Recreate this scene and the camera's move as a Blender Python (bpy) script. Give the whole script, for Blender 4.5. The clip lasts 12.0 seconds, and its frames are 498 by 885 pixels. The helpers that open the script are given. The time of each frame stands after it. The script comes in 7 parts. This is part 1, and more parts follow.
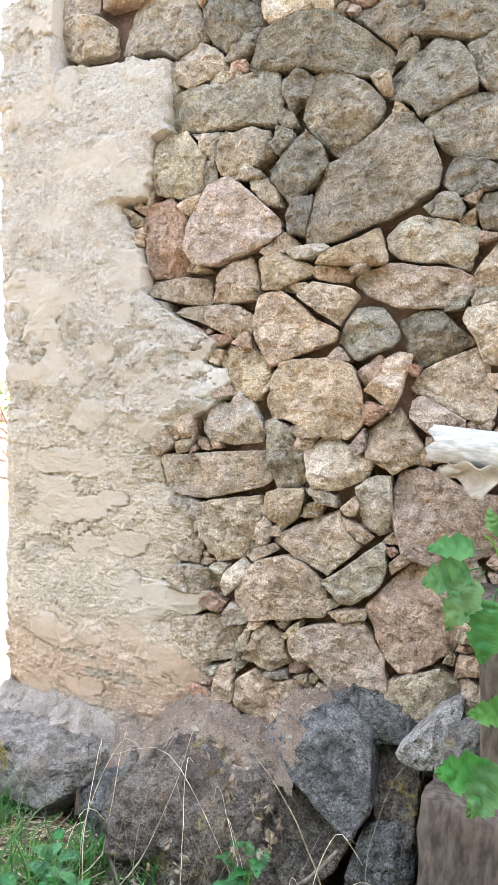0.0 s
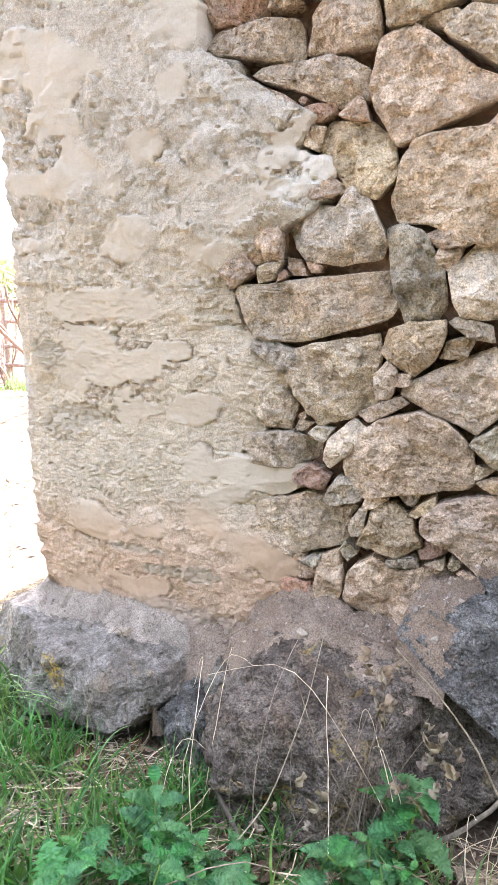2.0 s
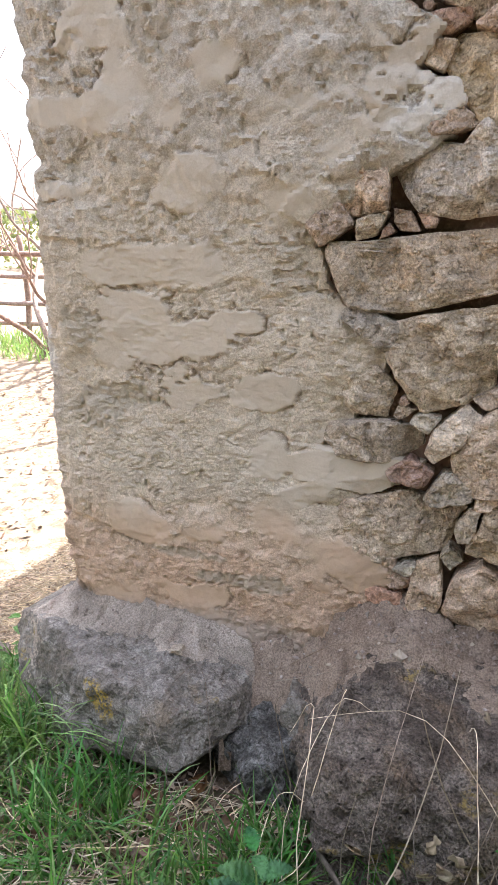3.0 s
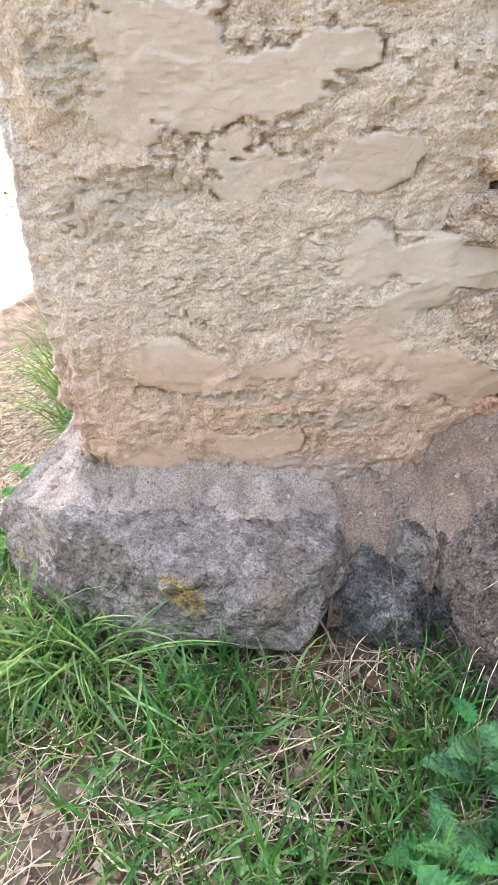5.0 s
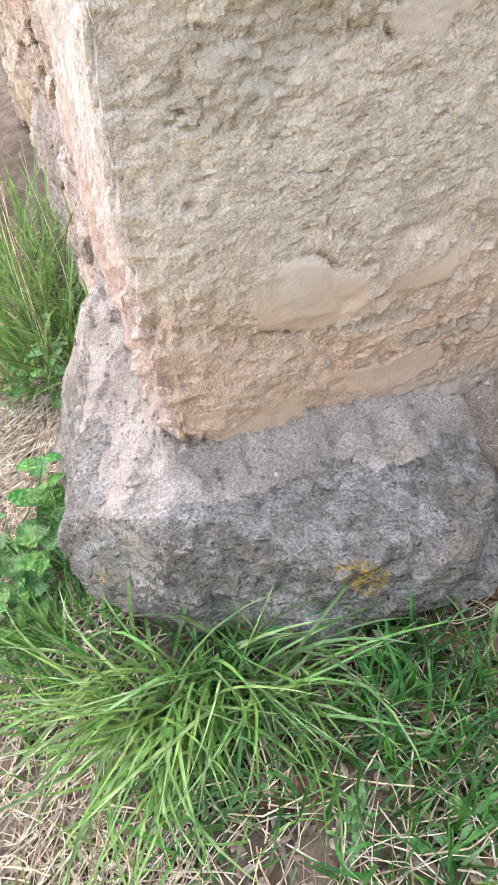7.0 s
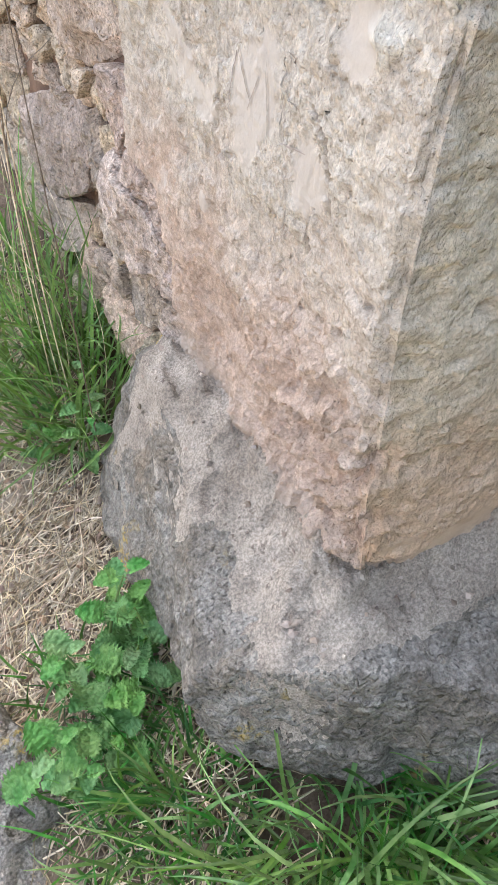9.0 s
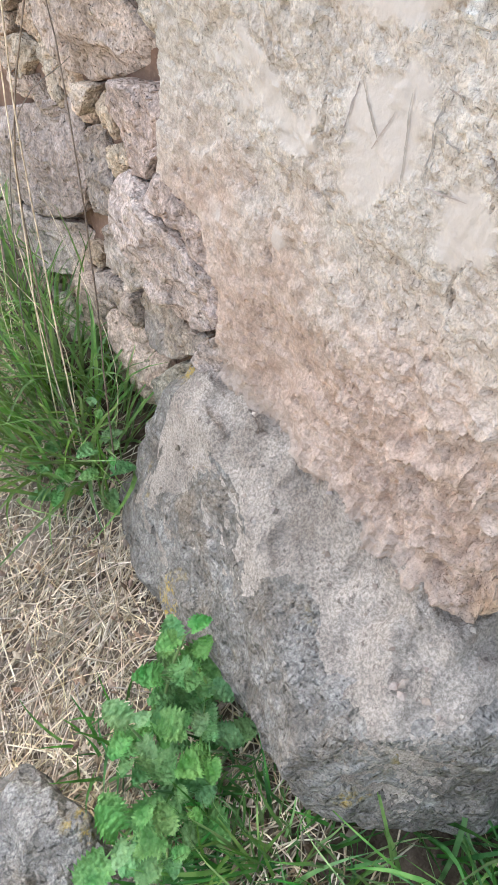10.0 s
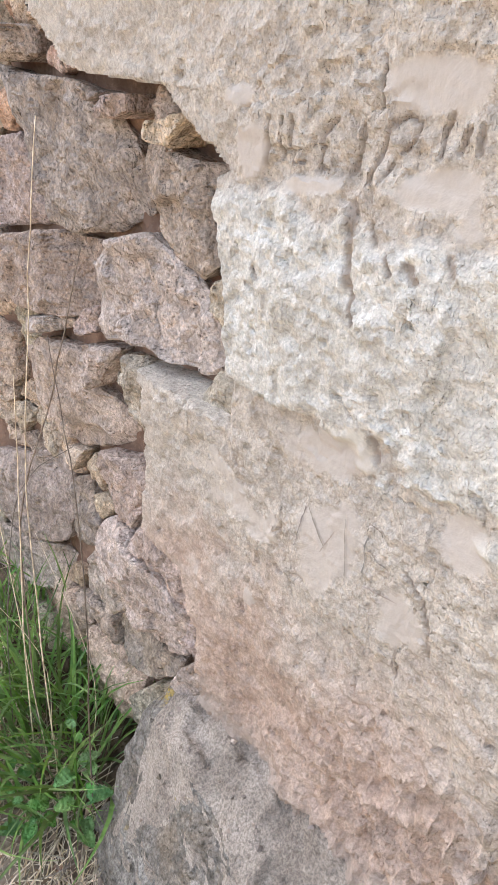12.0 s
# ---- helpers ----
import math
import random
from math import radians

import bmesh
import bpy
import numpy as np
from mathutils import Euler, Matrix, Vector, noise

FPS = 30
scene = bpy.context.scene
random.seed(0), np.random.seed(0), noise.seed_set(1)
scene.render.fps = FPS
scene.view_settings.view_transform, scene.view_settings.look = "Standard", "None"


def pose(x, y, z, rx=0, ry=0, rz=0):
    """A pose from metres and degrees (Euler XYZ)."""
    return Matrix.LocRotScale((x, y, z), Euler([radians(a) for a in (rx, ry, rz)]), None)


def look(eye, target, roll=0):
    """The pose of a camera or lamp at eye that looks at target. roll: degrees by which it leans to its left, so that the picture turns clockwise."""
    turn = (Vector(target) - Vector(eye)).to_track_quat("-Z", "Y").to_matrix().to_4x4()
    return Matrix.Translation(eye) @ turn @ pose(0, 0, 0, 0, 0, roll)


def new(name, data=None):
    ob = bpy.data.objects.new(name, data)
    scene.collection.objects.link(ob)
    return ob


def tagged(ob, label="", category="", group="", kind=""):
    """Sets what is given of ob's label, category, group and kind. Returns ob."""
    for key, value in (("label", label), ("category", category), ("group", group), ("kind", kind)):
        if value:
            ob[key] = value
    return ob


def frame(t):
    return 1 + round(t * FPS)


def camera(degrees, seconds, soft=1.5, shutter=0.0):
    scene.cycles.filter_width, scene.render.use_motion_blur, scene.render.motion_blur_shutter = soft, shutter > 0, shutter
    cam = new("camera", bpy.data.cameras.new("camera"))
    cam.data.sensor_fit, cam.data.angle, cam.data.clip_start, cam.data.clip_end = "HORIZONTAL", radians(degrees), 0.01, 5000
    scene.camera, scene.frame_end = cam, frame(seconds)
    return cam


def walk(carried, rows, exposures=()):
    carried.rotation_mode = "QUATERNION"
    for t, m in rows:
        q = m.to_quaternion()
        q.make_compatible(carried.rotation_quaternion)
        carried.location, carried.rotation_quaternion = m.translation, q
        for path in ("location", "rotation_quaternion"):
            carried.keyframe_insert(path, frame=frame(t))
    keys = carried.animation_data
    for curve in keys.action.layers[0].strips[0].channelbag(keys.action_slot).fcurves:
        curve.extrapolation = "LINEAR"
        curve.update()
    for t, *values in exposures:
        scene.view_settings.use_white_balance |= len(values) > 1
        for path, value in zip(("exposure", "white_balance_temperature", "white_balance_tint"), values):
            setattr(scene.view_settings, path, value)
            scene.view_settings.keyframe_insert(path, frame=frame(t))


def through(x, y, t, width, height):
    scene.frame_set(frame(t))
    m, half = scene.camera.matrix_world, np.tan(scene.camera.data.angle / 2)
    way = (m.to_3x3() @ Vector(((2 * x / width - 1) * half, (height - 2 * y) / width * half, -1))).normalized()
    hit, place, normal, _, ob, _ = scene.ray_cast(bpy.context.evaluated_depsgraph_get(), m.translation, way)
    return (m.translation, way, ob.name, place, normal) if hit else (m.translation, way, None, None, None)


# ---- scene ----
cam = camera(41.2, 12.0, soft=0.75)
PATH = [
    (0, (1.476, -1.516, 1.224), (0.657, 0.303, 1.084), 2.5),
    (0.5, (1.398, -1.47, 1.188), (0.636, 0.362, 0.936), 1.1),
    (1, (1.267, -1.382, 1.129), (0.596, 0.448, 0.679), 1.9),
    (1.5, (1.167, -1.338, 1.085), (0.478, 0.478, 0.609), -0.5),
    (2, (1.059, -1.243, 1.079), (0.345, 0.56, 0.589), 0.5),
    (2.5, (0.932, -1.139, 1.097), (0.171, 0.63, 0.557), 0.8),
    (3, (0.77, -1.098, 1.081), (0.176, 0.709, 0.462), 1.0),
    (3.5, (0.599, -1.098, 1.03), (0.107, 0.694, 0.289), -0.3),
    (3.7, (0.557, -1.092, 1.013), (0.113, 0.689, 0.22), 0.5),
    (5.3, (0.176, -0.806, 1.021), (0.372, 0.728, -0.247), 0.4),
    (5.5, (0.117, -0.783, 1.015), (0.415, 0.715, -0.275), 0.2),
    (6, (0.02, -0.737, 0.995), (0.466, 0.679, -0.345), 0.7),
    (6.5, (-0.029, -0.631, 0.955), (0.498, 0.701, -0.442), 0.8),
    (7, (-0.099, -0.542, 0.938), (0.38, 0.714, -0.542), 0.4),
    (7.5, (-0.181, -0.446, 0.936), (0.503, 0.688, -0.563), 5.1),
    (7.7, (-0.227, -0.394, 0.93), (0.52, 0.679, -0.583), 5.7),
    (9.3, (-0.25, -0.171, 0.882), (0.386, 0.939, -0.655), 3.8),
    (9.5, (-0.264, -0.137, 0.878), (0.394, 0.94, -0.673), 2.5),
    (10, (-0.312, -0.074, 0.882), (0.462, 0.928, -0.666), 5.3),
    (10.5, (-0.352, -0.036, 0.893), (0.487, 0.957, -0.627), 6.9),
    (11, (-0.354, -0.031, 0.92), (0.587, 1.05, -0.476), 6.7),
    (11.5, (-0.34, -0.052, 0.962), (0.691, 1.163, -0.247), 4.2),
    (12, (-0.339, -0.08, 1.019), (0.776, 1.272, 0.056), 3.6),
]
walk(cam, [(t, look(eye, target, roll)) for t, eye, target, roll in PATH], exposures=[(0.0, 3.3, 6050, 10), (0.5, 3.38, 6050, 11.5), (1.0, 3.45, 5950, 13), (1.5, 3.43, 5900, 13.5), (2.0, 3.22, 6050, 14.5), (2.5, 2.9, 6250, 15.5), (3.0, 2.43, 6250, 15.5), (3.5, 2.5, 6250, 16), (5.5, 3.05, 6150, 16), (6.5, 3.0, 6100, 15), (7.5, 2.62, 6150, 11), (9.5, 2.15, 5900, 7), (10.5, 2.25, 5850, 6), (12.0, 2.0, 6050, 10)])

# ---- world ----
from mathutils.bvhtree import BVHTree
SUN_TO = Vector((0.36, 0.93, 1.32)).normalized()
world = bpy.data.worlds.new("sky")
scene.world = world
world.use_nodes = True
wn = world.node_tree
sky = wn.nodes.new("ShaderNodeTexSky")
sky.sky_type, sky.sun_disc = "NISHITA", False
sky.sun_elevation = math.asin(SUN_TO.z)
sky.sun_rotation = math.atan2(SUN_TO.x, SUN_TO.y)
sky.air_density, sky.dust_density, sky.ozone_density = 1.0, 4.0, 0.6
haze = wn.nodes.new("ShaderNodeHueSaturation")
haze.inputs["Saturation"].default_value = 0.5
wn.links.new(sky.outputs[0], haze.inputs["Color"])
wn.links.new(haze.outputs[0], wn.nodes["Background"].inputs[0])
wn.nodes["Background"].inputs[1].default_value = 0.15
sun_data = bpy.data.lights.new("sun", "SUN")
sun_data.energy, sun_data.angle, sun_data.color = 5.0, radians(0.6), (1.0, 0.95, 0.87)
sun = new("sun", sun_data)
sun.matrix_world = look(SUN_TO * 30, (0, 0, 0))


# ---- noise ----
def hash01(i, j, k, seed):
    h = (i * 374761393 + j * 668265263 + k * 2147483647 + seed * 974634721) & 0xFFFFFFFF
    h = ((h ^ (h >> 13)) * 1274126177) & 0xFFFFFFFF
    h = ((h ^ (h >> 16)) * 2246822519) & 0xFFFFFFFF
    return ((h ^ (h >> 15)) & 0xFFFFFF) / 16777215.0


def vnoise(p, seed=0):
    """Smooth noise from -1 to 1 at the rows of p."""
    f = np.floor(p)
    i, t = f.astype(np.int64), p - f
    t = t * t * t * (t * (6 * t - 15) + 10)
    out = 0
    for a in (0, 1):
        for b in (0, 1):
            for c in (0, 1):
                w = (t[:, 0] if a else 1 - t[:, 0]) * (t[:, 1] if b else 1 - t[:, 1]) * (t[:, 2] if c else 1 - t[:, 2])
                out = out + w * hash01(i[:, 0] + a, i[:, 1] + b, i[:, 2] + c, seed)
    return 2 * out - 1


def fbm(p, scale, octaves=4, seed=0, gain=0.5):
    out, amp, total = 0, 1.0, 0.0
    q = np.asarray(p, float) * scale
    for n in range(octaves):
        out, total = out + amp * vnoise(q + 17.3 * n, seed + n), total + amp
        amp, q = amp * gain, q * 2.03
    return out / total


def ridged(p, scale, octaves=4, seed=0):
    out, amp, total = 0, 1.0, 0.0
    q = np.asarray(p, float) * scale
    for n in range(octaves):
        out, total = out + amp * (1 - 2 * np.abs(vnoise(q + 9.1 * n, seed + n))), total + amp
        amp, q = amp * 0.5, q * 2.1
    return out / total


def terrace(v, sharp=0.82):
    """Rounds v down to whole steps with a short steep riser."""
    f = np.floor(v)
    return f + step(sharp, 1.0, v - f)


def chips(p, size, count, seed):
    """Broken planes meeting in sharp edges, about -1 to 1."""
    rng = np.random.default_rng(seed)
    p = np.asarray(p, float)
    out = 0
    for _ in range(count):
        d = rng.normal(0, 1, 3)
        w = p @ (d / np.linalg.norm(d)) * rng.uniform(0.6, 1.5) / size + rng.random()
        out = out + np.abs(w - np.floor(w + 0.5)) * 4 - 1
    return out / math.sqrt(count)


def facets(p, size, seed, flat=False):
    """Hewn planes of chance tilt that meet in short edges, about -1 to 1."""
    q = np.asarray(p, float) / size
    if flat:
        q = q * np.array((1, 1, 0))
    cell = np.floor(q - 0.5).astype(np.int64)
    total, out = 0.0, 0.0
    for a in (0, 1):
        for b in (0, 1):
            for c in ((0,) if flat else (0, 1)):
                i, j, k = cell[:, 0] + a, cell[:, 1] + b, cell[:, 2] + c
                h = [hash01(i, j, k, seed + n) for n in range(6)]
                dx, dy, dz = q[:, 0] - i - 0.2 - 0.6 * h[0], q[:, 1] - j - 0.2 - 0.6 * h[1], 0.0 if flat else q[:, 2] - k - 0.2 - 0.6 * h[2]
                w = (dx * dx + dy * dy + dz * dz + 1e-4) ** -6
                total = total + w
                out = out + w * (1.4 * (h[3] - 0.5) + 1.6 * ((h[4] - 0.5) * dx + (h[5] - 0.5) * dy + (h[3] * 7 % 1 - 0.5) * dz))
    return out / total


def step(a, b, x):
    t = np.clip((x - a) / (b - a), 0, 1)
    return t * t * (3 - 2 * t)


# ---- materials ----
class Nodes:
    """A small writer of node trees."""

    def __init__(self, name):
        self.mat = bpy.data.materials.new(name)
        self.mat.use_nodes = True
        self.nt = self.mat.node_tree
        self.bsdf = self.nt.nodes["Principled BSDF"]
        self.out = self.nt.nodes["Material Output"]
        self.pos = self.add("ShaderNodeNewGeometry").outputs["Position"]

    def add(self, kind, **values):
        n = self.nt.nodes.new(kind)
        for key, v in values.items():
            self.plug(n.inputs[key.replace("_", " ")], v)
        return n

    def plug(self, socket, v):
        if isinstance(v, bpy.types.NodeSocket):
            self.nt.links.new(v, socket)
        else:
            socket.default_value = (*v, 1.0) if isinstance(v, tuple) and len(v) == 3 and socket.type == "RGBA" else v

    def noise(self, scale, detail=5.0, rough=0.6, where=None, distort=0.0):
        n = self.add("ShaderNodeTexNoise", Scale=scale, Detail=detail, Roughness=rough, Distortion=distort)
        self.plug(n.inputs["Vector"], where or self.pos)
        return n.outputs["Fac"]

    def cells(self, scale, where=None, metric="EUCLIDEAN"):
        n = self.add("ShaderNodeTexVoronoi", Scale=scale)
        n.distance = metric
        self.plug(n.inputs["Vector"], where or self.pos)
        return n.outputs["Distance"]

    def span(self, v, a, b, lo=0.0, hi=1.0):
        n = self.nt.nodes.new("ShaderNodeMapRange")
        n.interpolation_type = "SMOOTHSTEP"
        for i, w in enumerate((v, a, b, lo, hi)):
            self.plug(n.inputs[i], w)
        return n.outputs[0]

    def math(self, op, a, b=0.0):
        n = self.nt.nodes.new("ShaderNodeMath")
        n.operation = op
        self.plug(n.inputs[0], a)
        self.plug(n.inputs[1], b)
        return n.outputs[0]

    def mix(self, fac, a, b, blend="MIX"):
        n = self.nt.nodes.new("ShaderNodeMix")
        n.data_type, n.blend_type = "RGBA", blend
        for key, v in ((0, fac), (6, a), (7, b)):
            self.plug(n.inputs[key], v)
        return n.outputs[2]

    def vary(self, colour, hue=0.02, value=0.3, saturation=0.3, island=False):
        r = self.add("ShaderNodeNewGeometry").outputs["Random Per Island"] if island else self.add("ShaderNodeObjectInfo").outputs["Random"]
        n = self.nt.nodes.new("ShaderNodeHueSaturation")
        other = self.math("FRACT", self.math("MULTIPLY", r, 7.31))
        third = self.math("FRACT", self.math("MULTIPLY", r, 13.7))
        self.plug(n.inputs["Hue"], self.span_line(r, 0.5 - hue, 0.5 + hue))
        self.plug(n.inputs["Saturation"], self.span_line(other, 1 - saturation, 1 + saturation))
        self.plug(n.inputs["Value"], self.span_line(third, 1 - value, 1 + value))
        self.plug(n.inputs["Color"], colour)
        return n.outputs[0]

    def span_line(self, v, lo, hi):
        n = self.nt.nodes.new("ShaderNodeMapRange")
        for i, w in enumerate((v, 0.0, 1.0, lo, hi)):
            self.plug(n.inputs[i], w)
        return n.outputs[0]

    def shade(self, v, a, b, lo, hi):
        """A grey factor to multiply a colour with."""
        g = self.span_line(self.span(v, a, b), lo, hi)
        n = self.add("ShaderNodeCombineColor")
        for i in range(3):
            self.plug(n.inputs[i], g)
        return n.outputs[0]

    def attr(self, name):
        n = self.nt.nodes.new("ShaderNodeAttribute")
        n.attribute_name = name
        return n.outputs["Fac"]

    def bump(self, height, distance, strength=1.0, under=None):
        n = self.add("ShaderNodeBump", Height=height, Distance=distance, Strength=strength)
        if under is not None:
            self.plug(n.inputs["Normal"], under)
        return n.outputs[0]

    def done(self, colour, rough=0.9, normal=None, specular=0.3):
        self.plug(self.bsdf.inputs["Base Color"], colour)
        self.plug(self.bsdf.inputs["Roughness"], rough)
        self.bsdf.inputs["Specular IOR Level"].default_value = specular
        if normal is not None:
            self.plug(self.bsdf.inputs["Normal"], normal)
        return self.mat


def stone_material(name, dark, mid, light, stain, stains=0.35, lichen=None, grain=1.0, vary=0.16, crumbs=None):
    k = Nodes(name)
    big, fine, grit = k.noise(7, 9, 0.68), k.noise(48, 10, 0.75, distort=0.3), k.noise(270, 5, 0.75)
    c = k.mix(k.span(big, 0.5 - 0.15 / grain**2, 0.5 + 0.15 / grain**2), dark, mid)
    c = k.mix(k.span(k.noise(15, 8, 0.7, distort=0.9), 0.44, 0.68, 0.0, 0.6), c, light)
    rust = k.noise(5.5, 7, 0.7, distort=0.8)
    c = k.mix(k.math("MULTIPLY", k.span(rust, 0.52, 0.66), stains), c, stain)
    if crumbs:
        flat = k.add("ShaderNodeSeparateXYZ", Vector=k.add("ShaderNodeNewGeometry").outputs["Normal"]).outputs["Z"]
        rest = k.math("ADD", flat, k.math("MULTIPLY", k.math("SUBTRACT", k.noise(13, 8, 0.7), 0.5), 1.1))
        c = k.mix(k.span(rest, 0.85, 1.1, 0.0, 0.5), c, crumbs)
    c = k.mix(1.0, c, k.shade(fine, 0.38, 0.62, 0.78, 1.18), "MULTIPLY")
    c = k.mix(1.0, c, k.shade(grit, 0.36, 0.64, 1 - 0.27 * grain, 1 + 0.27 * grain), "MULTIPLY")
    jag = k.add("ShaderNodeVectorMath")
    jag.operation = "MULTIPLY_ADD"
    k.plug(jag.inputs[0], k.add("ShaderNodeTexNoise", Scale=30.0, Detail=3.0, Vector=k.pos).outputs["Color"])
    jag.inputs[1].default_value = (0.02, 0.02, 0.02)
    k.plug(jag.inputs[2], k.pos)
    hewn = k.cells(38, jag.outputs[0], "MANHATTAN")
    nick = k.cells(110, jag.outputs[0], "MANHATTAN")
    pits = k.cells(130)
    # Recess shade painted in: bump pits and grooves between hewn facets get darker colour.
    c = k.mix(k.span(pits, 0.22, 0.08, 0.0, 0.6), c, tuple(v * 0.35 for v in dark))
    c = k.mix(k.span(hewn, 0.8, 1.1, 0.0, 0.28), c, tuple(v * 0.55 for v in dark))
    if lichen:
        spot = k.math("MULTIPLY", k.span(k.noise(9, 3, 0.5), 0.6, 0.68), k.span(k.noise(90, 5, 0.75), 0.45, 0.58))
        c = k.mix(k.math("MULTIPLY", spot, 0.8), c, lichen)
    c = k.vary(c, 0.008, vary, 0.12)
    n = k.bump(hewn, -0.005 * grain)
    n = k.bump(nick, -0.003 * grain, under=n)
    n = k.bump(k.noise(60, 4, 0.6), 0.005 * grain, under=n)
    n = k.bump(k.span(pits, 0.0, 0.3), 0.0007 * grain, under=n)
    n = k.bump(k.noise(280, 3, 0.6), 0.0016 * grain, under=n)
    return k.done(c, k.span_line(fine, 0.82, 0.98), n, 0.2)


STONE = {
    "b": stone_material("beige_limestone", (0.393, 0.299, 0.209), (0.554, 0.438, 0.311), (0.704, 0.572, 0.419), (0.541, 0.356, 0.191), 0.3),
    # Darker olive-grey tone, mostly for the upper stones of the front.
    "d": stone_material("dark_olive_stone", (0.225, 0.195, 0.148), (0.335, 0.292, 0.225), (0.46, 0.405, 0.315), (0.42, 0.3, 0.17), 0.25),
    "m": stone_material("mauve_tan_stone", (0.37, 0.285, 0.232), (0.505, 0.4, 0.335), (0.64, 0.525, 0.45), (0.5, 0.335, 0.21), 0.25),
    "g": stone_material("grey_limestone", (0.351, 0.299, 0.228), (0.501, 0.426, 0.323), (0.649, 0.554, 0.425), (0.541, 0.369, 0.204), 0.3),
    "o": stone_material("ochre_limestone", (0.42, 0.315, 0.22), (0.57, 0.44, 0.315), (0.71, 0.57, 0.425), (0.58, 0.37, 0.2), 0.4),
    "t": stone_material("tan_limestone", (0.415, 0.305, 0.222), (0.555, 0.425, 0.32), (0.68, 0.545, 0.425), (0.53, 0.35, 0.215), 0.3),
    "p": stone_material("mauve_grey_stone", (0.33, 0.268, 0.222), (0.46, 0.378, 0.315), (0.6, 0.5, 0.42), (0.52, 0.35, 0.21), 0.25),
    "r": stone_material("red_brick_clay", (0.42, 0.265, 0.19), (0.52, 0.34, 0.25), (0.6, 0.42, 0.32), (0.52, 0.42, 0.32), 0.4),
    "y": stone_material("pale_yellow_stone", (0.541, 0.413, 0.275), (0.74, 0.6, 0.445), (0.8, 0.715, 0.585), (0.649, 0.433, 0.228), 0.25),
}
BOULDER = stone_material("grey_boulder", (0.175, 0.151, 0.125), (0.256, 0.229, 0.196), (0.36, 0.335, 0.298), (0.25, 0.19, 0.13), 0.5, (0.5, 0.34, 0.07), 1.15, 0.05, (0.37, 0.335, 0.3))
BROWN_ROCK = stone_material("brown_boulder", (0.12, 0.095, 0.074), (0.21, 0.172, 0.136), (0.31, 0.265, 0.215), (0.26, 0.18, 0.1), 0.5, (0.42, 0.31, 0.08), 1.6, 0.08)
DARK_ROCK = stone_material("dark_basalt", (0.12, 0.113, 0.104), (0.21, 0.2, 0.187), (0.33, 0.32, 0.3), (0.25, 0.175, 0.12), 0.4, None, 1.6, 0.14)


def mortar_material():
    k = Nodes("red_earth_mortar")
    big, fine = k.noise(9, 5, 0.6), k.noise(90, 7, 0.7)
    c = k.mix(k.span(big, 0.3, 0.7), (0.12, 0.07, 0.05), (0.26, 0.17, 0.12))
    c = k.mix(k.span(fine, 0.5, 0.75), c, (0.32, 0.21, 0.145))
    n = k.bump(k.noise(60, 3, 0.55), 0.006)
    n = k.bump(k.noise(260, 2, 0.5), 0.0012, under=n)
    return k.done(c, 0.95, n, 0.15)


def crumb_material(name, low, high, dark):
    """Loose crumbs of old mortar or earth."""
    k = Nodes(name)
    c = k.mix(k.span(k.noise(12, 6, 0.65), 0.3, 0.7), low, high)
    c = k.mix(1.0, c, k.shade(k.noise(300, 4, 0.8), 0.38, 0.62, 0.7, 1.28), "MULTIPLY")
    c = k.mix(k.span(k.noise(110, 6, 0.75), 0.56, 0.66, 0.0, 0.8), c, dark)
    n = k.bump(k.noise(45, 6, 0.7), 0.01)
    n = k.bump(k.noise(200, 4, 0.65), 0.003, under=n)
    return k.done(c, 0.97, n, 0.1)


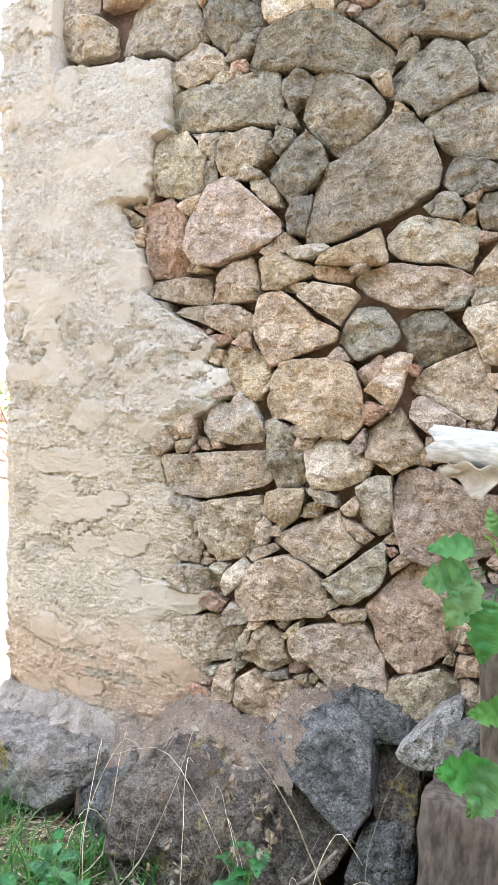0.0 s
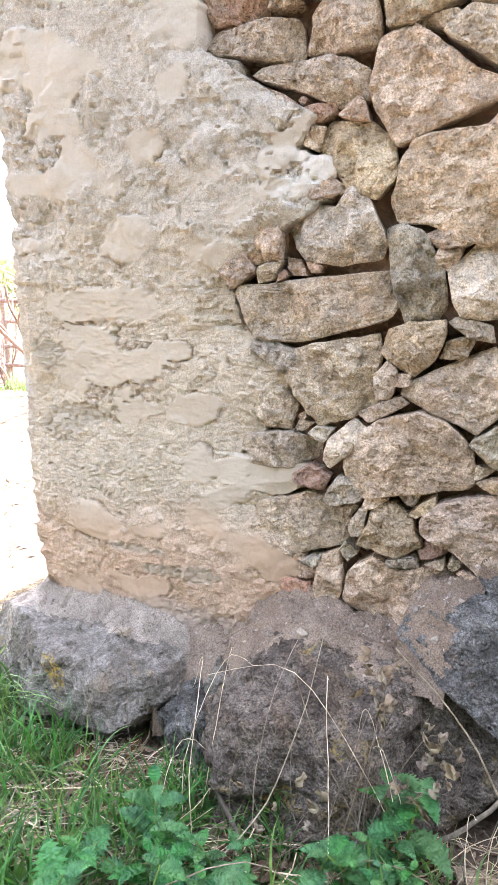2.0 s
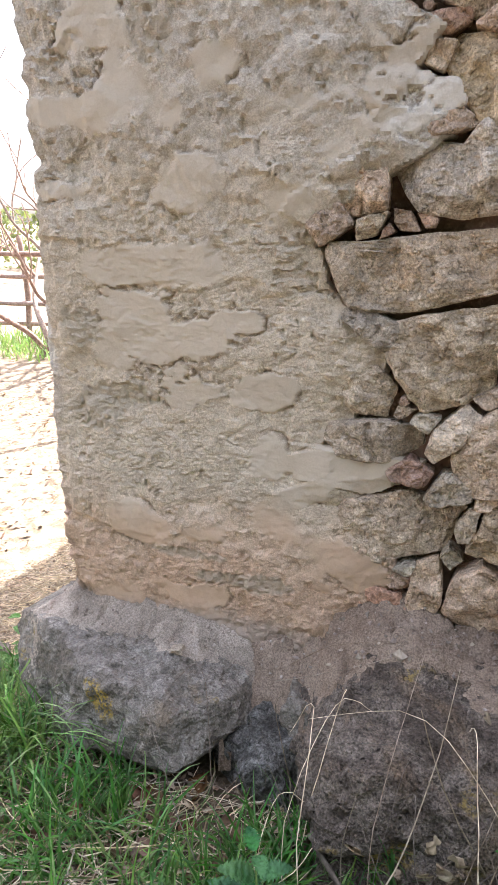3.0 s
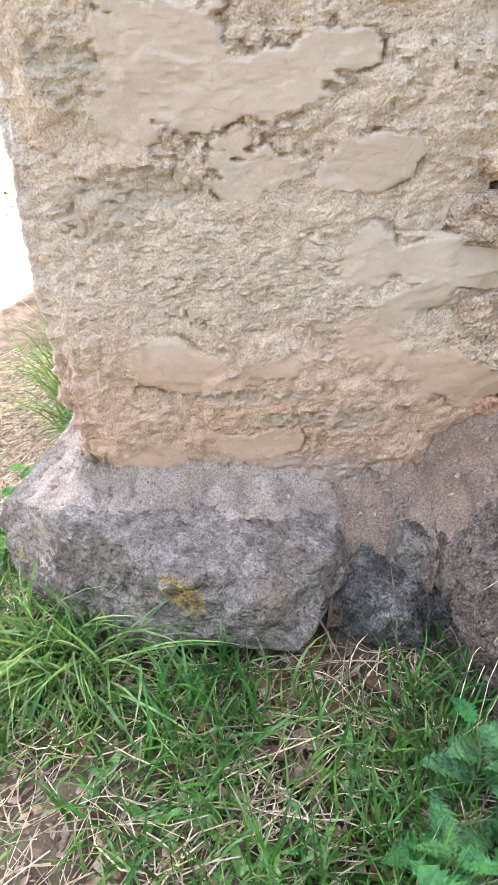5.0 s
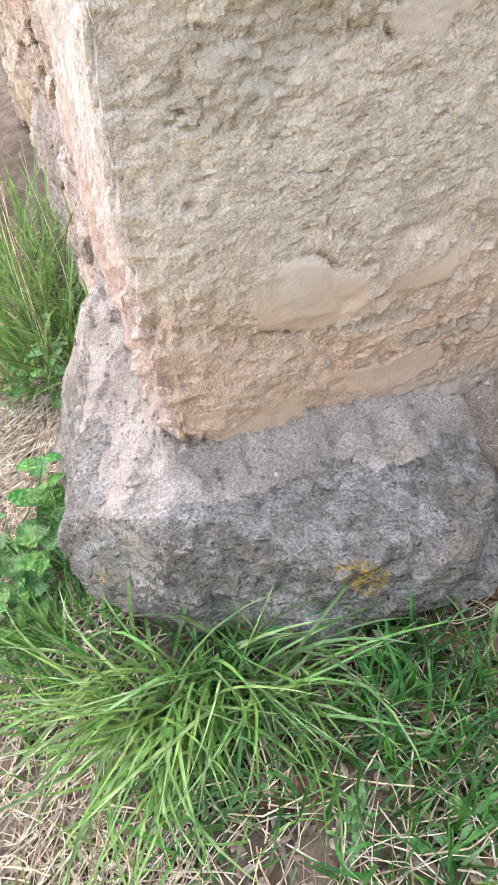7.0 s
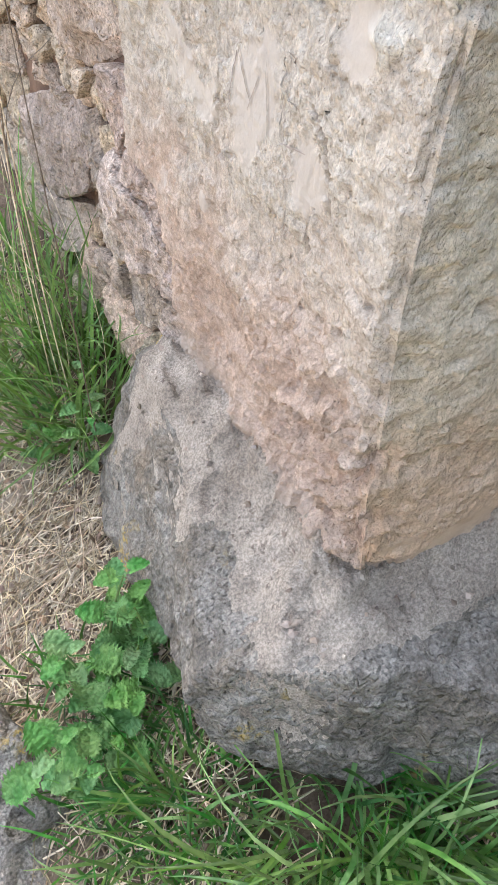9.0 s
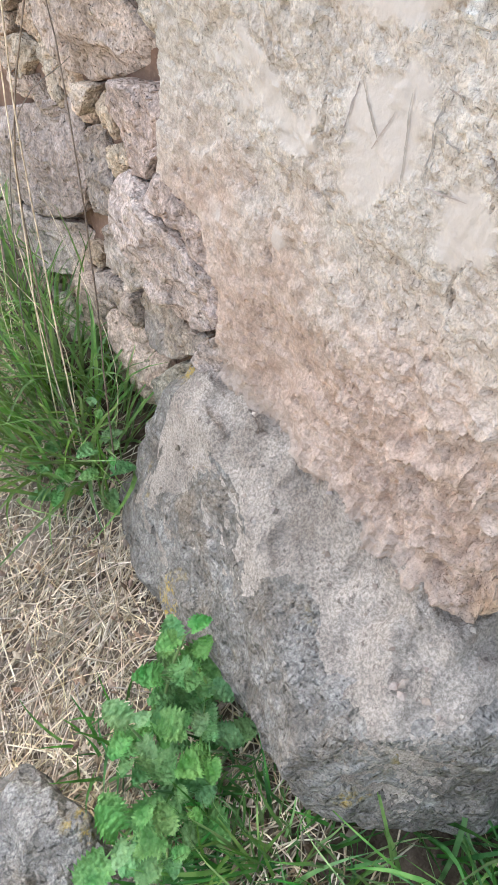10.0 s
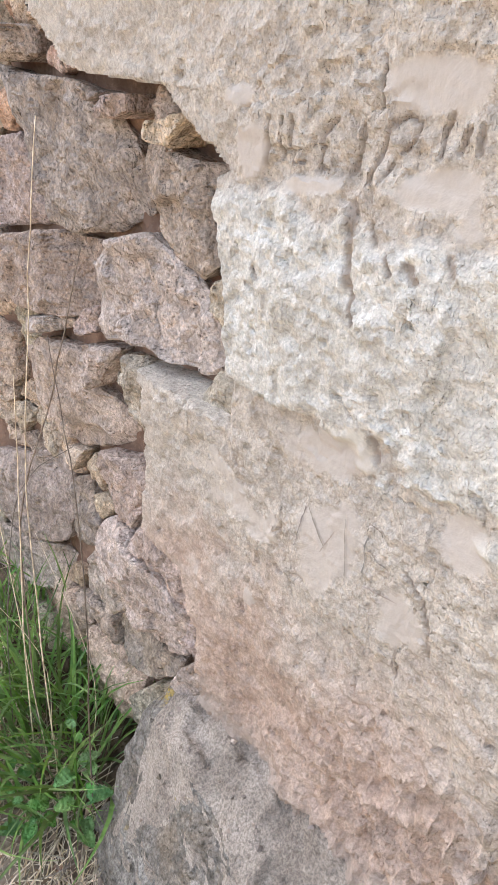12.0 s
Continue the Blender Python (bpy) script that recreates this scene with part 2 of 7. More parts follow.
def plaster_material():
    """Old lime plaster coat: grey-cream above, clay-stained towards the plinth, smooth trowelled patches and sandy bare parts."""
    k = Nodes("old_lime_plaster")
    z = k.add("ShaderNodeSeparateXYZ", Vector=k.pos).outputs["Z"]
    smooth, side, crumb_shade = k.attr("smooth_patch"), k.attr("side_face"), k.attr("crumb_shade")
    big, mid, fine, grit = k.noise(4, 4, 0.6), k.noise(16, 7, 0.7, distort=0.5), k.noise(75, 10, 0.76), k.noise(340, 4, 0.75)
    zz = k.math("ADD", z, k.math("MULTIPLY", k.math("SUBTRACT", big, 0.5), 0.45))
    cream = k.mix(k.span(mid, 0.3, 0.7), (0.55, 0.47, 0.358), (0.655, 0.562, 0.435))
    grey = k.mix(k.span(mid, 0.3, 0.7), (0.49, 0.43, 0.35), (0.575, 0.515, 0.43))
    clay = k.mix(k.span(mid, 0.3, 0.7), (0.555, 0.385, 0.265), (0.66, 0.485, 0.352))
    front = k.mix(k.span(zz, 0.95, 1.3), cream, grey)
    front = k.mix(k.span(zz, 0.68, 0.38), front, clay)
    front = k.mix(k.span(k.noise(5, 6, 0.65, distort=1.0), 0.6, 0.7, 0.0, 0.5), front, (0.42, 0.365, 0.285))
    front = k.mix(k.math("MULTIPLY", smooth, 0.6), front, k.mix(k.span(zz, 0.68, 0.5), (0.495, 0.43, 0.34), (0.51, 0.37, 0.258)))
    pink = k.mix(k.span(mid, 0.3, 0.7), (0.475, 0.342, 0.261), (0.589, 0.451, 0.361))
    pale = k.mix(k.span(mid, 0.3, 0.7), (0.506, 0.437, 0.363), (0.589, 0.52, 0.437))
    white = k.mix(k.span(mid, 0.38, 0.6), (0.57, 0.525, 0.45), (0.7, 0.665, 0.6))
    flank = k.mix(k.span(zz, 0.64, 0.44), pale, pink)
    flank = k.mix(k.span(k.noise(6, 6, 0.65, distort=1.0), 0.58, 0.7, 0.0, 0.5), flank, (0.38, 0.34, 0.3))
    flank = k.mix(k.math("MULTIPLY", smooth, 0.8), flank, (0.5, 0.44, 0.385))
    c = k.mix(k.attr("lime_white"), k.mix(side, front, flank), white)
    loose = k.math("SUBTRACT", 1.0, k.math("MULTIPLY", smooth, 0.85))
    c = k.mix(loose, c, k.mix(1.0, c, k.shade(fine, 0.36, 0.62, 0.82, 1.1), "MULTIPLY"))
    c = k.mix(loose, c, k.mix(1.0, c, k.shade(grit, 0.36, 0.64, 0.84, 1.13), "MULTIPLY"))
    # Crumbled rims and foot, browned so that ledge shadows are in the colour too.
    c = k.mix(k.math("MULTIPLY", crumb_shade, k.span(fine, 0.58, 0.46, 0.0, 0.6)), c, (0.28, 0.21, 0.15))
    c = k.mix(k.math("MULTIPLY", k.attr("coarse"), 0.6), c, (0.42, 0.365, 0.28))
    c = k.mix(k.math("MULTIPLY", k.attr("foot"), 0.75), c, k.mix(k.span(mid, 0.3, 0.7), (0.36, 0.295, 0.245), (0.52, 0.435, 0.37)))
    c = k.mix(k.attr("scratch"), c, (0.34, 0.285, 0.235))
    n = k.bump(k.noise(45, 4, 0.55), 0.005, strength=loose)
    n = k.bump(k.noise(140, 4, 0.65), 0.004, strength=loose, under=n)
    n = k.bump(k.cells(210), -0.0012, strength=loose, under=n)
    n = k.bump(k.noise(420, 2, 0.6), 0.0012, strength=loose, under=n)
    n = k.bump(k.noise(28, 5, 0.6, distort=0.6), 0.003, under=n)
    combed = k.add("ShaderNodeMapping", Vector=k.pos)
    combed.inputs["Scale"].default_value = (210, 210, 28)
    n = k.bump(k.noise(1, 3, 0.6, where=combed.outputs[0]), 0.0022, strength=k.math("MULTIPLY", side, loose), under=n)
    return k.done(c, 0.93, n, 0.2)


def ground_material():
    k = Nodes("bare_earth_and_litter")
    big, mid, fine = k.noise(1.7, 4, 0.6), k.noise(14, 6, 0.65), k.noise(130, 6, 0.7)
    # Earth before the wall, darkened in colour to deepen the shade there.
    dark_earth = k.mix(k.span(mid, 0.3, 0.7), (0.07, 0.05, 0.035), (0.17, 0.125, 0.09))
    dry = k.mix(k.span(mid, 0.3, 0.7), (0.11, 0.08, 0.057), (0.3, 0.235, 0.17))
    c = k.mix(k.attr("dry_earth"), dark_earth, dry)
    c = k.mix(k.span(fine, 0.55, 0.72, 0.0, 0.3), c, (0.36, 0.29, 0.2))
    c = k.mix(k.span(big, 0.55, 0.75, 0.0, 0.35), c, (0.3, 0.27, 0.16))
    n = k.bump(k.noise(45, 3, 0.55), 0.008)
    n = k.bump(k.noise(180, 2, 0.5), 0.002, under=n)
    return k.done(c, 0.97, n, 0.1)


def leaf_material(name, low, high, vein, gloss=0.5, through=0.35, island=False, vary=0.2, crinkle=0.0):
    k = Nodes(name)
    c = k.mix(k.span(k.noise(40, 3, 0.5), 0.3, 0.7), low, high)
    c = k.vary(c, 0.02, vary, 0.15, island)
    n = k.bump(k.noise(220, 2, 0.5), 0.0006)
    if crinkle:
        net = k.cells(190)
        c = k.mix(k.span(net, 0.55, 0.85, 0.0, 0.28), c, tuple(v * 0.55 for v in low))
        n = k.bump(net, -crinkle, under=n)
    k.done(c, gloss, n, 0.35)
    t = k.add("ShaderNodeBsdfTranslucent", Color=k.mix(0.5, c, vein))
    m = k.add("ShaderNodeMixShader")
    k.plug(m.inputs[0], through)
    k.nt.links.new(k.bsdf.outputs[0], m.inputs[1])
    k.nt.links.new(t.outputs[0], m.inputs[2])
    k.nt.links.new(m.outputs[0], k.out.inputs[0])
    return k.mat


def plain_material(name, a, b, scale=30.0, rough=0.85, relief=0.004, stretch=None, island=False, vary=0.2):
    k = Nodes(name)
    where = k.pos
    if stretch:
        m = k.add("ShaderNodeMapping", Vector=k.pos)
        m.inputs["Scale"].default_value = stretch
        where = m.outputs[0]
    f = k.noise(scale, 4, 0.6, where=where)
    c = k.vary(k.mix(k.span(f, 0.3, 0.7), a, b), 0.015, vary, 0.2, island)
    n = k.bump(f, relief * 0.5)
    return k.done(c, rough, n, 0.25)


MORTAR, PLASTER, EARTH = mortar_material(), plaster_material(), ground_material()
FILLET = crumb_material("crumbled_pink_mortar", (0.3, 0.25, 0.205), (0.5, 0.425, 0.355), (0.16, 0.125, 0.1))
RED_EARTH = crumb_material("red_brown_earth", (0.25, 0.185, 0.138), (0.38, 0.295, 0.228), (0.12, 0.085, 0.065))
GRASS = leaf_material("fresh_grass", (0.085, 0.19, 0.04), (0.25, 0.38, 0.115), (0.4, 0.55, 0.14), 0.33, 0.3, True, 0.6)
# Darker green than fresh_grass, with the shade by wall and boulder in its colour.
SHADED_GRASS = leaf_material("shaded_green_grass", (0.025, 0.1, 0.02), (0.11, 0.27, 0.06), (0.22, 0.45, 0.07), 0.33, 0.3, True, 0.6)
NETTLE = leaf_material("nettle_green", (0.035, 0.14, 0.042), (0.105, 0.28, 0.085), (0.28, 0.52, 0.1), 0.38, 0.18, crinkle=0.002)
MINT = leaf_material("woolly_green", (0.085, 0.22, 0.05), (0.23, 0.4, 0.13), (0.35, 0.55, 0.15), 0.55, 0.14, crinkle=0.0035)
CELANDINE = leaf_material("bright_soft_green", (0.065, 0.2, 0.05), (0.13, 0.3, 0.09), (0.3, 0.55, 0.12), 0.5, 0.35)
STRAW = plain_material("dry_straw", (0.32, 0.235, 0.145), (0.68, 0.57, 0.415), 60, 0.8, 0.001, None, True, 0.6)
DRY_STALK = plain_material("dry_stalk", (0.2, 0.15, 0.1), (0.42, 0.34, 0.25), 60, 0.85, 0.001, None, False, 0.3)
DEAD = plain_material("dead_brown_leaf", (0.13, 0.065, 0.04), (0.27, 0.155, 0.095), 50, 0.75, 0.003, None, False, 0.3)
PALE_DEAD = plain_material("withered_pale_leaf", (0.2, 0.15, 0.1), (0.36, 0.29, 0.2), 50, 0.8, 0.003, None, False, 0.25)
TWIG = plain_material("grey_brown_twig", (0.13, 0.1, 0.08), (0.28, 0.23, 0.18), 80, 0.85, 0.003)
WOOD = plain_material("weathered_wood", (0.075, 0.06, 0.048), (0.19, 0.155, 0.125), 16, 0.9, 0.012, (4, 4, 1.3))
STAKE_WOOD = plain_material("tan_debarked_wood", (0.32, 0.18, 0.09), (0.5, 0.32, 0.17), 14, 0.8, 0.006, (6, 6, 0.6))
LITTER = plain_material("brown_leaf_litter", (0.16, 0.105, 0.07), (0.4, 0.3, 0.21), 60, 0.9, 0.002, None, True, 0.5)
CHIP = plain_material("grey_pink_rubble", (0.24, 0.19, 0.15), (0.46, 0.39, 0.33), 60, 0.95, 0.003, None, True, 0.4)
SCORE = plain_material("scratched_line", (0.3, 0.255, 0.215), (0.39, 0.34, 0.29), 60, 0.95, 0.001)
GREEN_STEM = plain_material("green_stem", (0.12, 0.2, 0.05), (0.2, 0.28, 0.08), 40, 0.6, 0.001)


# ---- meshes ----
def mesh_object(name, verts, faces, material, parent=None, smooth=True):
    me = bpy.data.meshes.new(name)
    verts = np.asarray(verts, float)
    if isinstance(faces, np.ndarray):
        me.vertices.add(len(verts))
        me.vertices.foreach_set("co", verts.ravel())
        me.loops.add(faces.size)
        me.loops.foreach_set("vertex_index", faces.ravel())
        me.polygons.add(len(faces))
        me.polygons.foreach_set("loop_start", np.arange(0, faces.size, faces.shape[1]))
        me.update(calc_edges=True)
        me.validate()
    else:
        me.from_pydata(verts.tolist(), [], faces)
    me.polygons.foreach_set("use_smooth", [smooth] * len(me.polygons))
    me.materials.append(material)
    ob = new(name, me)
    if parent is not None:
        ob.parent = parent
    return ob


def grid_faces(rows, cols):
    a = (np.arange(rows - 1)[:, None] * cols + np.arange(cols - 1)[None]).ravel()
    return np.stack([a, a + 1, a + cols + 1, a + cols], 1)


def give(ob, name, values):
    at = ob.data.attributes.new(name, "FLOAT", "POINT")
    at.data.foreach_set("value", np.asarray(values, np.float32))


# ---- the two wall faces ----
def ground_z(x, y):
    x, y = np.asarray(x, float), np.asarray(y, float)
    z = 0.085 + 0.03 * np.clip(x, 0, 3) + 0.42 * np.clip(x, -0.42, 0) - 0.10 * np.clip(y + 0.35, 0, 1.3)
    return z - 0.02 * np.clip(-y - 0.8, 0, 3)


def coat_end(z):
    """Where the plaster ends along the front, at height z."""
    return np.interp(z, (0.29, 0.377, 0.479, 0.528, 0.6, 0.663, 0.7, 0.712, 0.766, 0.835, 0.894, 0.948, 1.0, 1.079, 1.16, 1.185, 1.215, 1.265, 1.29, 1.307, 1.358, 1.424, 1.484, 1.529, 1.62, 1.72, 1.735, 1.878, 1.895, 2.08),
                     (0.62, 0.648, 0.686, 0.667, 0.58, 0.695, 0.702, 0.53, 0.58, 0.637, 0.635, 0.572, 0.517, 0.514, 0.598, 0.66, 0.7, 0.71, 0.69, 0.64, 0.681, 0.553, 0.463, 0.461, 0.422, 0.372, 0.462, 0.483, 0.516, 0.515))


def coat_end_side(z):
    """Where the plaster ends along the side, at height z."""
    return np.interp(z, (0.308, 0.423, 0.463, 0.492, 0.505, 0.614, 0.647, 0.72, 0.735, 0.775, 0.833, 0.947, 0.954, 0.994, 1.008, 1.014, 1.02, 1.046, 1.082, 1.3),
                     (0.418, 0.418, 0.444, 0.45, 0.542, 0.543, 0.539, 0.552, 0.363, 0.363, 0.378, 0.4, 0.382, 0.458, 0.48, 0.62, 0.675, 0.728, 0.791, 0.9))


class Face:
    """A wall face: u runs along it, z up, out is the way it looks."""

    def __init__(self, along, out, structure):
        self.along, self.out, self.structure, self.stones = Vector(along), Vector(out), structure, []

    def place(self, u, z, h):
        return np.outer(u, self.along) + np.outer(h, self.out) + np.outer(z, (0, 0, 1))


def body_mesh(name, lo, hi, face_axis, material):
    """The core of a wall: a rough face of earth mortar before a solid back."""
    step_m = 0.02
    other = 1 - face_axis
    u = np.arange(lo[other], hi[other] + 1e-6, step_m)
    z = np.arange(lo[2], hi[2] + 1e-6, step_m)
    U, Z = np.meshgrid(u, z)
    P = np.zeros((U.size, 3))
    P[:, other], P[:, 2] = U.ravel(), Z.ravel()
    P[:, face_axis] = lo[face_axis] - 0.02 * fbm(P, 14, 4, 5) - 0.008 * fbm(P, 40, 3, 6)
    faces = grid_faces(len(z), len(u))
    n = len(P)
    corners = [0, len(u) - 1, n - 1, n - len(u)]
    back = P[corners].copy()
    back[:, face_axis] = hi[face_axis]
    verts = np.vstack([P, back])
    rim = [list(range(0, len(u))), list(range(len(u) - 1, n, len(u))), list(range(n - 1, n - len(u) - 1, -1)), list(range(n - len(u), -1, -len(u)))]
    solid = [f.tolist() for f in faces]
    for s in range(4):
        solid.append([n + s, n + (s + 1) % 4] + rim[s][::-1])
    solid.append([n, n + 3, n + 2, n + 1])
    return mesh_object(name, verts, solid, material)


wall_front = tagged(body_mesh("wall_front", (0.06, 0.05, -0.3), (3.6, 0.5, 2.75), 1, MORTAR), "rubble stone wall bedded in red earth mortar", "wall", kind="structure")
wall_side = tagged(body_mesh("wall_side", (0.048, 0.06, -0.45), (0.5, 3.6, 2.75), 0, MORTAR), "rubble stone side wall bedded in red earth mortar", "wall", kind="structure")
FRONT = Face((1, 0, 0), (0, -1, 0), wall_front)
SIDE = Face((0, 1, 0), (-1, 0, 0), wall_side)


def box(face, u, z, w, h, turn, tone, out=0.0):
    """A roughly box-shaped stone, later cut to fit its neighbours."""
    face.stones.append((u, z, w, h, radians(turn), tone, out, None))


def stone(face, tone, *corners, out=0.0):
    """A stone of known outline: its corners along the face and up, anticlockwise."""
    u, z = [c[0] for c in corners], [c[1] for c in corners]
    face.stones.append(((min(u) + max(u)) / 2, (min(z) + max(z)) / 2, max(u) - min(u), max(z) - min(z), 0.0, tone, out, [Vector(c) for c in corners]))


def middle_of(poly):
    """The centre of a polygon's area."""
    area, m = 0.0, Vector((0, 0))
    for a, b in zip(poly, poly[1:] + poly[:1]):
        k = a.x * b.y - b.x * a.y
        area, m = area + k, m + (a + b) * k
    return m / (3 * area)


def clear_of(pts, poly):
    """How far points lie outside a polygon; below zero inside it."""
    far, inside = np.full(len(pts), 9.0), np.zeros(len(pts), bool)
    for a, b in zip(poly, poly[1:] + poly[:1]):
        e = np.array(b - a)
        k = np.clip(((pts - np.array(a)) @ e) / (e @ e), 0, 1)
        far = np.minimum(far, np.linalg.norm(pts - np.array(a) - k[:, None] * e, axis=1))
        cross = (a.y > pts[:, 1]) != (b.y > pts[:, 1])
        inside ^= cross & (pts[:, 0] < e[0] * (pts[:, 1] - a.y) / (e[1] if abs(e[1]) > 1e-9 else 1e-9) + a.x)
    return np.where(inside, -far, far)


def reach(s, d):
    """How far a stone's rounded-box outline lies from its middle along d."""
    c, n = math.cos(s[4]), math.sin(s[4])
    a, b = abs(d[0] * c + d[1] * n) / (s[2] / 2), abs(-d[0] * n + d[1] * c) / (s[3] / 2)
    return 1.0 / max((a**3 + b**3) ** (1 / 3), 1e-6)


def away(s, p):
    """The outward normal of the stone's outline family at p."""
    c, n = math.cos(s[4]), math.sin(s[4])
    x, y = p[0] - s[0], p[1] - s[1]
    a, b = (x * c + y * n) / (s[2] / 2), (-x * n + y * c) / (s[3] / 2)
    ga, gb = abs(a) * a / (s[2] / 2), abs(b) * b / (s[3] / 2)
    v = Vector((ga * c - gb * n, ga * n + gb * c))
    return v.normalized() if v.length > 1e-9 else Vector((0, 0))


def clip(poly, p, n):
    out = []
    for a, b in zip(poly, poly[1:] + poly[:1]):
        da, db = (a - p).dot(n), (b - p).dot(n)
        if da <= 0:
            out.append(a)
        if (da < 0 < db) or (db < 0 < da):
            out.append(a + (b - a) * (da / (da - db)))
    return out


def outline(s, others, gap, rng):
    if s[7]:
        return s[7]
    c, n = math.cos(s[4]), math.sin(s[4])
    w, h = s[2] * 0.63, s[3] * 0.63
    cut = [rng.uniform(0.05, 0.6) for _ in range(8)]
    box = [(-w, -h * (1 - cut[0])), (-w * (1 - cut[1]), -h), (w * (1 - cut[2]), -h), (w, -h * (1 - cut[3])), (w, h * (1 - cut[4])), (w * (1 - cut[5]), h), (-w * (1 - cut[6]), h), (-w, h * (1 - cut[7]))]
    poly = [Vector((s[0] + x * c - y * n, s[1] + x * n + y * c)) for x, y in box]
    me = Vector(s[:2])
    for o in others:
        if o is s:
            continue
        d = Vector(o[:2]) - me
        far = d.length
        if far > (max(s[2], s[3]) + max(o[2], o[3])) * 0.75:
            continue
        d /= far
        a, b = reach(s, d), reach(o, -d)
        p = me + d * far * a / (a + b)
        nn = away(s, p) - away(o, p)
        if nn.length > 1e-6 and d.dot(nn) > 0:
            nn.normalize()
            poly = clip(poly, p - nn * gap / 2, nn)
            if len(poly) < 3:
                return None
    return poly


def chinks(face, gap, u0, u1, z0, z1, end, least, count, seed):
    """Small stones packed into the gaps that the large ones leave."""
    rng, g = random.Random(seed), np.random.default_rng(seed)
    shapes = [outline(s, face.stones, gap, rng) for s in face.stones]
    pts = np.stack([g.uniform(u0, u1, 7000), g.uniform(z0, z1, 7000)], 1)
    free = np.full(len(pts), 9.0)
    for poly in shapes:
        if not poly:
            continue
        d = clear_of(pts, poly)
        free = np.minimum(free, d)
    free = np.where(pts[:, 0] < end(pts[:, 1]) + 0.012, 0, free)
    for i in np.argsort(-free):
        if free[i] < least or count == 0:
            break
        r = min(free[i], 0.045)
        if any(math.hypot(pts[i, 0] - s[0], pts[i, 1] - s[1]) < 1.2 * r + 0.25 * min(s[2], s[3]) for s in face.stones[-60:]):
            continue
        box(face, float(pts[i, 0]), float(pts[i, 1]), 2 * r * rng.uniform(1.1, 1.9), 2 * r * rng.uniform(0.8, 1.2), rng.uniform(-40, 40), rng.choice("bbgottr"), -0.008)
        count -= 1


def cut(name, face, poly, material, rng, i, base, fine=True, true=False, depth=0.075, flat=1.0, grow=0.0035, parent=None):
    """One rough-faced stone of a given outline, base metres proud of the face."""
    around, rings = (96, 24) if fine else (40, 10)
    mid = middle_of(poly)
    us, zs = [p.x for p in poly], [p.y for p in poly]
    size = math.sqrt((max(us) - min(us)) * (max(zs) - min(zs)))
    th = np.linspace(0, 2 * math.pi, around, endpoint=False) + rng.random()
    D = np.stack([np.cos(th), np.sin(th)], 1)
    r = np.full(around, 9.0)
    for a, b in zip(poly, poly[1:] + poly[:1]):
        e, q = b - a, a - mid
        den = D[:, 0] * e.y - D[:, 1] * e.x
        den = np.where(np.abs(den) < 1e-12, 1e-12, den)
        t, s = (q.x * e.y - q.y * e.x) / den, (q.x * D[:, 1] - q.y * D[:, 0]) / den
        r = np.where((t > 0) & (s > -0.02) & (s < 1.02), np.minimum(r, t), r)
    r = np.where(r > 5, 0.01, np.clip(r, 0.004, 0.5))
    edge = np.stack([mid.x + D[:, 0] * r, mid.y + D[:, 1] * r, np.full(around, i * 3.7)], 1)
    if true:
        r = 0.8 * r + 0.1 * np.roll(r, 1) + 0.1 * np.roll(r, -1)
        r = r + min(0.35, 0.006 / size) * r * (0.7 * chips(edge, 0.05, 4, i) + 0.6 * fbm(edge, 60, 3, 4)) + grow
    else:
        r = r * (1 + 0.07 * chips(edge, 0.07, 4, i) + 0.05 * fbm(edge, 70, 3, 4)) + 0.003
    K = np.concatenate([np.linspace(0.06, 0.86, rings - 4), [0.92, 0.96, 0.985, 1.0]])
    U = mid.x + K[:, None] * (D[:, 0] * r)[None]
    Z = mid.y + K[:, None] * (D[:, 1] * r)[None]
    P = np.stack([U.ravel(), Z.ravel(), np.full(U.size, i * 1.9)], 1)
    inner = ((1 - K)[:, None] * r[None]).ravel()
    local = (P[:, :2] - np.array(mid)) / size
    H = np.zeros(len(P))
    W3 = P + 0.008 * np.stack([fbm(P, 40, 2, 24), fbm(P, 40, 2, 25), P[:, 2] * 0], 1)
    bent = (W3[:, :2] - np.array(mid)) / size
    for _ in range(6):
        a, slope, start = rng.uniform(0, 6.28), rng.uniform(0.2, 1.2), rng.uniform(0.08, 0.46)
        H = np.minimum(H, slope * (start - (bent[:, 0] * math.cos(a) + bent[:, 1] * math.sin(a))))
    small = min(size, 0.15)
    H = np.clip(H, -0.4, 0) * small * 0.6 * flat
    a = rng.uniform(0, 6.28)
    H += rng.uniform(0.0, 0.1) * small * (local[:, 0] * math.cos(a) + local[:, 1] * math.sin(a))
    H += 0.07 * small * facets(W3, 0.45 * size, 700 + i, True) + 0.0065 * facets(W3, 0.045, 900 + i, True) + 0.003 * facets(P, 0.016, 990 + i, True)
    H += 0.0042 * fbm(W3, 45, 4, 23, 0.6)
    a = rng.uniform(0, 6.28)
    H += 0.004 * terrace(2.2 * fbm(W3, 11, 4, 26) + 0.8 * (local[:, 0] * math.cos(a) + local[:, 1] * math.sin(a)), 0.93) * step(0.1, 0.4, fbm(W3, 6, 2, 27))
    bev = min(0.004, 0.05 * size)
    H -= bev * np.clip(1 - inner / bev, 0, 1)
    H += base
    H = np.maximum(H, base - 0.04 + 0.3 * (H - base + 0.04))
    top = face.place(P[:, 0], P[:, 1], H)
    back = face.place(mid.x + D[:, 0] * r * 0.93, mid.y + D[:, 1] * r * 0.93, np.full(around, -depth))
    centre = face.place([mid.x], [mid.y], [H[:around].mean()])
    verts = np.vstack([top, back, centre])
    idx = np.arange(around)
    nxt = (idx + 1) % around
    faces = []
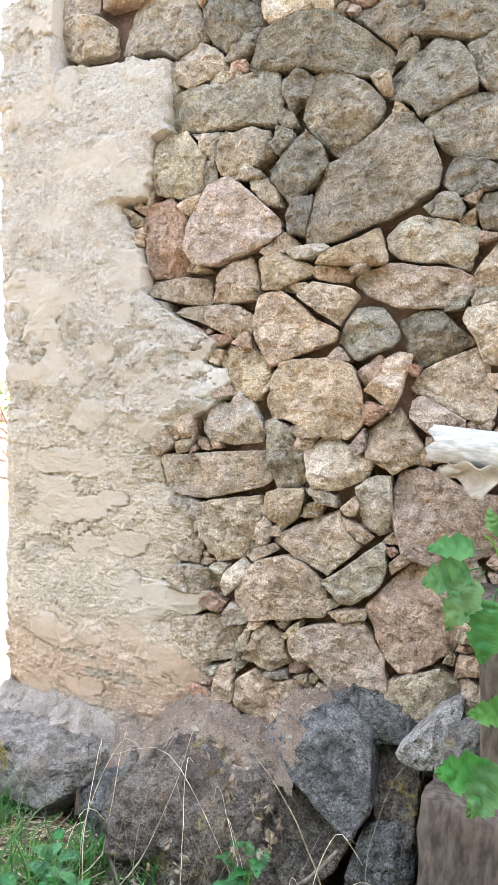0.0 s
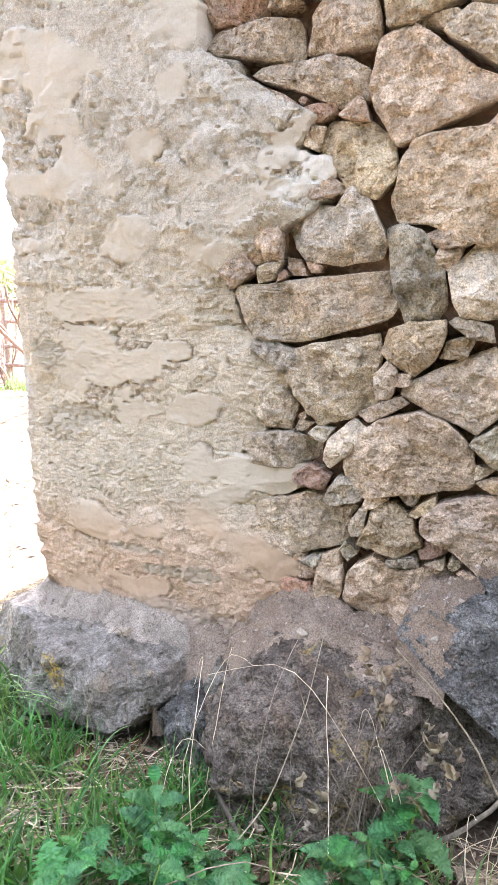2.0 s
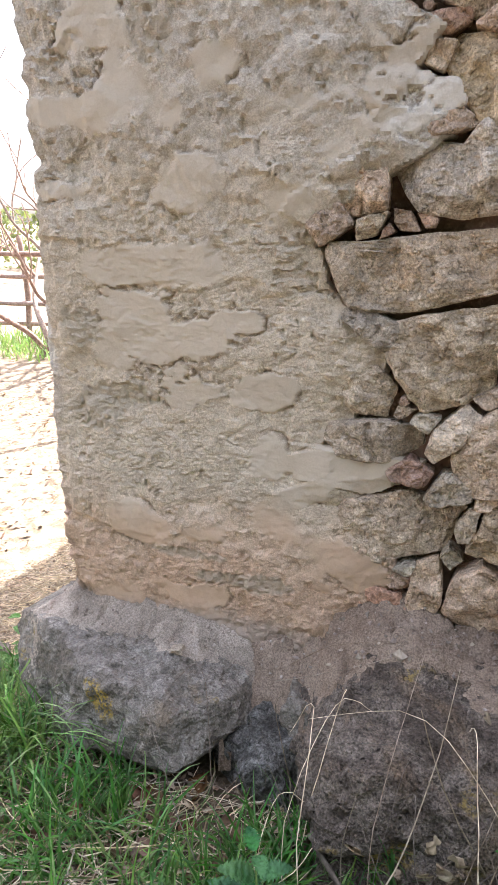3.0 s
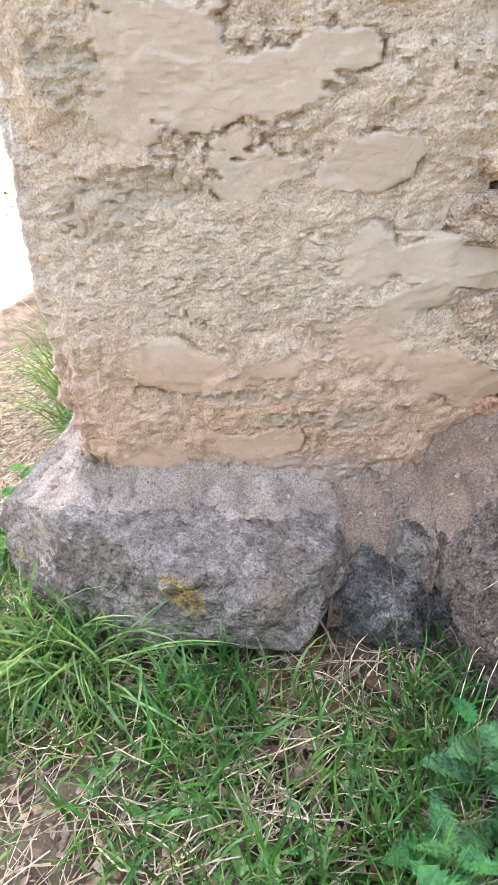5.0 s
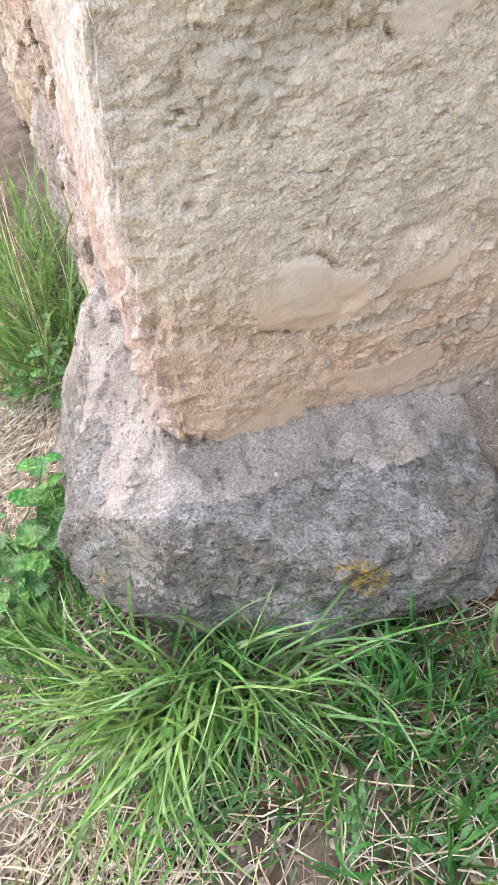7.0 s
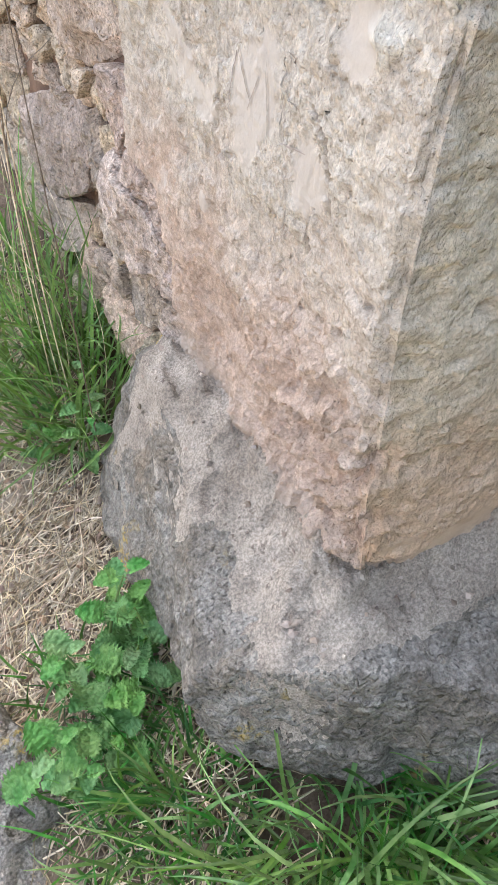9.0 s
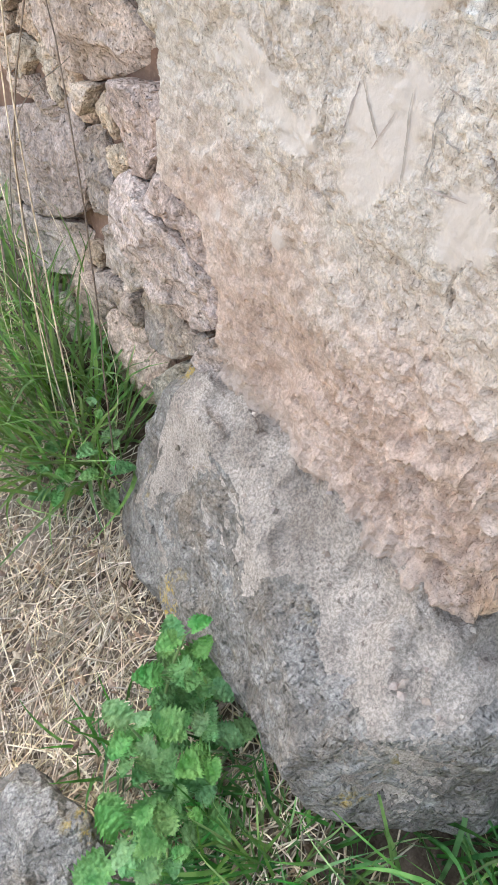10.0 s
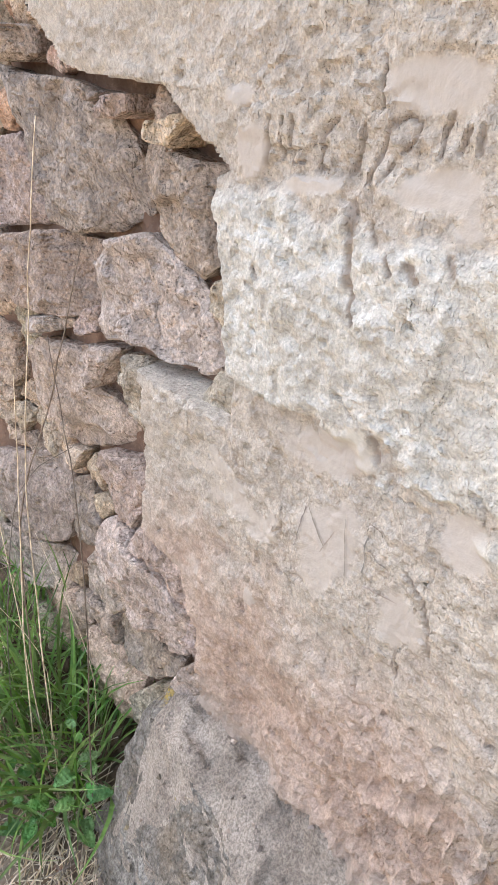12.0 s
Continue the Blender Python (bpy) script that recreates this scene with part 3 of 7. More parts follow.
    for k in range(len(K)):
        lo, hi = k * around, (k + 1) * around
        faces += np.stack([lo + idx, lo + nxt, hi + nxt, hi + idx], 1).tolist()
    faces += np.stack([np.full(around, len(verts) - 1), nxt, idx], 1).tolist()
    origin = face.place([mid.x], [mid.y], [0.0])[0]
    ob = mesh_object(name, verts - origin, faces, material, parent)
    bm = bmesh.new()
    bm.from_mesh(ob.data)
    bmesh.ops.recalc_face_normals(bm, faces=bm.faces)
    bm.to_mesh(ob.data)
    bm.free()
    ob.data.set_sharp_from_angle(angle=radians(24))
    ob.location = origin
    return ob


def lay(face, gap):
    """Lays the stones of a face as separate rough-faced blocks, the known ones first."""
    rng = random.Random(11)
    for i, s in enumerate(face.stones):
        poly = outline(s, face.stones, gap, rng)
        if poly:
            cut("stone", face, poly, STONE[s[5]], rng, i, (rng.uniform(-0.006, 0.014) if face is FRONT else rng.uniform(-0.026, 0.006)) + s[6], s[0] < 1.5, s[7] is not None, grow=-0.001 if face is SIDE else 0.0035, parent=face.structure)


# front face, from the top down
stone(FRONT, "g", (0.127, 2.17), (0.217, 2.13), (0.33, 2.14), (0.337, 2.2), (0.29, 2.23), (0.154, 2.26), (0.115, 2.23))
stone(FRONT, "g", (0.402, 2.12), (0.479, 2.12), (0.53, 2.09), (0.613, 2.12), (0.617, 2.16), (0.578, 2.23), (0.435, 2.26), (0.38, 2.19), (0.348, 2.13))
stone(FRONT, "d", (0.624, 2.14), (0.649, 2.1), (0.678, 2.08), (0.717, 2.11), (0.777, 2.13), (0.768, 2.19), (0.644, 2.22), (0.622, 2.18))
stone(FRONT, "d", (0.703, 2.05), (0.741, 2.07), (0.779, 2.09), (0.785, 2.12), (0.766, 2.13), (0.706, 2.1), (0.679, 2.06))
stone(FRONT, "y", (0.787, 2.13), (0.815, 2.12), (0.877, 2.13), (0.954, 2.12), (0.947, 2.16), (0.774, 2.19))
stone(FRONT, "d", (0.873, 2.01), (1.02, 1.97), (1.1, 1.96), (1.1, 2.02), (1.03, 2.07), (0.959, 2.11), (0.867, 2.13), (0.802, 2.11), (0.768, 2.08), (0.735, 2.02))
stone(FRONT, "d", (1.05, 2.07), (1.11, 2.02), (1.15, 2.06), (1.16, 2.12), (1.06, 2.13), (1.03, 2.12), (0.998, 2.11))
stone(FRONT, "d", (1.21, 2.03), (1.27, 2.01), (1.33, 2.01), (1.33, 2.08), (1.19, 2.11), (1.16, 2.07), (1.14, 2.04))
stone(FRONT, "d", (1.15, 1.99), (1.16, 2.02), (1.15, 2.03), (1.12, 2.02), (1.1, 1.99))
stone(FRONT, "d", (1.15, 1.89), (1.17, 1.86), (1.19, 1.86), (1.24, 1.88), (1.29, 1.9), (1.28, 1.95), (1.25, 1.99), (1.23, 2.02), (1.19, 2.02), (1.15, 1.99), (1.1, 1.96), (1.1, 1.91))
stone(FRONT, "d", (1.28, 1.96), (1.29, 1.92), (1.31, 1.9), (1.35, 1.89), (1.35, 2.01), (1.28, 2.01), (1.26, 2))
stone(FRONT, "d", (1.2, 1.81), (1.23, 1.78), (1.29, 1.76), (1.36, 1.75), (1.35, 1.9), (1.29, 1.89), (1.25, 1.88), (1.2, 1.86), (1.18, 1.84))
stone(FRONT, "d", (1.26, 1.68), (1.3, 1.68), (1.37, 1.7), (1.36, 1.74), (1.25, 1.76), (1.24, 1.75), (1.23, 1.71))
stone(FRONT, "t", (1.3, 1.66), (1.31, 1.68), (1.29, 1.68), (1.27, 1.67))
stone(FRONT, "d", (1.32, 1.61), (1.39, 1.6), (1.38, 1.68), (1.32, 1.68), (1.3, 1.65))
stone(FRONT, "d", (1.21, 1.64), (1.27, 1.63), (1.28, 1.65), (1.26, 1.68), (1.23, 1.68), (1.19, 1.66))
stone(FRONT, "g", (1.12, 1.57), (1.14, 1.55), (1.24, 1.54), (1.29, 1.52), (1.31, 1.56), (1.31, 1.61), (1.26, 1.62), (1.18, 1.64), (1.14, 1.63), (1.11, 1.6))
stone(FRONT, "b", (1.07, 1.47), (1.15, 1.44), (1.26, 1.44), (1.31, 1.47), (1.31, 1.5), (1.27, 1.52), (1.18, 1.53), (1.13, 1.54), (1.06, 1.53), (1.04, 1.5))
stone(FRONT, "b", (1.03, 1.54), (1.11, 1.54), (1.11, 1.57), (1.09, 1.62), (1.03, 1.59), (0.959, 1.56), (0.947, 1.54))
stone(FRONT, "b", (0.946, 1.51), (1.02, 1.5), (1.04, 1.52), (1.03, 1.53), (0.949, 1.54), (0.935, 1.53))
stone(FRONT, "t", (1.04, 1.52), (1.07, 1.53), (1.07, 1.54), (1.03, 1.53))
stone(FRONT, "d", (0.997, 1.6), (1.05, 1.62), (1.15, 1.66), (1.22, 1.7), (1.22, 1.75), (1.2, 1.81), (1.15, 1.87), (1.12, 1.87), (0.996, 1.79), (0.939, 1.77), (0.913, 1.59))
stone(FRONT, "d", (0.933, 1.84), (0.976, 1.8), (1, 1.8), (1.08, 1.86), (1.09, 1.9), (1.06, 1.93), (1.01, 1.97), (0.941, 1.99), (0.916, 1.98), (0.892, 1.89))
stone(FRONT, "d", (0.85, 1.94), (0.862, 1.91), (0.877, 1.93), (0.908, 1.94), (0.921, 1.98), (0.874, 2), (0.838, 1.98))
stone(FRONT, "d", (0.854, 1.87), (0.875, 1.88), (0.862, 1.91), (0.841, 1.92), (0.834, 1.89))
stone(FRONT, "d", (0.836, 1.81), (0.866, 1.84), (0.87, 1.86), (0.833, 1.87), (0.816, 1.84))
stone(FRONT, "d", (0.817, 1.76), (0.846, 1.72), (0.874, 1.69), (0.919, 1.73), (0.957, 1.77), (0.945, 1.82), (0.907, 1.85), (0.861, 1.83), (0.841, 1.8), (0.805, 1.78))
stone(FRONT, "d", (0.635, 1.89), (0.772, 1.89), (0.835, 1.88), (0.839, 1.95), (0.821, 2), (0.799, 2.02), (0.688, 2), (0.606, 2), (0.534, 1.98), (0.528, 1.9))
stone(FRONT, "g", (0.582, 2), (0.641, 2.02), (0.692, 2.04), (0.661, 2.08), (0.601, 2.12), (0.559, 2.12), (0.53, 2.08), (0.522, 2.03))
stone(FRONT, "g", (0.688, 2), (0.733, 2.01), (0.71, 2.02), (0.658, 2.02), (0.633, 2))
stone(FRONT, "g", (0.557, 1.73), (0.611, 1.74), (0.634, 1.77), (0.631, 1.83), (0.581, 1.89), (0.52, 1.89), (0.489, 1.86), (0.481, 1.75))
stone(FRONT, "g", (0.65, 1.82), (0.673, 1.83), (0.7, 1.87), (0.688, 1.88), (0.629, 1.88), (0.619, 1.85))
stone(FRONT, "g", (0.681, 1.78), (0.704, 1.77), (0.777, 1.79), (0.814, 1.82), (0.806, 1.87), (0.761, 1.88), (0.694, 1.86), (0.668, 1.81))
stone(FRONT, "d", (0.647, 1.75), (0.666, 1.77), (0.661, 1.82), (0.638, 1.81), (0.631, 1.77))
stone(FRONT, "g", (0.722, 1.76), (0.789, 1.76), (0.794, 1.77), (0.755, 1.79), (0.71, 1.77))
stone(FRONT, "g", (0.774, 1.73), (0.798, 1.7), (0.847, 1.69), (0.846, 1.71), (0.806, 1.76), (0.767, 1.75))
stone(FRONT, "d", (0.872, 1.62), (0.909, 1.62), (0.922, 1.68), (0.925, 1.71), (0.915, 1.71), (0.879, 1.69), (0.865, 1.66))
stone(FRONT, "m", (0.613, 1.56), (0.674, 1.55), (0.719, 1.57), (0.798, 1.59), (0.85, 1.62), (0.854, 1.65), (0.757, 1.73), (0.704, 1.77), (0.664, 1.76), (0.624, 1.73), (0.597, 1.65), (0.59, 1.6))
stone(FRONT, "b", (0.571, 1.7), (0.596, 1.68), (0.619, 1.71), (0.63, 1.73), (0.606, 1.73), (0.558, 1.71))
stone(FRONT, "t", (0.815, 1.57), (0.874, 1.58), (0.894, 1.6), (0.861, 1.62), (0.792, 1.58))
stone(FRONT, "g", (0.891, 1.56), (0.938, 1.56), (0.976, 1.58), (0.957, 1.59), (0.869, 1.58))
stone(FRONT, "b", (0.81, 1.49), (0.857, 1.49), (0.93, 1.52), (0.934, 1.54), (0.853, 1.57), (0.8, 1.57), (0.796, 1.55))
stone(FRONT, "b", (0.736, 1.46), (0.798, 1.47), (0.79, 1.52), (0.771, 1.57), (0.726, 1.56), (0.675, 1.52), (0.668, 1.46))
stone(FRONT, "b", (0.662, 1.54), (0.643, 1.56), (0.601, 1.56), (0.592, 1.54))
stone(FRONT, "r", (0.46, 1.6), (0.476, 1.53), (0.584, 1.53), (0.593, 1.6), (0.584, 1.68), (0.538, 1.73), (0.463, 1.71), (0.447, 1.68))
stone(FRONT, "b", (0.469, 1.72), (0.487, 1.76), (0.479, 1.78), (0.46, 1.77), (0.449, 1.72))
stone(FRONT, "b", (0.581, 1.46), (0.656, 1.45), (0.659, 1.49), (0.645, 1.52), (0.578, 1.52), (0.483, 1.52), (0.463, 1.48))
stone(FRONT, "d", (0.488, 1.4), (0.544, 1.43), (0.537, 1.46), (0.453, 1.47), (0.427, 1.43))
stone(FRONT, "b", (0.669, 1.4), (0.729, 1.37), (0.78, 1.38), (0.777, 1.43), (0.736, 1.45), (0.581, 1.45), (0.563, 1.43))
stone(FRONT, "b", (0.822, 1.32), (0.839, 1.3), (0.908, 1.33), (1, 1.36), (1.01, 1.39), (0.956, 1.41), (0.879, 1.47), (0.846, 1.49), (0.798, 1.47), (0.783, 1.39))
stone(FRONT, "b", (0.965, 1.43), (1.01, 1.4), (1.05, 1.47), (1.04, 1.48), (0.941, 1.5), (0.901, 1.47))
stone(FRONT, "d", (1.02, 1.34), (1.06, 1.32), (1.13, 1.35), (1.15, 1.37), (1.15, 1.39), (1.11, 1.44), (1.05, 1.44), (1.03, 1.41), (1.01, 1.36))
stone(FRONT, "d", (1.17, 1.34), (1.2, 1.31), (1.26, 1.33), (1.31, 1.36), (1.31, 1.37), (1.24, 1.43), (1.2, 1.43), (1.15, 1.41))
stone(FRONT, "d", (1.29, 1.44), (1.3, 1.46), (1.27, 1.46), (1.25, 1.43))
stone(FRONT, "b", (1.32, 1.37), (1.34, 1.32), (1.39, 1.31), (1.39, 1.45), (1.3, 1.44), (1.29, 1.41))
stone(FRONT, "b", (1.32, 1.48), (1.39, 1.48), (1.38, 1.58), (1.36, 1.59), (1.31, 1.51))
stone(FRONT, "y", (1.12, 1.22), (1.14, 1.2), (1.16, 1.25), (1.17, 1.29), (1.18, 1.33), (1.15, 1.34), (1.12, 1.32), (1.11, 1.28), (1.08, 1.25))
stone(FRONT, "t", (1.08, 1.26), (1.11, 1.28), (1.12, 1.31), (1.11, 1.33), (1.06, 1.29))
stone(FRONT, "o", (1.19, 1.25), (1.24, 1.23), (1.3, 1.2), (1.34, 1.19), (1.37, 1.2), (1.37, 1.25), (1.35, 1.28), (1.35, 1.31), (1.32, 1.35), (1.21, 1.3), (1.18, 1.26))
stone(FRONT, "t", (1.23, 1.16), (1.26, 1.15), (1.31, 1.17), (1.31, 1.19), (1.21, 1.24), (1.19, 1.23), (1.19, 1.19))
stone(FRONT, "b", (1.09, 1.1), (1.12, 1.08), (1.16, 1.06), (1.2, 1.09), (1.24, 1.08), (1.24, 1.1), (1.21, 1.14), (1.19, 1.17), (1.16, 1.21), (1.12, 1.18), (1.09, 1.15))
stone(FRONT, "o", (0.846, 1.17), (0.906, 1.17), (0.96, 1.14), (1.04, 1.13), (1.08, 1.17), (1.08, 1.21), (1.06, 1.28), (1.04, 1.31), (0.961, 1.32), (0.866, 1.31), (0.851, 1.28), (0.829, 1.21))
stone(FRONT, "b", (0.746, 1.24), (0.805, 1.21), (0.836, 1.26), (0.828, 1.31), (0.787, 1.34), (0.712, 1.35), (0.69, 1.31))
stone(FRONT, "g", (0.675, 1.11), (0.741, 1.1), (0.821, 1.11), (0.825, 1.14), (0.794, 1.21), (0.758, 1.24), (0.73, 1.2), (0.64, 1.22), (0.623, 1.18))
stone(FRONT, "b", (0.626, 1.11), (0.625, 1.15), (0.61, 1.2), (0.567, 1.18), (0.558, 1.1))
stone(FRONT, "g", (0.549, 1), (0.576, 0.96), (0.652, 0.951), (0.758, 0.978), (0.837, 1), (0.853, 1.03), (0.844, 1.09), (0.584, 1.06), (0.527, 1.06))
stone(FRONT, "g", (0.841, 1.08), (0.865, 0.999), (0.92, 1), (0.94, 1.02), (0.931, 1.09), (0.896, 1.15), (0.857, 1.17), (0.826, 1.16))
stone(FRONT, "y", (0.949, 1.05), (0.967, 1.01), (1.03, 1.01), (1.09, 1.04), (1.11, 1.08), (1.05, 1.11), (0.991, 1.14), (0.942, 1.09))
stone(FRONT, "b", (0.913, 1.13), (0.961, 1.13), (0.976, 1.14), (0.928, 1.16), (0.894, 1.15))
stone(FRONT, "b", (0.942, 1.09), (0.961, 1.13), (0.924, 1.13), (0.92, 1.11))
stone(FRONT, "t", (1.07, 1.1), (1.09, 1.11), (1.08, 1.16), (1.05, 1.11))
stone(FRONT, "b", (0.858, 0.916), (0.892, 0.899), (0.929, 0.934), (0.942, 0.976), (0.941, 1), (0.876, 0.996), (0.844, 0.982), (0.831, 0.944))
stone(FRONT, "g", (0.99, 0.976), (1.03, 0.965), (1.02, 0.994), (0.957, 1.01), (0.941, 1))
stone(FRONT, "b", (0.981, 0.94), (0.996, 0.967), (0.98, 0.973), (0.949, 0.962), (0.939, 0.935))
stone(FRONT, "g", (1.08, 0.981), (1.09, 0.924), (1.13, 0.91), (1.16, 0.923), (1.16, 0.971), (1.15, 1.05), (1.12, 1.05), (1.07, 1.02))
stone(FRONT, "b", (1.05, 0.953), (1.07, 0.951), (1.08, 0.976), (1.07, 0.995), (1.04, 0.967))
stone(FRONT, "o", (1.05, 0.919), (1.1, 0.885), (1.12, 0.903), (1.09, 0.922), (1.04, 0.947))
stone(FRONT, "b", (0.669, 0.838), (0.708, 0.787), (0.766, 0.803), (0.815, 0.837), (0.818, 0.879), (0.829, 0.943), (0.822, 0.974), (0.706, 0.951), (0.652, 0.935), (0.642, 0.879))
stone(FRONT, "t", (0.824, 0.848), (0.85, 0.852), (0.859, 0.905), (0.841, 0.924), (0.818, 0.895))
stone(FRONT, "b", (0.813, 0.804), (0.884, 0.844), (0.867, 0.857), (0.789, 0.82))
stone(FRONT, "b", (0.912, 0.84), (0.977, 0.818), (1.01, 0.798), (1.06, 0.85), (1.09, 0.879), (1.05, 0.918), (1.03, 0.958), (0.887, 0.888), (0.866, 0.865))
stone(FRONT, "g", (1.04, 0.743), (1.07, 0.731), (1.14, 0.793), (1.15, 0.825), (1.15, 0.892), (1.14, 0.898), (1.06, 0.825), (1, 0.782))
stone(FRONT, "t", (1.17, 0.933), (1.19, 0.879), (1.26, 0.852), (1.29, 0.866), (1.42, 0.911), (1.41, 1.03), (1.33, 1.03), (1.26, 1.07), (1.22, 1.08), (1.17, 1.06), (1.16, 1.01))
stone(FRONT, "t", (1.17, 0.827), (1.22, 0.871), (1.19, 0.877), (1.16, 0.845))
stone(FRONT, "t", (1.13, 0.698), (1.16, 0.623), (1.2, 0.592), (1.27, 0.634), (1.33, 0.684), (1.32, 0.735), (1.27, 0.79), (1.26, 0.84), (1.22, 0.86), (1.14, 0.775), (1.11, 0.735))
stone(FRONT, "b", (0.772, 0.691), (0.809, 0.652), (0.909, 0.675), (1, 0.692), (1.02, 0.707), (1.01, 0.762), (0.961, 0.816), (0.912, 0.835), (0.824, 0.806), (0.78, 0.757), (0.764, 0.722))
stone(FRONT, "y", (0.738, 0.701), (0.781, 0.746), (0.808, 0.788), (0.778, 0.803), (0.733, 0.76), (0.72, 0.715))
stone(FRONT, "b", (1.05, 0.693), (1.11, 0.709), (1.11, 0.731), (1.02, 0.709))
stone(FRONT, "g", (0.574, 0.696), (0.681, 0.697), (0.716, 0.725), (0.709, 0.757), (0.647, 0.769), (0.546, 0.754), (0.501, 0.725))
stone(FRONT, "t", (0.93, 0.592), (1, 0.563), (1.06, 0.516), (1.09, 0.502), (1.17, 0.547), (1.16, 0.618), (1.12, 0.674), (1.1, 0.694), (0.96, 0.662), (0.922, 0.622))
stone(FRONT, "b", (0.885, 0.54), (0.929, 0.566), (0.905, 0.618), (0.868, 0.645), (0.833, 0.629), (0.806, 0.555))
stone(FRONT, "b", (0.793, 0.575), (0.811, 0.579), (0.821, 0.63), (0.803, 0.627), (0.786, 0.591))
stone(FRONT, "o", (0.832, 0.388), (0.917, 0.389), (1, 0.422), (1.02, 0.469), (1.04, 0.503), (0.968, 0.525), (0.887, 0.504), (0.838, 0.531), (0.79, 0.494), (0.781, 0.422))
stone(FRONT, "b", (1.19, 0.477), (1.28, 0.474), (1.35, 0.508), (1.35, 0.548), (1.33, 0.593), (1.29, 0.622), (1.23, 0.597), (1.18, 0.574), (1.16, 0.509))
stone(FRONT, "d", (0.655, 0.326), (0.732, 0.375), (0.718, 0.401), (0.639, 0.394), (0.607, 0.344))
stone(FRONT, "b", (0.711, 0.406), (0.757, 0.399), (0.776, 0.445), (0.764, 0.527), (0.726, 0.507), (0.716, 0.442))
stone(FRONT, "o", (0.661, 0.507), (0.763, 0.535), (0.792, 0.587), (0.707, 0.646), (0.507, 0.589), (0.482, 0.5))
stone(FRONT, "b", (0.916, 0.625), (0.952, 0.657), (0.949, 0.673), (0.904, 0.631))
# side face, from the top down
stone(SIDE, "p", (0.971, 1.02), (0.869, 1.01), (0.811, 1.01), (0.714, 1.01), (0.661, 1), (0.615, 0.977), (0.58, 0.946), (0.578, 0.917), (0.564, 0.885), (0.651, 0.85), (0.73, 0.833), (0.79, 0.836), (0.825, 0.898), (0.894, 0.942))
stone(SIDE, "m", (0.995, 0.924), (0.902, 0.939), (0.834, 0.892), (0.801, 0.844), (0.847, 0.823), (1.06, 0.781))
stone(SIDE, "p", (0.936, 1.06), (0.804, 1.06), (0.797, 1.03), (0.841, 1.02), (0.953, 1.02))
stone(SIDE, "r", (0.783, 1.04), (0.739, 1.04), (0.702, 1.02), (0.735, 1.01), (0.788, 1.02))
stone(SIDE, "p", (0.665, 0.998), (0.642, 1), (0.616, 0.998), (0.627, 0.988), (0.654, 0.987))
stone(SIDE, "m", (0.626, 0.975), (0.612, 0.997), (0.555, 1), (0.552, 0.983), (0.585, 0.974))
stone(SIDE, "m", (0.549, 0.98), (0.539, 1.01), (0.528, 1.01), (0.475, 1), (0.471, 0.993), (0.505, 0.985), (0.538, 0.974))
stone(SIDE, "y", (0.523, 0.974), (0.509, 0.98), (0.456, 0.991), (0.453, 0.987), (0.492, 0.957), (0.52, 0.966))
stone(SIDE, "p", (0.576, 0.954), (0.57, 0.967), (0.545, 0.974), (0.499, 0.956), (0.465, 0.95), (0.394, 0.951), (0.396, 0.939), (0.391, 0.896), (0.426, 0.865), (0.459, 0.842), (0.495, 0.848), (0.533, 0.867), (0.567, 0.9))
stone(SIDE, "m", (1.06, 0.771), (0.946, 0.796), (0.805, 0.827), (0.754, 0.828), (0.671, 0.833), (0.682, 0.764), (0.721, 0.725), (0.808, 0.704), (0.933, 0.686), (1.1, 0.674))
stone(SIDE, "p", (0.671, 0.808), (0.656, 0.834), (0.621, 0.853), (0.549, 0.872), (0.502, 0.854), (0.466, 0.839), (0.438, 0.821), (0.396, 0.772), (0.422, 0.75), (0.458, 0.743), (0.498, 0.739), (0.557, 0.741), (0.648, 0.721), (0.666, 0.746))
stone(SIDE, "g", (0.447, 0.83), (0.419, 0.862), (0.39, 0.893), (0.381, 0.875), (0.375, 0.832), (0.368, 0.771), (0.387, 0.765), (0.431, 0.804))
stone(SIDE, "m", (0.728, 0.717), (0.699, 0.747), (0.669, 0.76), (0.675, 0.723), (0.706, 0.705))
stone(SIDE, "m", (0.94, 0.666), (0.822, 0.703), (0.741, 0.713), (0.814, 0.679), (0.931, 0.643))
stone(SIDE, "m", (0.976, 0.605), (0.851, 0.662), (0.762, 0.674), (0.687, 0.636), (0.613, 0.606), (0.616, 0.583), (0.679, 0.544), (0.771, 0.504), (0.87, 0.498), (0.961, 0.523))
stone(SIDE, "m", (0.72, 0.682), (0.689, 0.703), (0.625, 0.716), (0.662, 0.652), (0.687, 0.637))
stone(SIDE, "g", (0.659, 0.669), (0.618, 0.716), (0.557, 0.721), (0.554, 0.679), (0.541, 0.648), (0.551, 0.594), (0.57, 0.589), (0.603, 0.61))
stone(SIDE, "m", (0.72, 0.506), (0.689, 0.541), (0.658, 0.55), (0.568, 0.577), (0.547, 0.576), (0.555, 0.543), (0.61, 0.45), (0.646, 0.445), (0.69, 0.44))
stone(SIDE, "m", (0.586, 0.482), (0.573, 0.508), (0.551, 0.527), (0.547, 0.517), (0.57, 0.479))
stone(SIDE, "p", (0.884, 0.384), (0.762, 0.457), (0.734, 0.414), (0.698, 0.385), (0.702, 0.352), (0.772, 0.314), (0.841, 0.277), (0.842, 0.351))
stone(SIDE, "m", (0.688, 0.409), (0.652, 0.449), (0.588, 0.447), (0.535, 0.439), (0.467, 0.423), (0.444, 0.411), (0.458, 0.33), (0.483, 0.305), (0.531, 0.289), (0.61, 0.313), (0.696, 0.348))
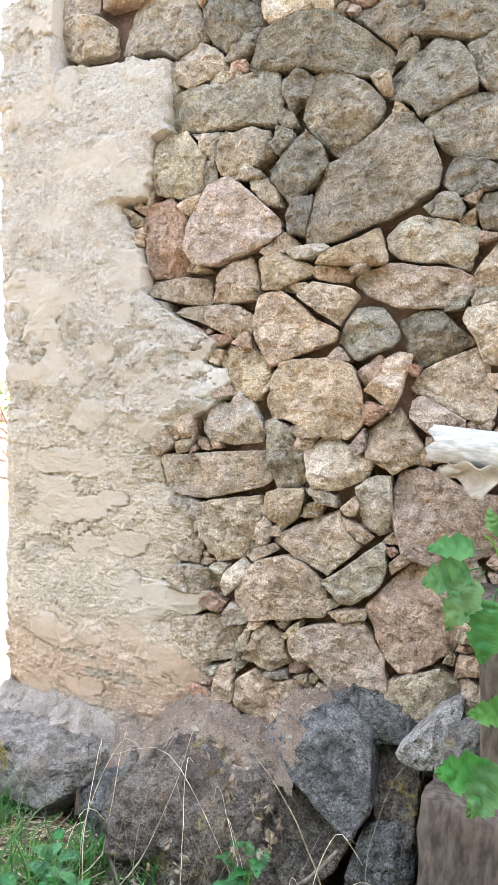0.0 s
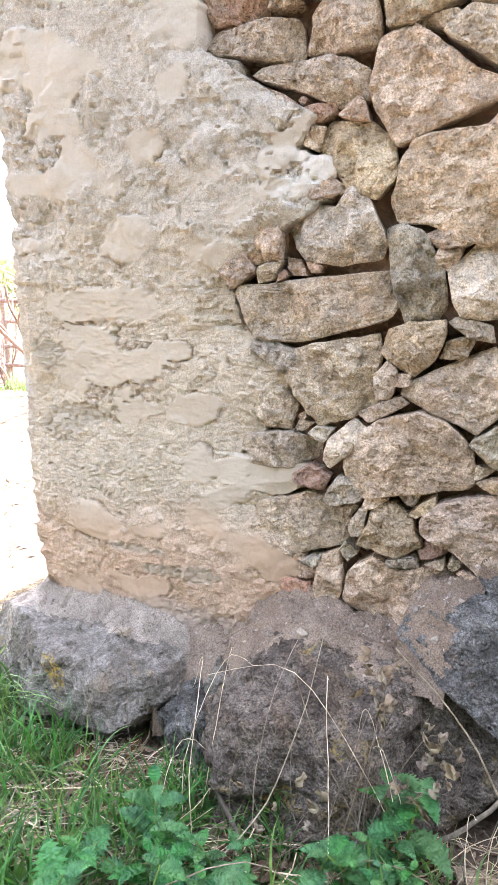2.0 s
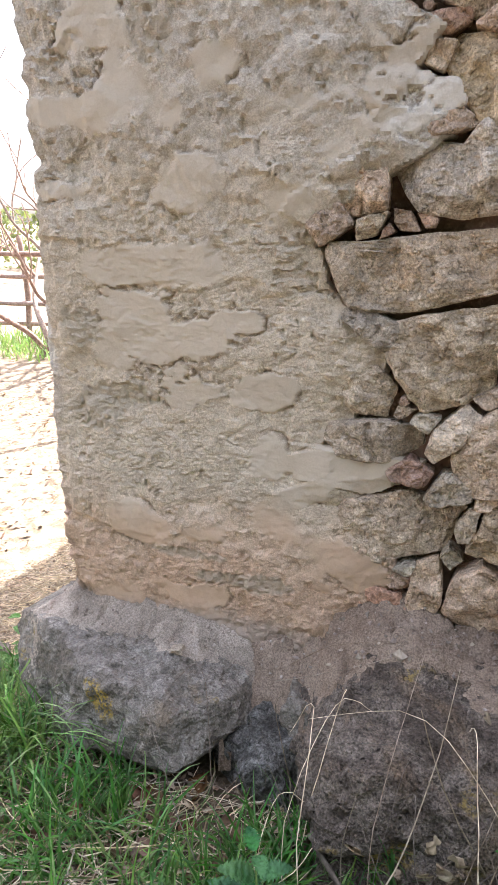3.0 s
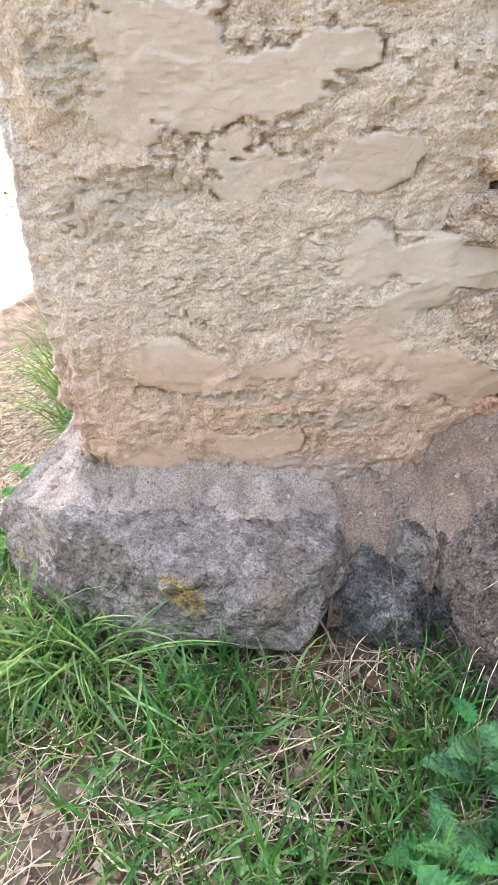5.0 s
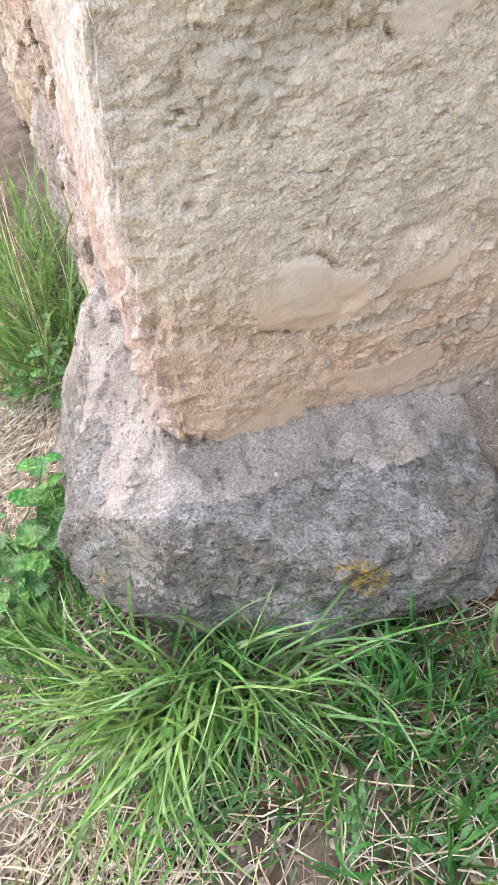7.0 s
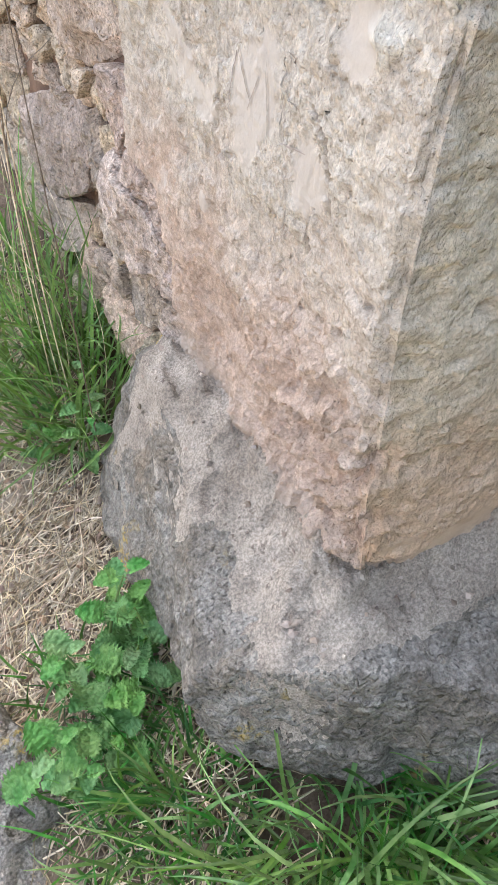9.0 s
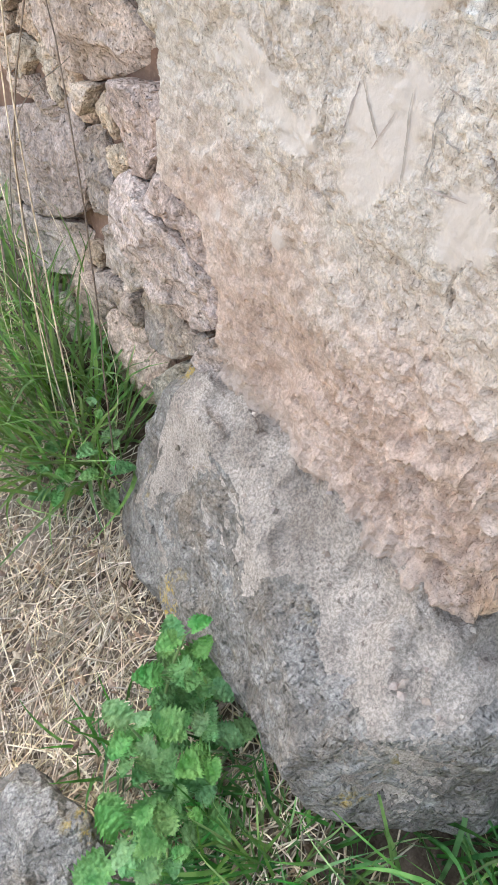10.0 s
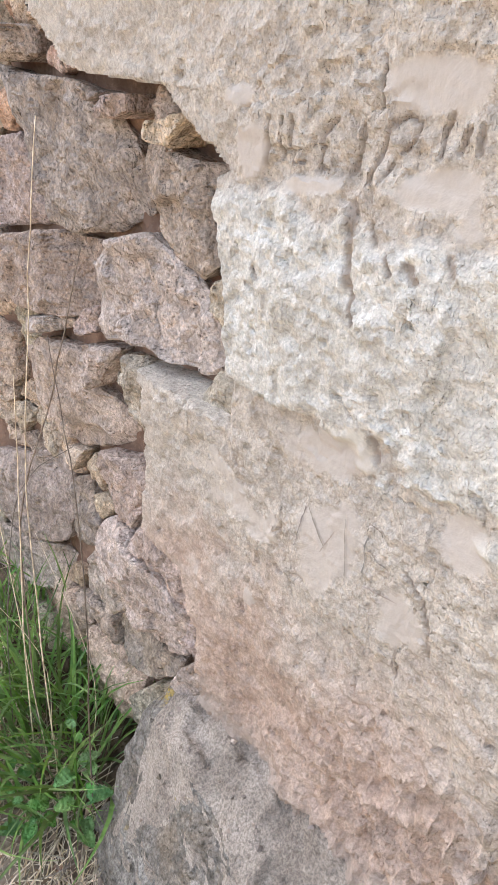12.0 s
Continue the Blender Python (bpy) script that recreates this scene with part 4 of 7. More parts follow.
stone(SIDE, "m", (0.588, 0.444), (0.553, 0.498), (0.504, 0.498), (0.445, 0.498), (0.441, 0.489), (0.449, 0.459), (0.444, 0.418), (0.467, 0.413), (0.525, 0.436))
stone(SIDE, "m", (0.451, 0.372), (0.442, 0.411), (0.418, 0.426), (0.421, 0.363), (0.458, 0.33))
stone(SIDE, "p", (0.847, 0.247), (0.703, 0.347), (0.622, 0.316), (0.605, 0.306), (0.653, 0.26), (0.77, 0.231))
stone(SIDE, "p", (0.658, 0.248), (0.611, 0.299), (0.547, 0.306), (0.531, 0.285), (0.473, 0.306), (0.478, 0.275), (0.539, 0.213), (0.623, 0.157), (0.646, 0.189))
stone(SIDE, "g", (0.606, 0.119), (0.533, 0.214), (0.489, 0.253), (0.473, 0.232), (0.512, 0.167), (0.563, 0.078), (0.588, 0.089))
stone(SIDE, "m", (0.476, 0.273), (0.448, 0.327), (0.421, 0.356), (0.415, 0.297), (0.458, 0.251))
stone(SIDE, "p", (0.827, 0.178), (0.772, 0.219), (0.657, 0.24), (0.649, 0.187), (0.717, 0.183))
stone(SIDE, "m", (1.19, 0.308), (0.852, 0.454), (0.822, 0.386), (0.845, 0.275), (0.964, 0.207), (1.26, 0.104))
stone(SIDE, "p", (1.27, 0.09), (0.966, 0.199), (0.851, 0.244), (0.873, 0.137), (0.976, 0.081), (1.34, -0.097))


def fill(face, u0, u1, z0, z1, size, seed):
    """Plain coursed rubble that carries a wall on past its known stretch."""
    rng = random.Random(seed)
    z = z0
    while z < z1:
        h = size * rng.uniform(0.6, 1.1)
        u = u0 + rng.uniform(-0.05, 0.05)
        while u < u1:
            w = size * rng.uniform(0.8, 1.9)
            box(face, u + w / 2, z + h / 2 + rng.uniform(-0.02, 0.02), w, h * rng.uniform(0.85, 1.1), rng.uniform(-9, 9), rng.choice("bbbgot"))
            u += w
        z += h


fill(FRONT, 1.43, 2.6, 0.1, 2.2, 0.16, 1)
fill(FRONT, 0.1, 2.6, 2.24, 2.6, 0.16, 2)
fill(SIDE, 1.3, 2.6, -0.3, 1.15, 0.17, 3)
fill(SIDE, 0.5, 1.3, -0.35, 0.08, 0.15, 7)
fill(SIDE, 0.96, 1.3, 0.5, 1.12, 0.17, 8)
fill(SIDE, 0.75, 2.6, 1.14, 2.6, 0.2, 4)
chinks(FRONT, 0.011, 0.42, 1.43, 0.42, 2.24, coat_end, 0.005, 150, 5)
chinks(SIDE, 0.01, 0.36, 1.1, -0.1, 1.12, coat_end_side, 0.011, 30, 6)
lay(FRONT, 0.011)
lay(SIDE, 0.01)


# ---- the plaster round the corner ----
PATCHES, STROKES = [], []


def patch(s, z, w, h, turn=0.0):
    """A smooth trowelled patch; s is along the front (plus) or the side (minus)."""
    PATCHES.append((s, z, w, h, radians(turn)))


def stroke(s0, z0, s1, z1, wide=0.0013):
    """A line scratched into the plaster."""
    STROKES.append((s0, z0, s1, z1, wide))


patch(0.075, 1.472, 0.213, 0.092, -5)
patch(0.216, 1.296, 0.132, 0.112, -3)
patch(0.074, 1.262, 0.170, 0.060, -2)
patch(0.357, 1.325, 0.095, 0.064, 13)
patch(0.200, 1.013, 0.370, 0.072, 2)
patch(0.202, 0.890, 0.144, 0.148, 5)
patch(0.318, 0.888, 0.149, 0.098, 17)
patch(0.380, 0.920, 0.140, 0.048, 3)
patch(0.440, 0.804, 0.129, 0.072, 6)
patch(0.496, 1.264, 0.180, 0.054, 2)
patch(0.479, 1.122, 0.135, 0.084, 18)
patch(0.544, 1.200, 0.084, 0.072, 36)
patch(0.582, 0.677, 0.205, 0.050, 6)
patch(0.442, 0.673, 0.073, 0.082, 8)
patch(0.515, 0.614, 0.133, 0.046, 24)
patch(0.174, 0.509, 0.171, 0.080, -14)
patch(0.327, 0.511, 0.153, 0.058, 20)
patch(0.542, 0.516, 0.270, 0.068, -23)
patch(0.137, 0.334, 0.124, 0.072, 14)
patch(0.340, 0.375, 0.084, 0.054, 14)
patch(0.410, 1.414, 0.072, 0.076, 3)
patch(0.223, 1.484, 0.115, 0.062, -6)
patch(-0.221, 0.770, 0.115, 0.058, 26)
patch(-0.209, 0.696, 0.120, 0.086, 32)
patch(-0.137, 0.669, 0.070, 0.068, 39)
patch(-0.167, 0.968, 0.075, 0.024, 8)
patch(-0.347, 0.972, 0.040, 0.038, 6)
patch(-0.181, 1.022, 0.072, 0.032, 2)
patch(-0.364, 1.007, 0.034, 0.016, 3)
patch(-0.096, 0.767, 0.038, 0.042, 32)
patch(-0.275, 0.956, 0.085, 0.014, 8)
stroke(-0.323, 0.996, -0.329, 0.964, 0.003)
stroke(-0.308, 0.996, -0.312, 0.970, 0.0025)
stroke(-0.299, 0.998, -0.301, 0.967, 0.0025)
stroke(-0.301, 0.968, -0.286, 0.970, 0.002)
stroke(-0.256, 0.999, -0.267, 0.989, 0.003)
stroke(-0.267, 0.989, -0.270, 0.967, 0.0035)
stroke(-0.270, 0.967, -0.259, 0.968, 0.002)
stroke(-0.231, 0.998, -0.239, 0.969, 0.0035)
stroke(-0.206, 1.002, -0.220, 0.967, 0.0035)
stroke(-0.206, 0.999, -0.197, 1.005, 0.0025)
stroke(-0.197, 1.005, -0.187, 1.001, 0.0025)
stroke(-0.187, 1.001, -0.188, 0.993, 0.0025)
stroke(-0.188, 0.993, -0.197, 0.986, 0.0025)
stroke(-0.207, 0.969, -0.203, 0.979, 0.002)
stroke(-0.166, 1.007, -0.171, 0.999, 0.003)
stroke(-0.171, 0.999, -0.169, 0.987, 0.003)
stroke(-0.153, 1.002, -0.158, 0.990, 0.0035)
stroke(-0.144, 1.003, -0.144, 0.991, 0.003)
stroke(-0.220, 1.035, -0.217, 1.008, 0.002)
stroke(-0.231, 0.950, -0.222, 0.902, 0.007)
stroke(-0.219, 0.899, -0.213, 0.877, 0.004)
stroke(-0.212, 0.941, -0.205, 0.932, 0.005)
stroke(-0.190, 0.926, -0.185, 0.918, 0.004)
stroke(-0.173, 0.925, -0.165, 0.918, 0.006)
stroke(-0.147, 0.935, -0.141, 0.927, 0.004)
stroke(-0.185, 0.801, -0.178, 0.784, 0.004)
stroke(-0.325, 0.890, -0.319, 0.882, 0.002)
stroke(-0.242, 0.714, -0.249, 0.665)
stroke(-0.242, 0.714, -0.215, 0.684)
stroke(-0.207, 0.706, -0.219, 0.678)
stroke(-0.198, 0.723, -0.189, 0.666)
stroke(-0.175, 0.728, -0.173, 0.678)
stroke(-0.175, 0.731, -0.155, 0.730)
stroke(-0.171, 0.709, -0.148, 0.708)
stroke(-0.173, 0.675, -0.137, 0.683)
stroke(-0.161, 0.660, -0.154, 0.616)
stroke(-0.133, 0.713, -0.116, 0.705, 0.0035)
stroke(-0.116, 0.705, -0.107, 0.685, 0.0035)
stroke(-0.107, 0.685, -0.102, 0.656, 0.0035)
patch(0.075, 1.491, 0.222, 0.109, -4)
patch(0.2, 1.7, 0.2, 0.14, 20)
patch(0.36, 1.86, 0.2, 0.09, -10)
patch(0.1, 2.0, 0.2, 0.1, 0)


def plaster_coat():
    s = np.concatenate([np.arange(-0.9, -0.5, 0.006), np.arange(-0.5, -0.36, 0.003), np.arange(-0.36, -0.12, 0.0016), np.arange(-0.12, -0.03, 0.003), np.arange(-0.03, 0.03, 0.002), np.arange(0.03, 0.86, 0.004)])
    z = np.concatenate([np.arange(0.22, 0.6, 0.0035), np.arange(0.6, 1.06, 0.002), np.arange(1.06, 1.12, 0.0035), np.arange(1.12, 2.3, 0.0045)])
    s, z = np.unique(s.round(5)), np.unique(z.round(5))
    S, Z = (m.ravel() for m in np.meshgrid(s, z))
    Q = np.stack([S, Z, np.zeros(len(S))], 1)
    side = step(0.012, -0.012, S + 0.014 * fbm(np.stack([S, Z, 0 * S], 1), 28, 4, 73))
    # where the coat ends: along the front, along the side, at its upper edge
    end, end2 = coat_end(Z), coat_end_side(Z)
    rag = 0.022 * fbm(Q, 14, 4, 31) + 0.008 * fbm(Q, 70, 3, 32)
    d = np.where(S > 0, end - S + rag + 0.014, end2 + S + 0.35 * rag)
    d = np.minimum(d, np.where(S > 0.17, 2.10 + 0.06 * (0.17 - S) - Z + rag, 1.0))
    smooth = np.zeros(len(S))
    warp = 0.6 * fbm(Q, 13, 5, 33) + 0.2 * fbm(Q, 80, 3, 34)
    lip, crumb_shade = np.zeros(len(S)), np.zeros(len(S))
    soft_edge = 0.08 + 0.8 * step(-0.2, 0.3, fbm(Q, 6, 3, 56))
    keen = 1 - step(0.06, 0.5, soft_edge)
    for ps, pz, w, h, a in PATCHES:
        x, y = S - ps, Z - pz
        p, q = (x * math.cos(a) + y * math.sin(a)) / (w / 2), (-x * math.sin(a) + y * math.cos(a)) / (h / 2)
        m = 1 - (np.abs(p) ** 2.6 + np.abs(q) ** 2.6) ** (1 / 2.6) + warp
        smooth = np.maximum(smooth, step(0.0, soft_edge if ps > 0 else 0.3, m))
        lip = np.maximum(lip, (keen if ps > 0 else 0.15) * step(-0.05, 0.05, m) * (1 - 0.5 * step(0.05, 0.7, m)))
        crumb_shade = np.maximum(crumb_shade, keen * step(-0.22, -0.05, m))
    m = 1.5 * fbm(Q * np.array((0.75, 1.15, 1)), 9, 5, 35, 0.55) - 0.2 - 0.45 * side - 0.5 * np.exp(-((S / 0.06) ** 2))
    smooth = np.maximum(smooth, 0.9 * step(0.0, soft_edge * 0.5, m))
    lip = np.maximum(lip, 0.8 * keen * step(-0.05, 0.05, m) * (1 - 0.5 * step(0.05, 0.7, m)))
    crumb_shade = np.maximum(crumb_shade, keen * step(-0.16, -0.04, m))
    coarse = np.zeros(len(S))
    for ps, pz, w, h in ((0.09, 0.745, 0.12, 0.085), (0.19, 0.77, 0.1, 0.05), (0.07, 0.9, 0.1, 0.1), (0.24, 1.36, 0.07, 0.09), (0.4, 0.42, 0.22, 0.04), (0.3, 0.46, 0.2, 0.025)):
        coarse = np.maximum(coarse, step(0.0, 0.15, 1 - np.hypot((S - ps) / (w / 2), (Z - pz) / (h / 2)) + 1.3 * warp))
    smooth *= 1 - coarse
    rough = 1 - 0.8 * smooth
    crumb_shade = crumb_shade * (1 - smooth) * step(-0.15, 0.15, fbm(Q, 18, 3, 51))
    front_h = np.interp(Z, (0.22, 0.3, 0.52, 0.76, 1.05, 1.25, 1.5, 2.2), (0.0, 0.004, 0.004, -0.012, 0.004, 0.016, 0.028, 0.04))
    edge_h = np.interp(Z, (0.22, 0.3, 0.4, 0.465, 0.65, 1.0, 1.5, 1.9), (-0.02, -0.017, 0.0, 0.01, 0.02, 0.014, 0.022, 0.036))
    stain = step(1.0, 0.8, np.hypot((S - 0.685) / 0.08, (Z - 1.235) / 0.055) + warp)
    white = step(0.0, 0.012, Z - 0.775 + 0.045 * fbm(Q, 16, 4, 37) - 0.1 * np.clip(-S - 0.25, 0, 1)) * step(0.95, 0.93, Z + 0.02 * fbm(Q, 30, 3, 38)) * side
    side_h = 0.004 + (edge_h - 0.004) * step(-0.16, -0.01, S) + 0.007 * white
    side_h -= 0.02 * step(0.52, 0.36, Z + 0.25 * (S + 0.2)) * step(-0.05, -0.16, S) * step(-0.42, -0.28, S)
    h = 0.006 * fbm(Q, 5, 3, 41)
    h += (0.002 + 0.005 * step(0.0, 0.3, fbm(Q, 3.5, 3, 65))) * terrace(3.0 * fbm((Q + 0.02 * fbm(Q, 30, 2, 53)[:, None]) * np.array((0.75, 1.15, 1)), 6, 6, 42, 0.62), 0.9) * (0.45 + 0.55 * rough) * (0.6 + 0.4 * step(0.65, 0.95, Z)) * (1 - 0.45 * side)
    h += 0.003 * terrace(2.4 * fbm(Q * np.array((0.75, 1.2, 1)), 15, 5, 54, 0.66), 0.88) * step(0.0, 0.35, fbm(Q, 5, 3, 60)) * (0.3 + 0.7 * rough) * (1 - 0.45 * side)
    h += 0.005 * facets(Q + 0.01 * fbm(Q, 12, 3, 58)[:, None], 0.07, 59, True) * (0.4 + 0.6 * rough)
    zone0 = step(-0.3, 0.4, fbm(Q, 4.5, 3, 57))
    zone = zone0 + 2.6 * side * step(0.62, 0.46, Z) * step(-0.3, -0.1, S) - 0.5 * white * zone0
    h += rough * ((0.003 + 0.0045 * zone) * fbm(Q, 22, 5, 43, 0.6) + (0.0012 + 0.0026 * zone) * ridged(Q, 60, 3, 44) + 0.0022 * fbm(Q, 150, 2, 45))
    crumb_shade = crumb_shade * (1 - 0.6 * side)
    foot = step(0.36, 0.295, Z + 0.05 * fbm(Q, 9, 5, 66))
    crumb_shade = np.maximum(crumb_shade, foot * step(-0.2, 0.1, fbm(Q, 30, 3, 67)))
    h -= crumb_shade * (0.004 + 0.006 * fbm(Q, 110, 3, 52))
    h -= 0.004 * stain
    h += 0.0018 * lip + 0.001 * fbm(Q, 20, 2, 46)
    crack = np.abs(fbm(Q + 3.1, 5.5, 4, 47))
    h -= 0.003 * step(0.009, 0.003, crack) * step(0.1, 0.35, fbm(Q, 3.3, 2, 48)) * rough
    h += 0.016 * side * step(0.56, 0.42, Z) * step(-0.3, -0.12, S) * facets(Q + 0.008 * fbm(Q, 30, 3, 70)[:, None], 0.035, 71, True)
    h += coarse * (0.0035 * facets(Q, 0.011, 68, True) + 0.0035 * fbm(Q, 70, 3, 69) - 0.002)
    pit = fbm(Q, 55, 2, 49)
    h -= 0.005 * step(0.62, 0.75, pit) * rough
    h *= 1 - 0.55 * np.exp(-((S / 0.018) ** 2))
    scratch = np.zeros(len(S))
    for a, b, c, e, wide in STROKES:
        if wide < 0.002:
            continue
        wide *= 0.8
        L2 = (c - a) ** 2 + (e - b) ** 2
        k = np.clip(((S - a) * (c - a) + (Z - b) * (e - b)) / L2, 0, 1)
        far = np.hypot(S - a - k * (c - a), Z - b - k * (e - b)) * (1 + 0.5 * fbm(Q, 200, 2, 50))
        scratch = np.maximum(scratch, step(wide, wide * 0.35, far))
    h -= 0.0028 * scratch
    h -= (0.012 - 0.009 * side) * (1 - step(0.0, 0.1, d)) + 0.09 * (1 - step(-0.012, 0.006, d))
    round_off = (0.004 + 0.012 * np.abs(fbm(Q * np.array((0.3, 1, 1)), 26, 3, 72))) * np.clip(1 - (S / 0.022) ** 2, 0, 1)
    hx, hy = (side_h + h - round_off) * step(0.03, 0.0, S), (front_h + h - round_off) * step(-0.03, 0.0, S)
    P = np.stack([np.maximum(S, 0) - hx, np.maximum(-S, 0) - hy, Z], 1)
    ob = mesh_object("plaster", P, grid_faces(len(z), len(s)), PLASTER)
    ob.data.set_sharp_from_angle(angle=radians(38))
    give(ob, "smooth_patch", smooth)
    give(ob, "side_face", side)
    give(ob, "lime_white", np.maximum(white, 0.7 * stain))
    give(ob, "scratch", scratch)
    give(ob, "crumb_shade", crumb_shade)
    give(ob, "foot", foot)
    give(ob, "coarse", coarse)
    grid = P.reshape(len(z), len(s), 3)
    rng = random.Random(5)
    for a, b, c, e, wide in STROKES:
        if wide >= 0.002:
            continue
        verts, n = [], 26
        across = Vector((e - b, a - c)).normalized()
        for i in range(n):
            t = i / (n - 1)
            w = 0.0006 * (0.35 + rng.random()) * min(1, 6 * t + 0.2, 6 * (1 - t) + 0.2)
            for k in (-1, 1):
                u, v = a + (c - a) * t + k * w * across.x + rng.uniform(-0.0003, 0.0003), b + (e - b) * t + k * w * across.y
                q = grid[min(np.searchsorted(z, v), len(z) - 1), np.searchsorted(s, u)]
                verts.append((q[0] - 0.0012, -u, v))
        mesh_object("scratch", verts, [(2 * i, 2 * i + 1, 2 * i + 3, 2 * i + 2) for i in range(n - 1)], SCORE, ob)
    return tagged(ob, "cracked cream lime plaster flaking off the stone wall corner", "plaster", kind="structure")


plaster_coat()


# ---- the plinth boulders ----
def rock(name, middle, planes, material, label, seed=0, detail=5, rough=1.0, group="plinth boulders", sharp=80, grit=None):
    """A rough boulder bounded by planes: each is a direction and a place that it passes through."""
    bm = bmesh.new()
    bmesh.ops.create_icosphere(bm, subdivisions=detail, radius=1.0)
    D = np.array([v.co[:] for v in bm.verts])
    mid = np.array(middle, float)
    near = np.zeros(len(D))
    warp = 0.05 * np.stack([fbm(D, 2.3, 3, seed + k) for k in (1, 2, 3)], 1)
    E = D + warp
    E /= np.linalg.norm(E, axis=1)[:, None]
    for n, p in planes:
        n = np.array(n, float) / np.linalg.norm(n)
        reach_m = max((np.array(p, float) - mid) @ n, 0.01)
        near += np.clip(E @ n / reach_m, 0, None) ** sharp
    r = near ** (-1.0 / sharp)
    P = D * r[:, None]
    W = P + mid
    V = W + 0.012 * np.stack([fbm(W, 22, 3, seed + k) for k in (11, 12, 13)], 1)
    big = float(np.median(r))
    r_add = rough * (0.2 * big * facets(V, 0.8 * big, seed + 5) + 0.014 * terrace(2.2 * fbm(V, 7, 4, seed + 8), 0.93))
    r_add += (rough if grit is None else grit) * (0.035 * big * facets(V, 0.28 * big, seed + 6) + 0.005 * facets(V, 0.03, seed + 7) + 0.004 * fbm(W, 45, 5, seed + 9, 0.65) + 0.002 * ridged(W, 90, 2, seed + 10))
    P += D * r_add[:, None]
    for v, c in zip(bm.verts, P):
        v.co = c
    for f in bm.faces:
        f.smooth = True
    me = bpy.data.meshes.new(name)
    bm.to_mesh(me)
    bm.free()
    me.set_sharp_from_angle(angle=radians(26))
    me.materials.append(material)
    ob = new(name, me)
    ob.location = middle
    return tagged(ob, label, "rock", group)


def block(name, middle, half, turn, material, label, seed=0, detail=5, rough=0.7, group="plinth boulders"):
    """A boulder that is roughly a box, with chance facets."""
    rng = random.Random(seed)
    m = Euler([radians(a) for a in turn]).to_matrix()
    planes = []
    for axis in range(3):
        for sign in (-1, 1):
            n = Vector((0, 0, 0))
            n[axis] = sign
            n += Vector([rng.uniform(-0.22, 0.22) for _ in range(3)])
            p = Vector((0, 0, 0))
            p[axis] = sign * half[axis]
            planes.append((tuple(m @ n), tuple(Vector(middle) + m @ p)))
    for _ in range(6):
        n = Vector([rng.uniform(-1, 1) for _ in range(3)]).normalized()
        far = sum(abs(n[k]) * half[k] for k in range(3)) * rng.uniform(0.62, 0.85)
        planes.append((tuple(m @ n), tuple(Vector(middle) + (m @ n) * far)))
    return rock(name, middle, planes, material, label, seed, detail, rough, group)


rock("boulder", (0.16, 0.1, 0.1), [
    ((0, -0.1, 1), (0.1, -0.1, 0.272)), ((0.25, -0.1, 1), (0.413, -0.097, 0.245)), ((-0.45, 0, 1), (-0.09, 0.15, 0.244)), ((0, -0.6, 0.8), (0.2, -0.185, 0.262)),
    ((-0.1, -1, 0.2), (0.3, -0.221, 0.195)), ((0, -0.75, -0.66), (0.25, -0.212, 0.11)), ((-0.62, -0.78, 0.3), (0.03, -0.125, 0.2)), ((-0.6, -0.7, -0.4), (-0.06, -0.09, 0.1)),
    ((-1, 0.25, 0.35), (-0.12, 0.217, 0.148)), ((-1, -0.05, -0.25), (-0.142, 0.05, 0.08)), ((-0.1, 1, 0.15), (-0.07, 0.515, 0.13)), ((-0.5, 0.6, 1), (-0.04, 0.445, 0.25)),
    ((1, -0.2, 0.5), (0.435, -0.12, 0.22)), ((0.6, -0.65, 0.4), (0.385, -0.185, 0.2)), ((0.7, -0.35, -0.6), (0.385, -0.19, 0.16)), ((0, 0, -1), (0, 0, -0.3)),
], BOULDER, "large grey lichen-spotted boulder under the plastered corner", 3, 7, 0.26, sharp=140, grit=1.0)
rock("boulder", (0.76, -0.08, 0.18), [
    ((0, -0.3, 1), (0.74, -0.2, 0.33)), ((-0.6, -0.2, 0.75), (0.595, -0.12, 0.295)), ((0.1, -1, 0.3), (0.76, -0.3, 0.25)), ((-1, -0.35, 0.15), (0.575, -0.15, 0.2)), ((1, -0.5, 0.1), (0.92, -0.25, 0.2)),
    ((0, 0, -1), (0, 0, -0.05)), ((0, 1, 0), (0.7, 0.15, 0.1)), ((0.2, -0.6, -0.8), (0.8, -0.24, 0.06)), ((-0.6, -0.7, 0.5), (0.64, -0.24, 0.31)), ((0.5, -0.4, 0.8), (0.88, -0.2, 0.34)),
], BROWN_ROCK, "big rounded brown-grey boulder with yellow lichen at the wall foot", 9, 6, 0.9)
block("boulder", (0.52, -0.1, 0.12), (0.1, 0.11, 0.1), (5, 10, -15), DARK_ROCK, "small blue-grey stone wedged at the wall foot", 23, 5)
block("boulder", (0.565, -0.06, 0.22), (0.045, 0.09, 0.05), (15, 20, 10), BOULDER, "small brown-grey stone wedged between two boulders", 24, 5)
block("boulder", (1.75, -0.03, 0.25), (0.22, 0.14, 0.22), (0, 5, 8), BOULDER, "grey boulder in the wall plinth", 41, 4)
block("boulder", (2.2, -0.03, 0.25), (0.22, 0.14, 0.24), (0, 5, -8), BOULDER, "grey boulder in the wall plinth", 43, 4)
block("stone", (1.085, -0.3, 0.125), (0.04, 0.03, 0.018), (5, 8, 20), STONE["o"], "small tan stone lying on the earth", 45, 4, 0.5, "loose stones")
block("rock", (-0.44, 0.08, -0.15), (0.11, 0.17, 0.09), (6, -8, 25), BOULDER, "grey rock rising from the straw-covered ground", 51, 5, 1.0, "loose stones")


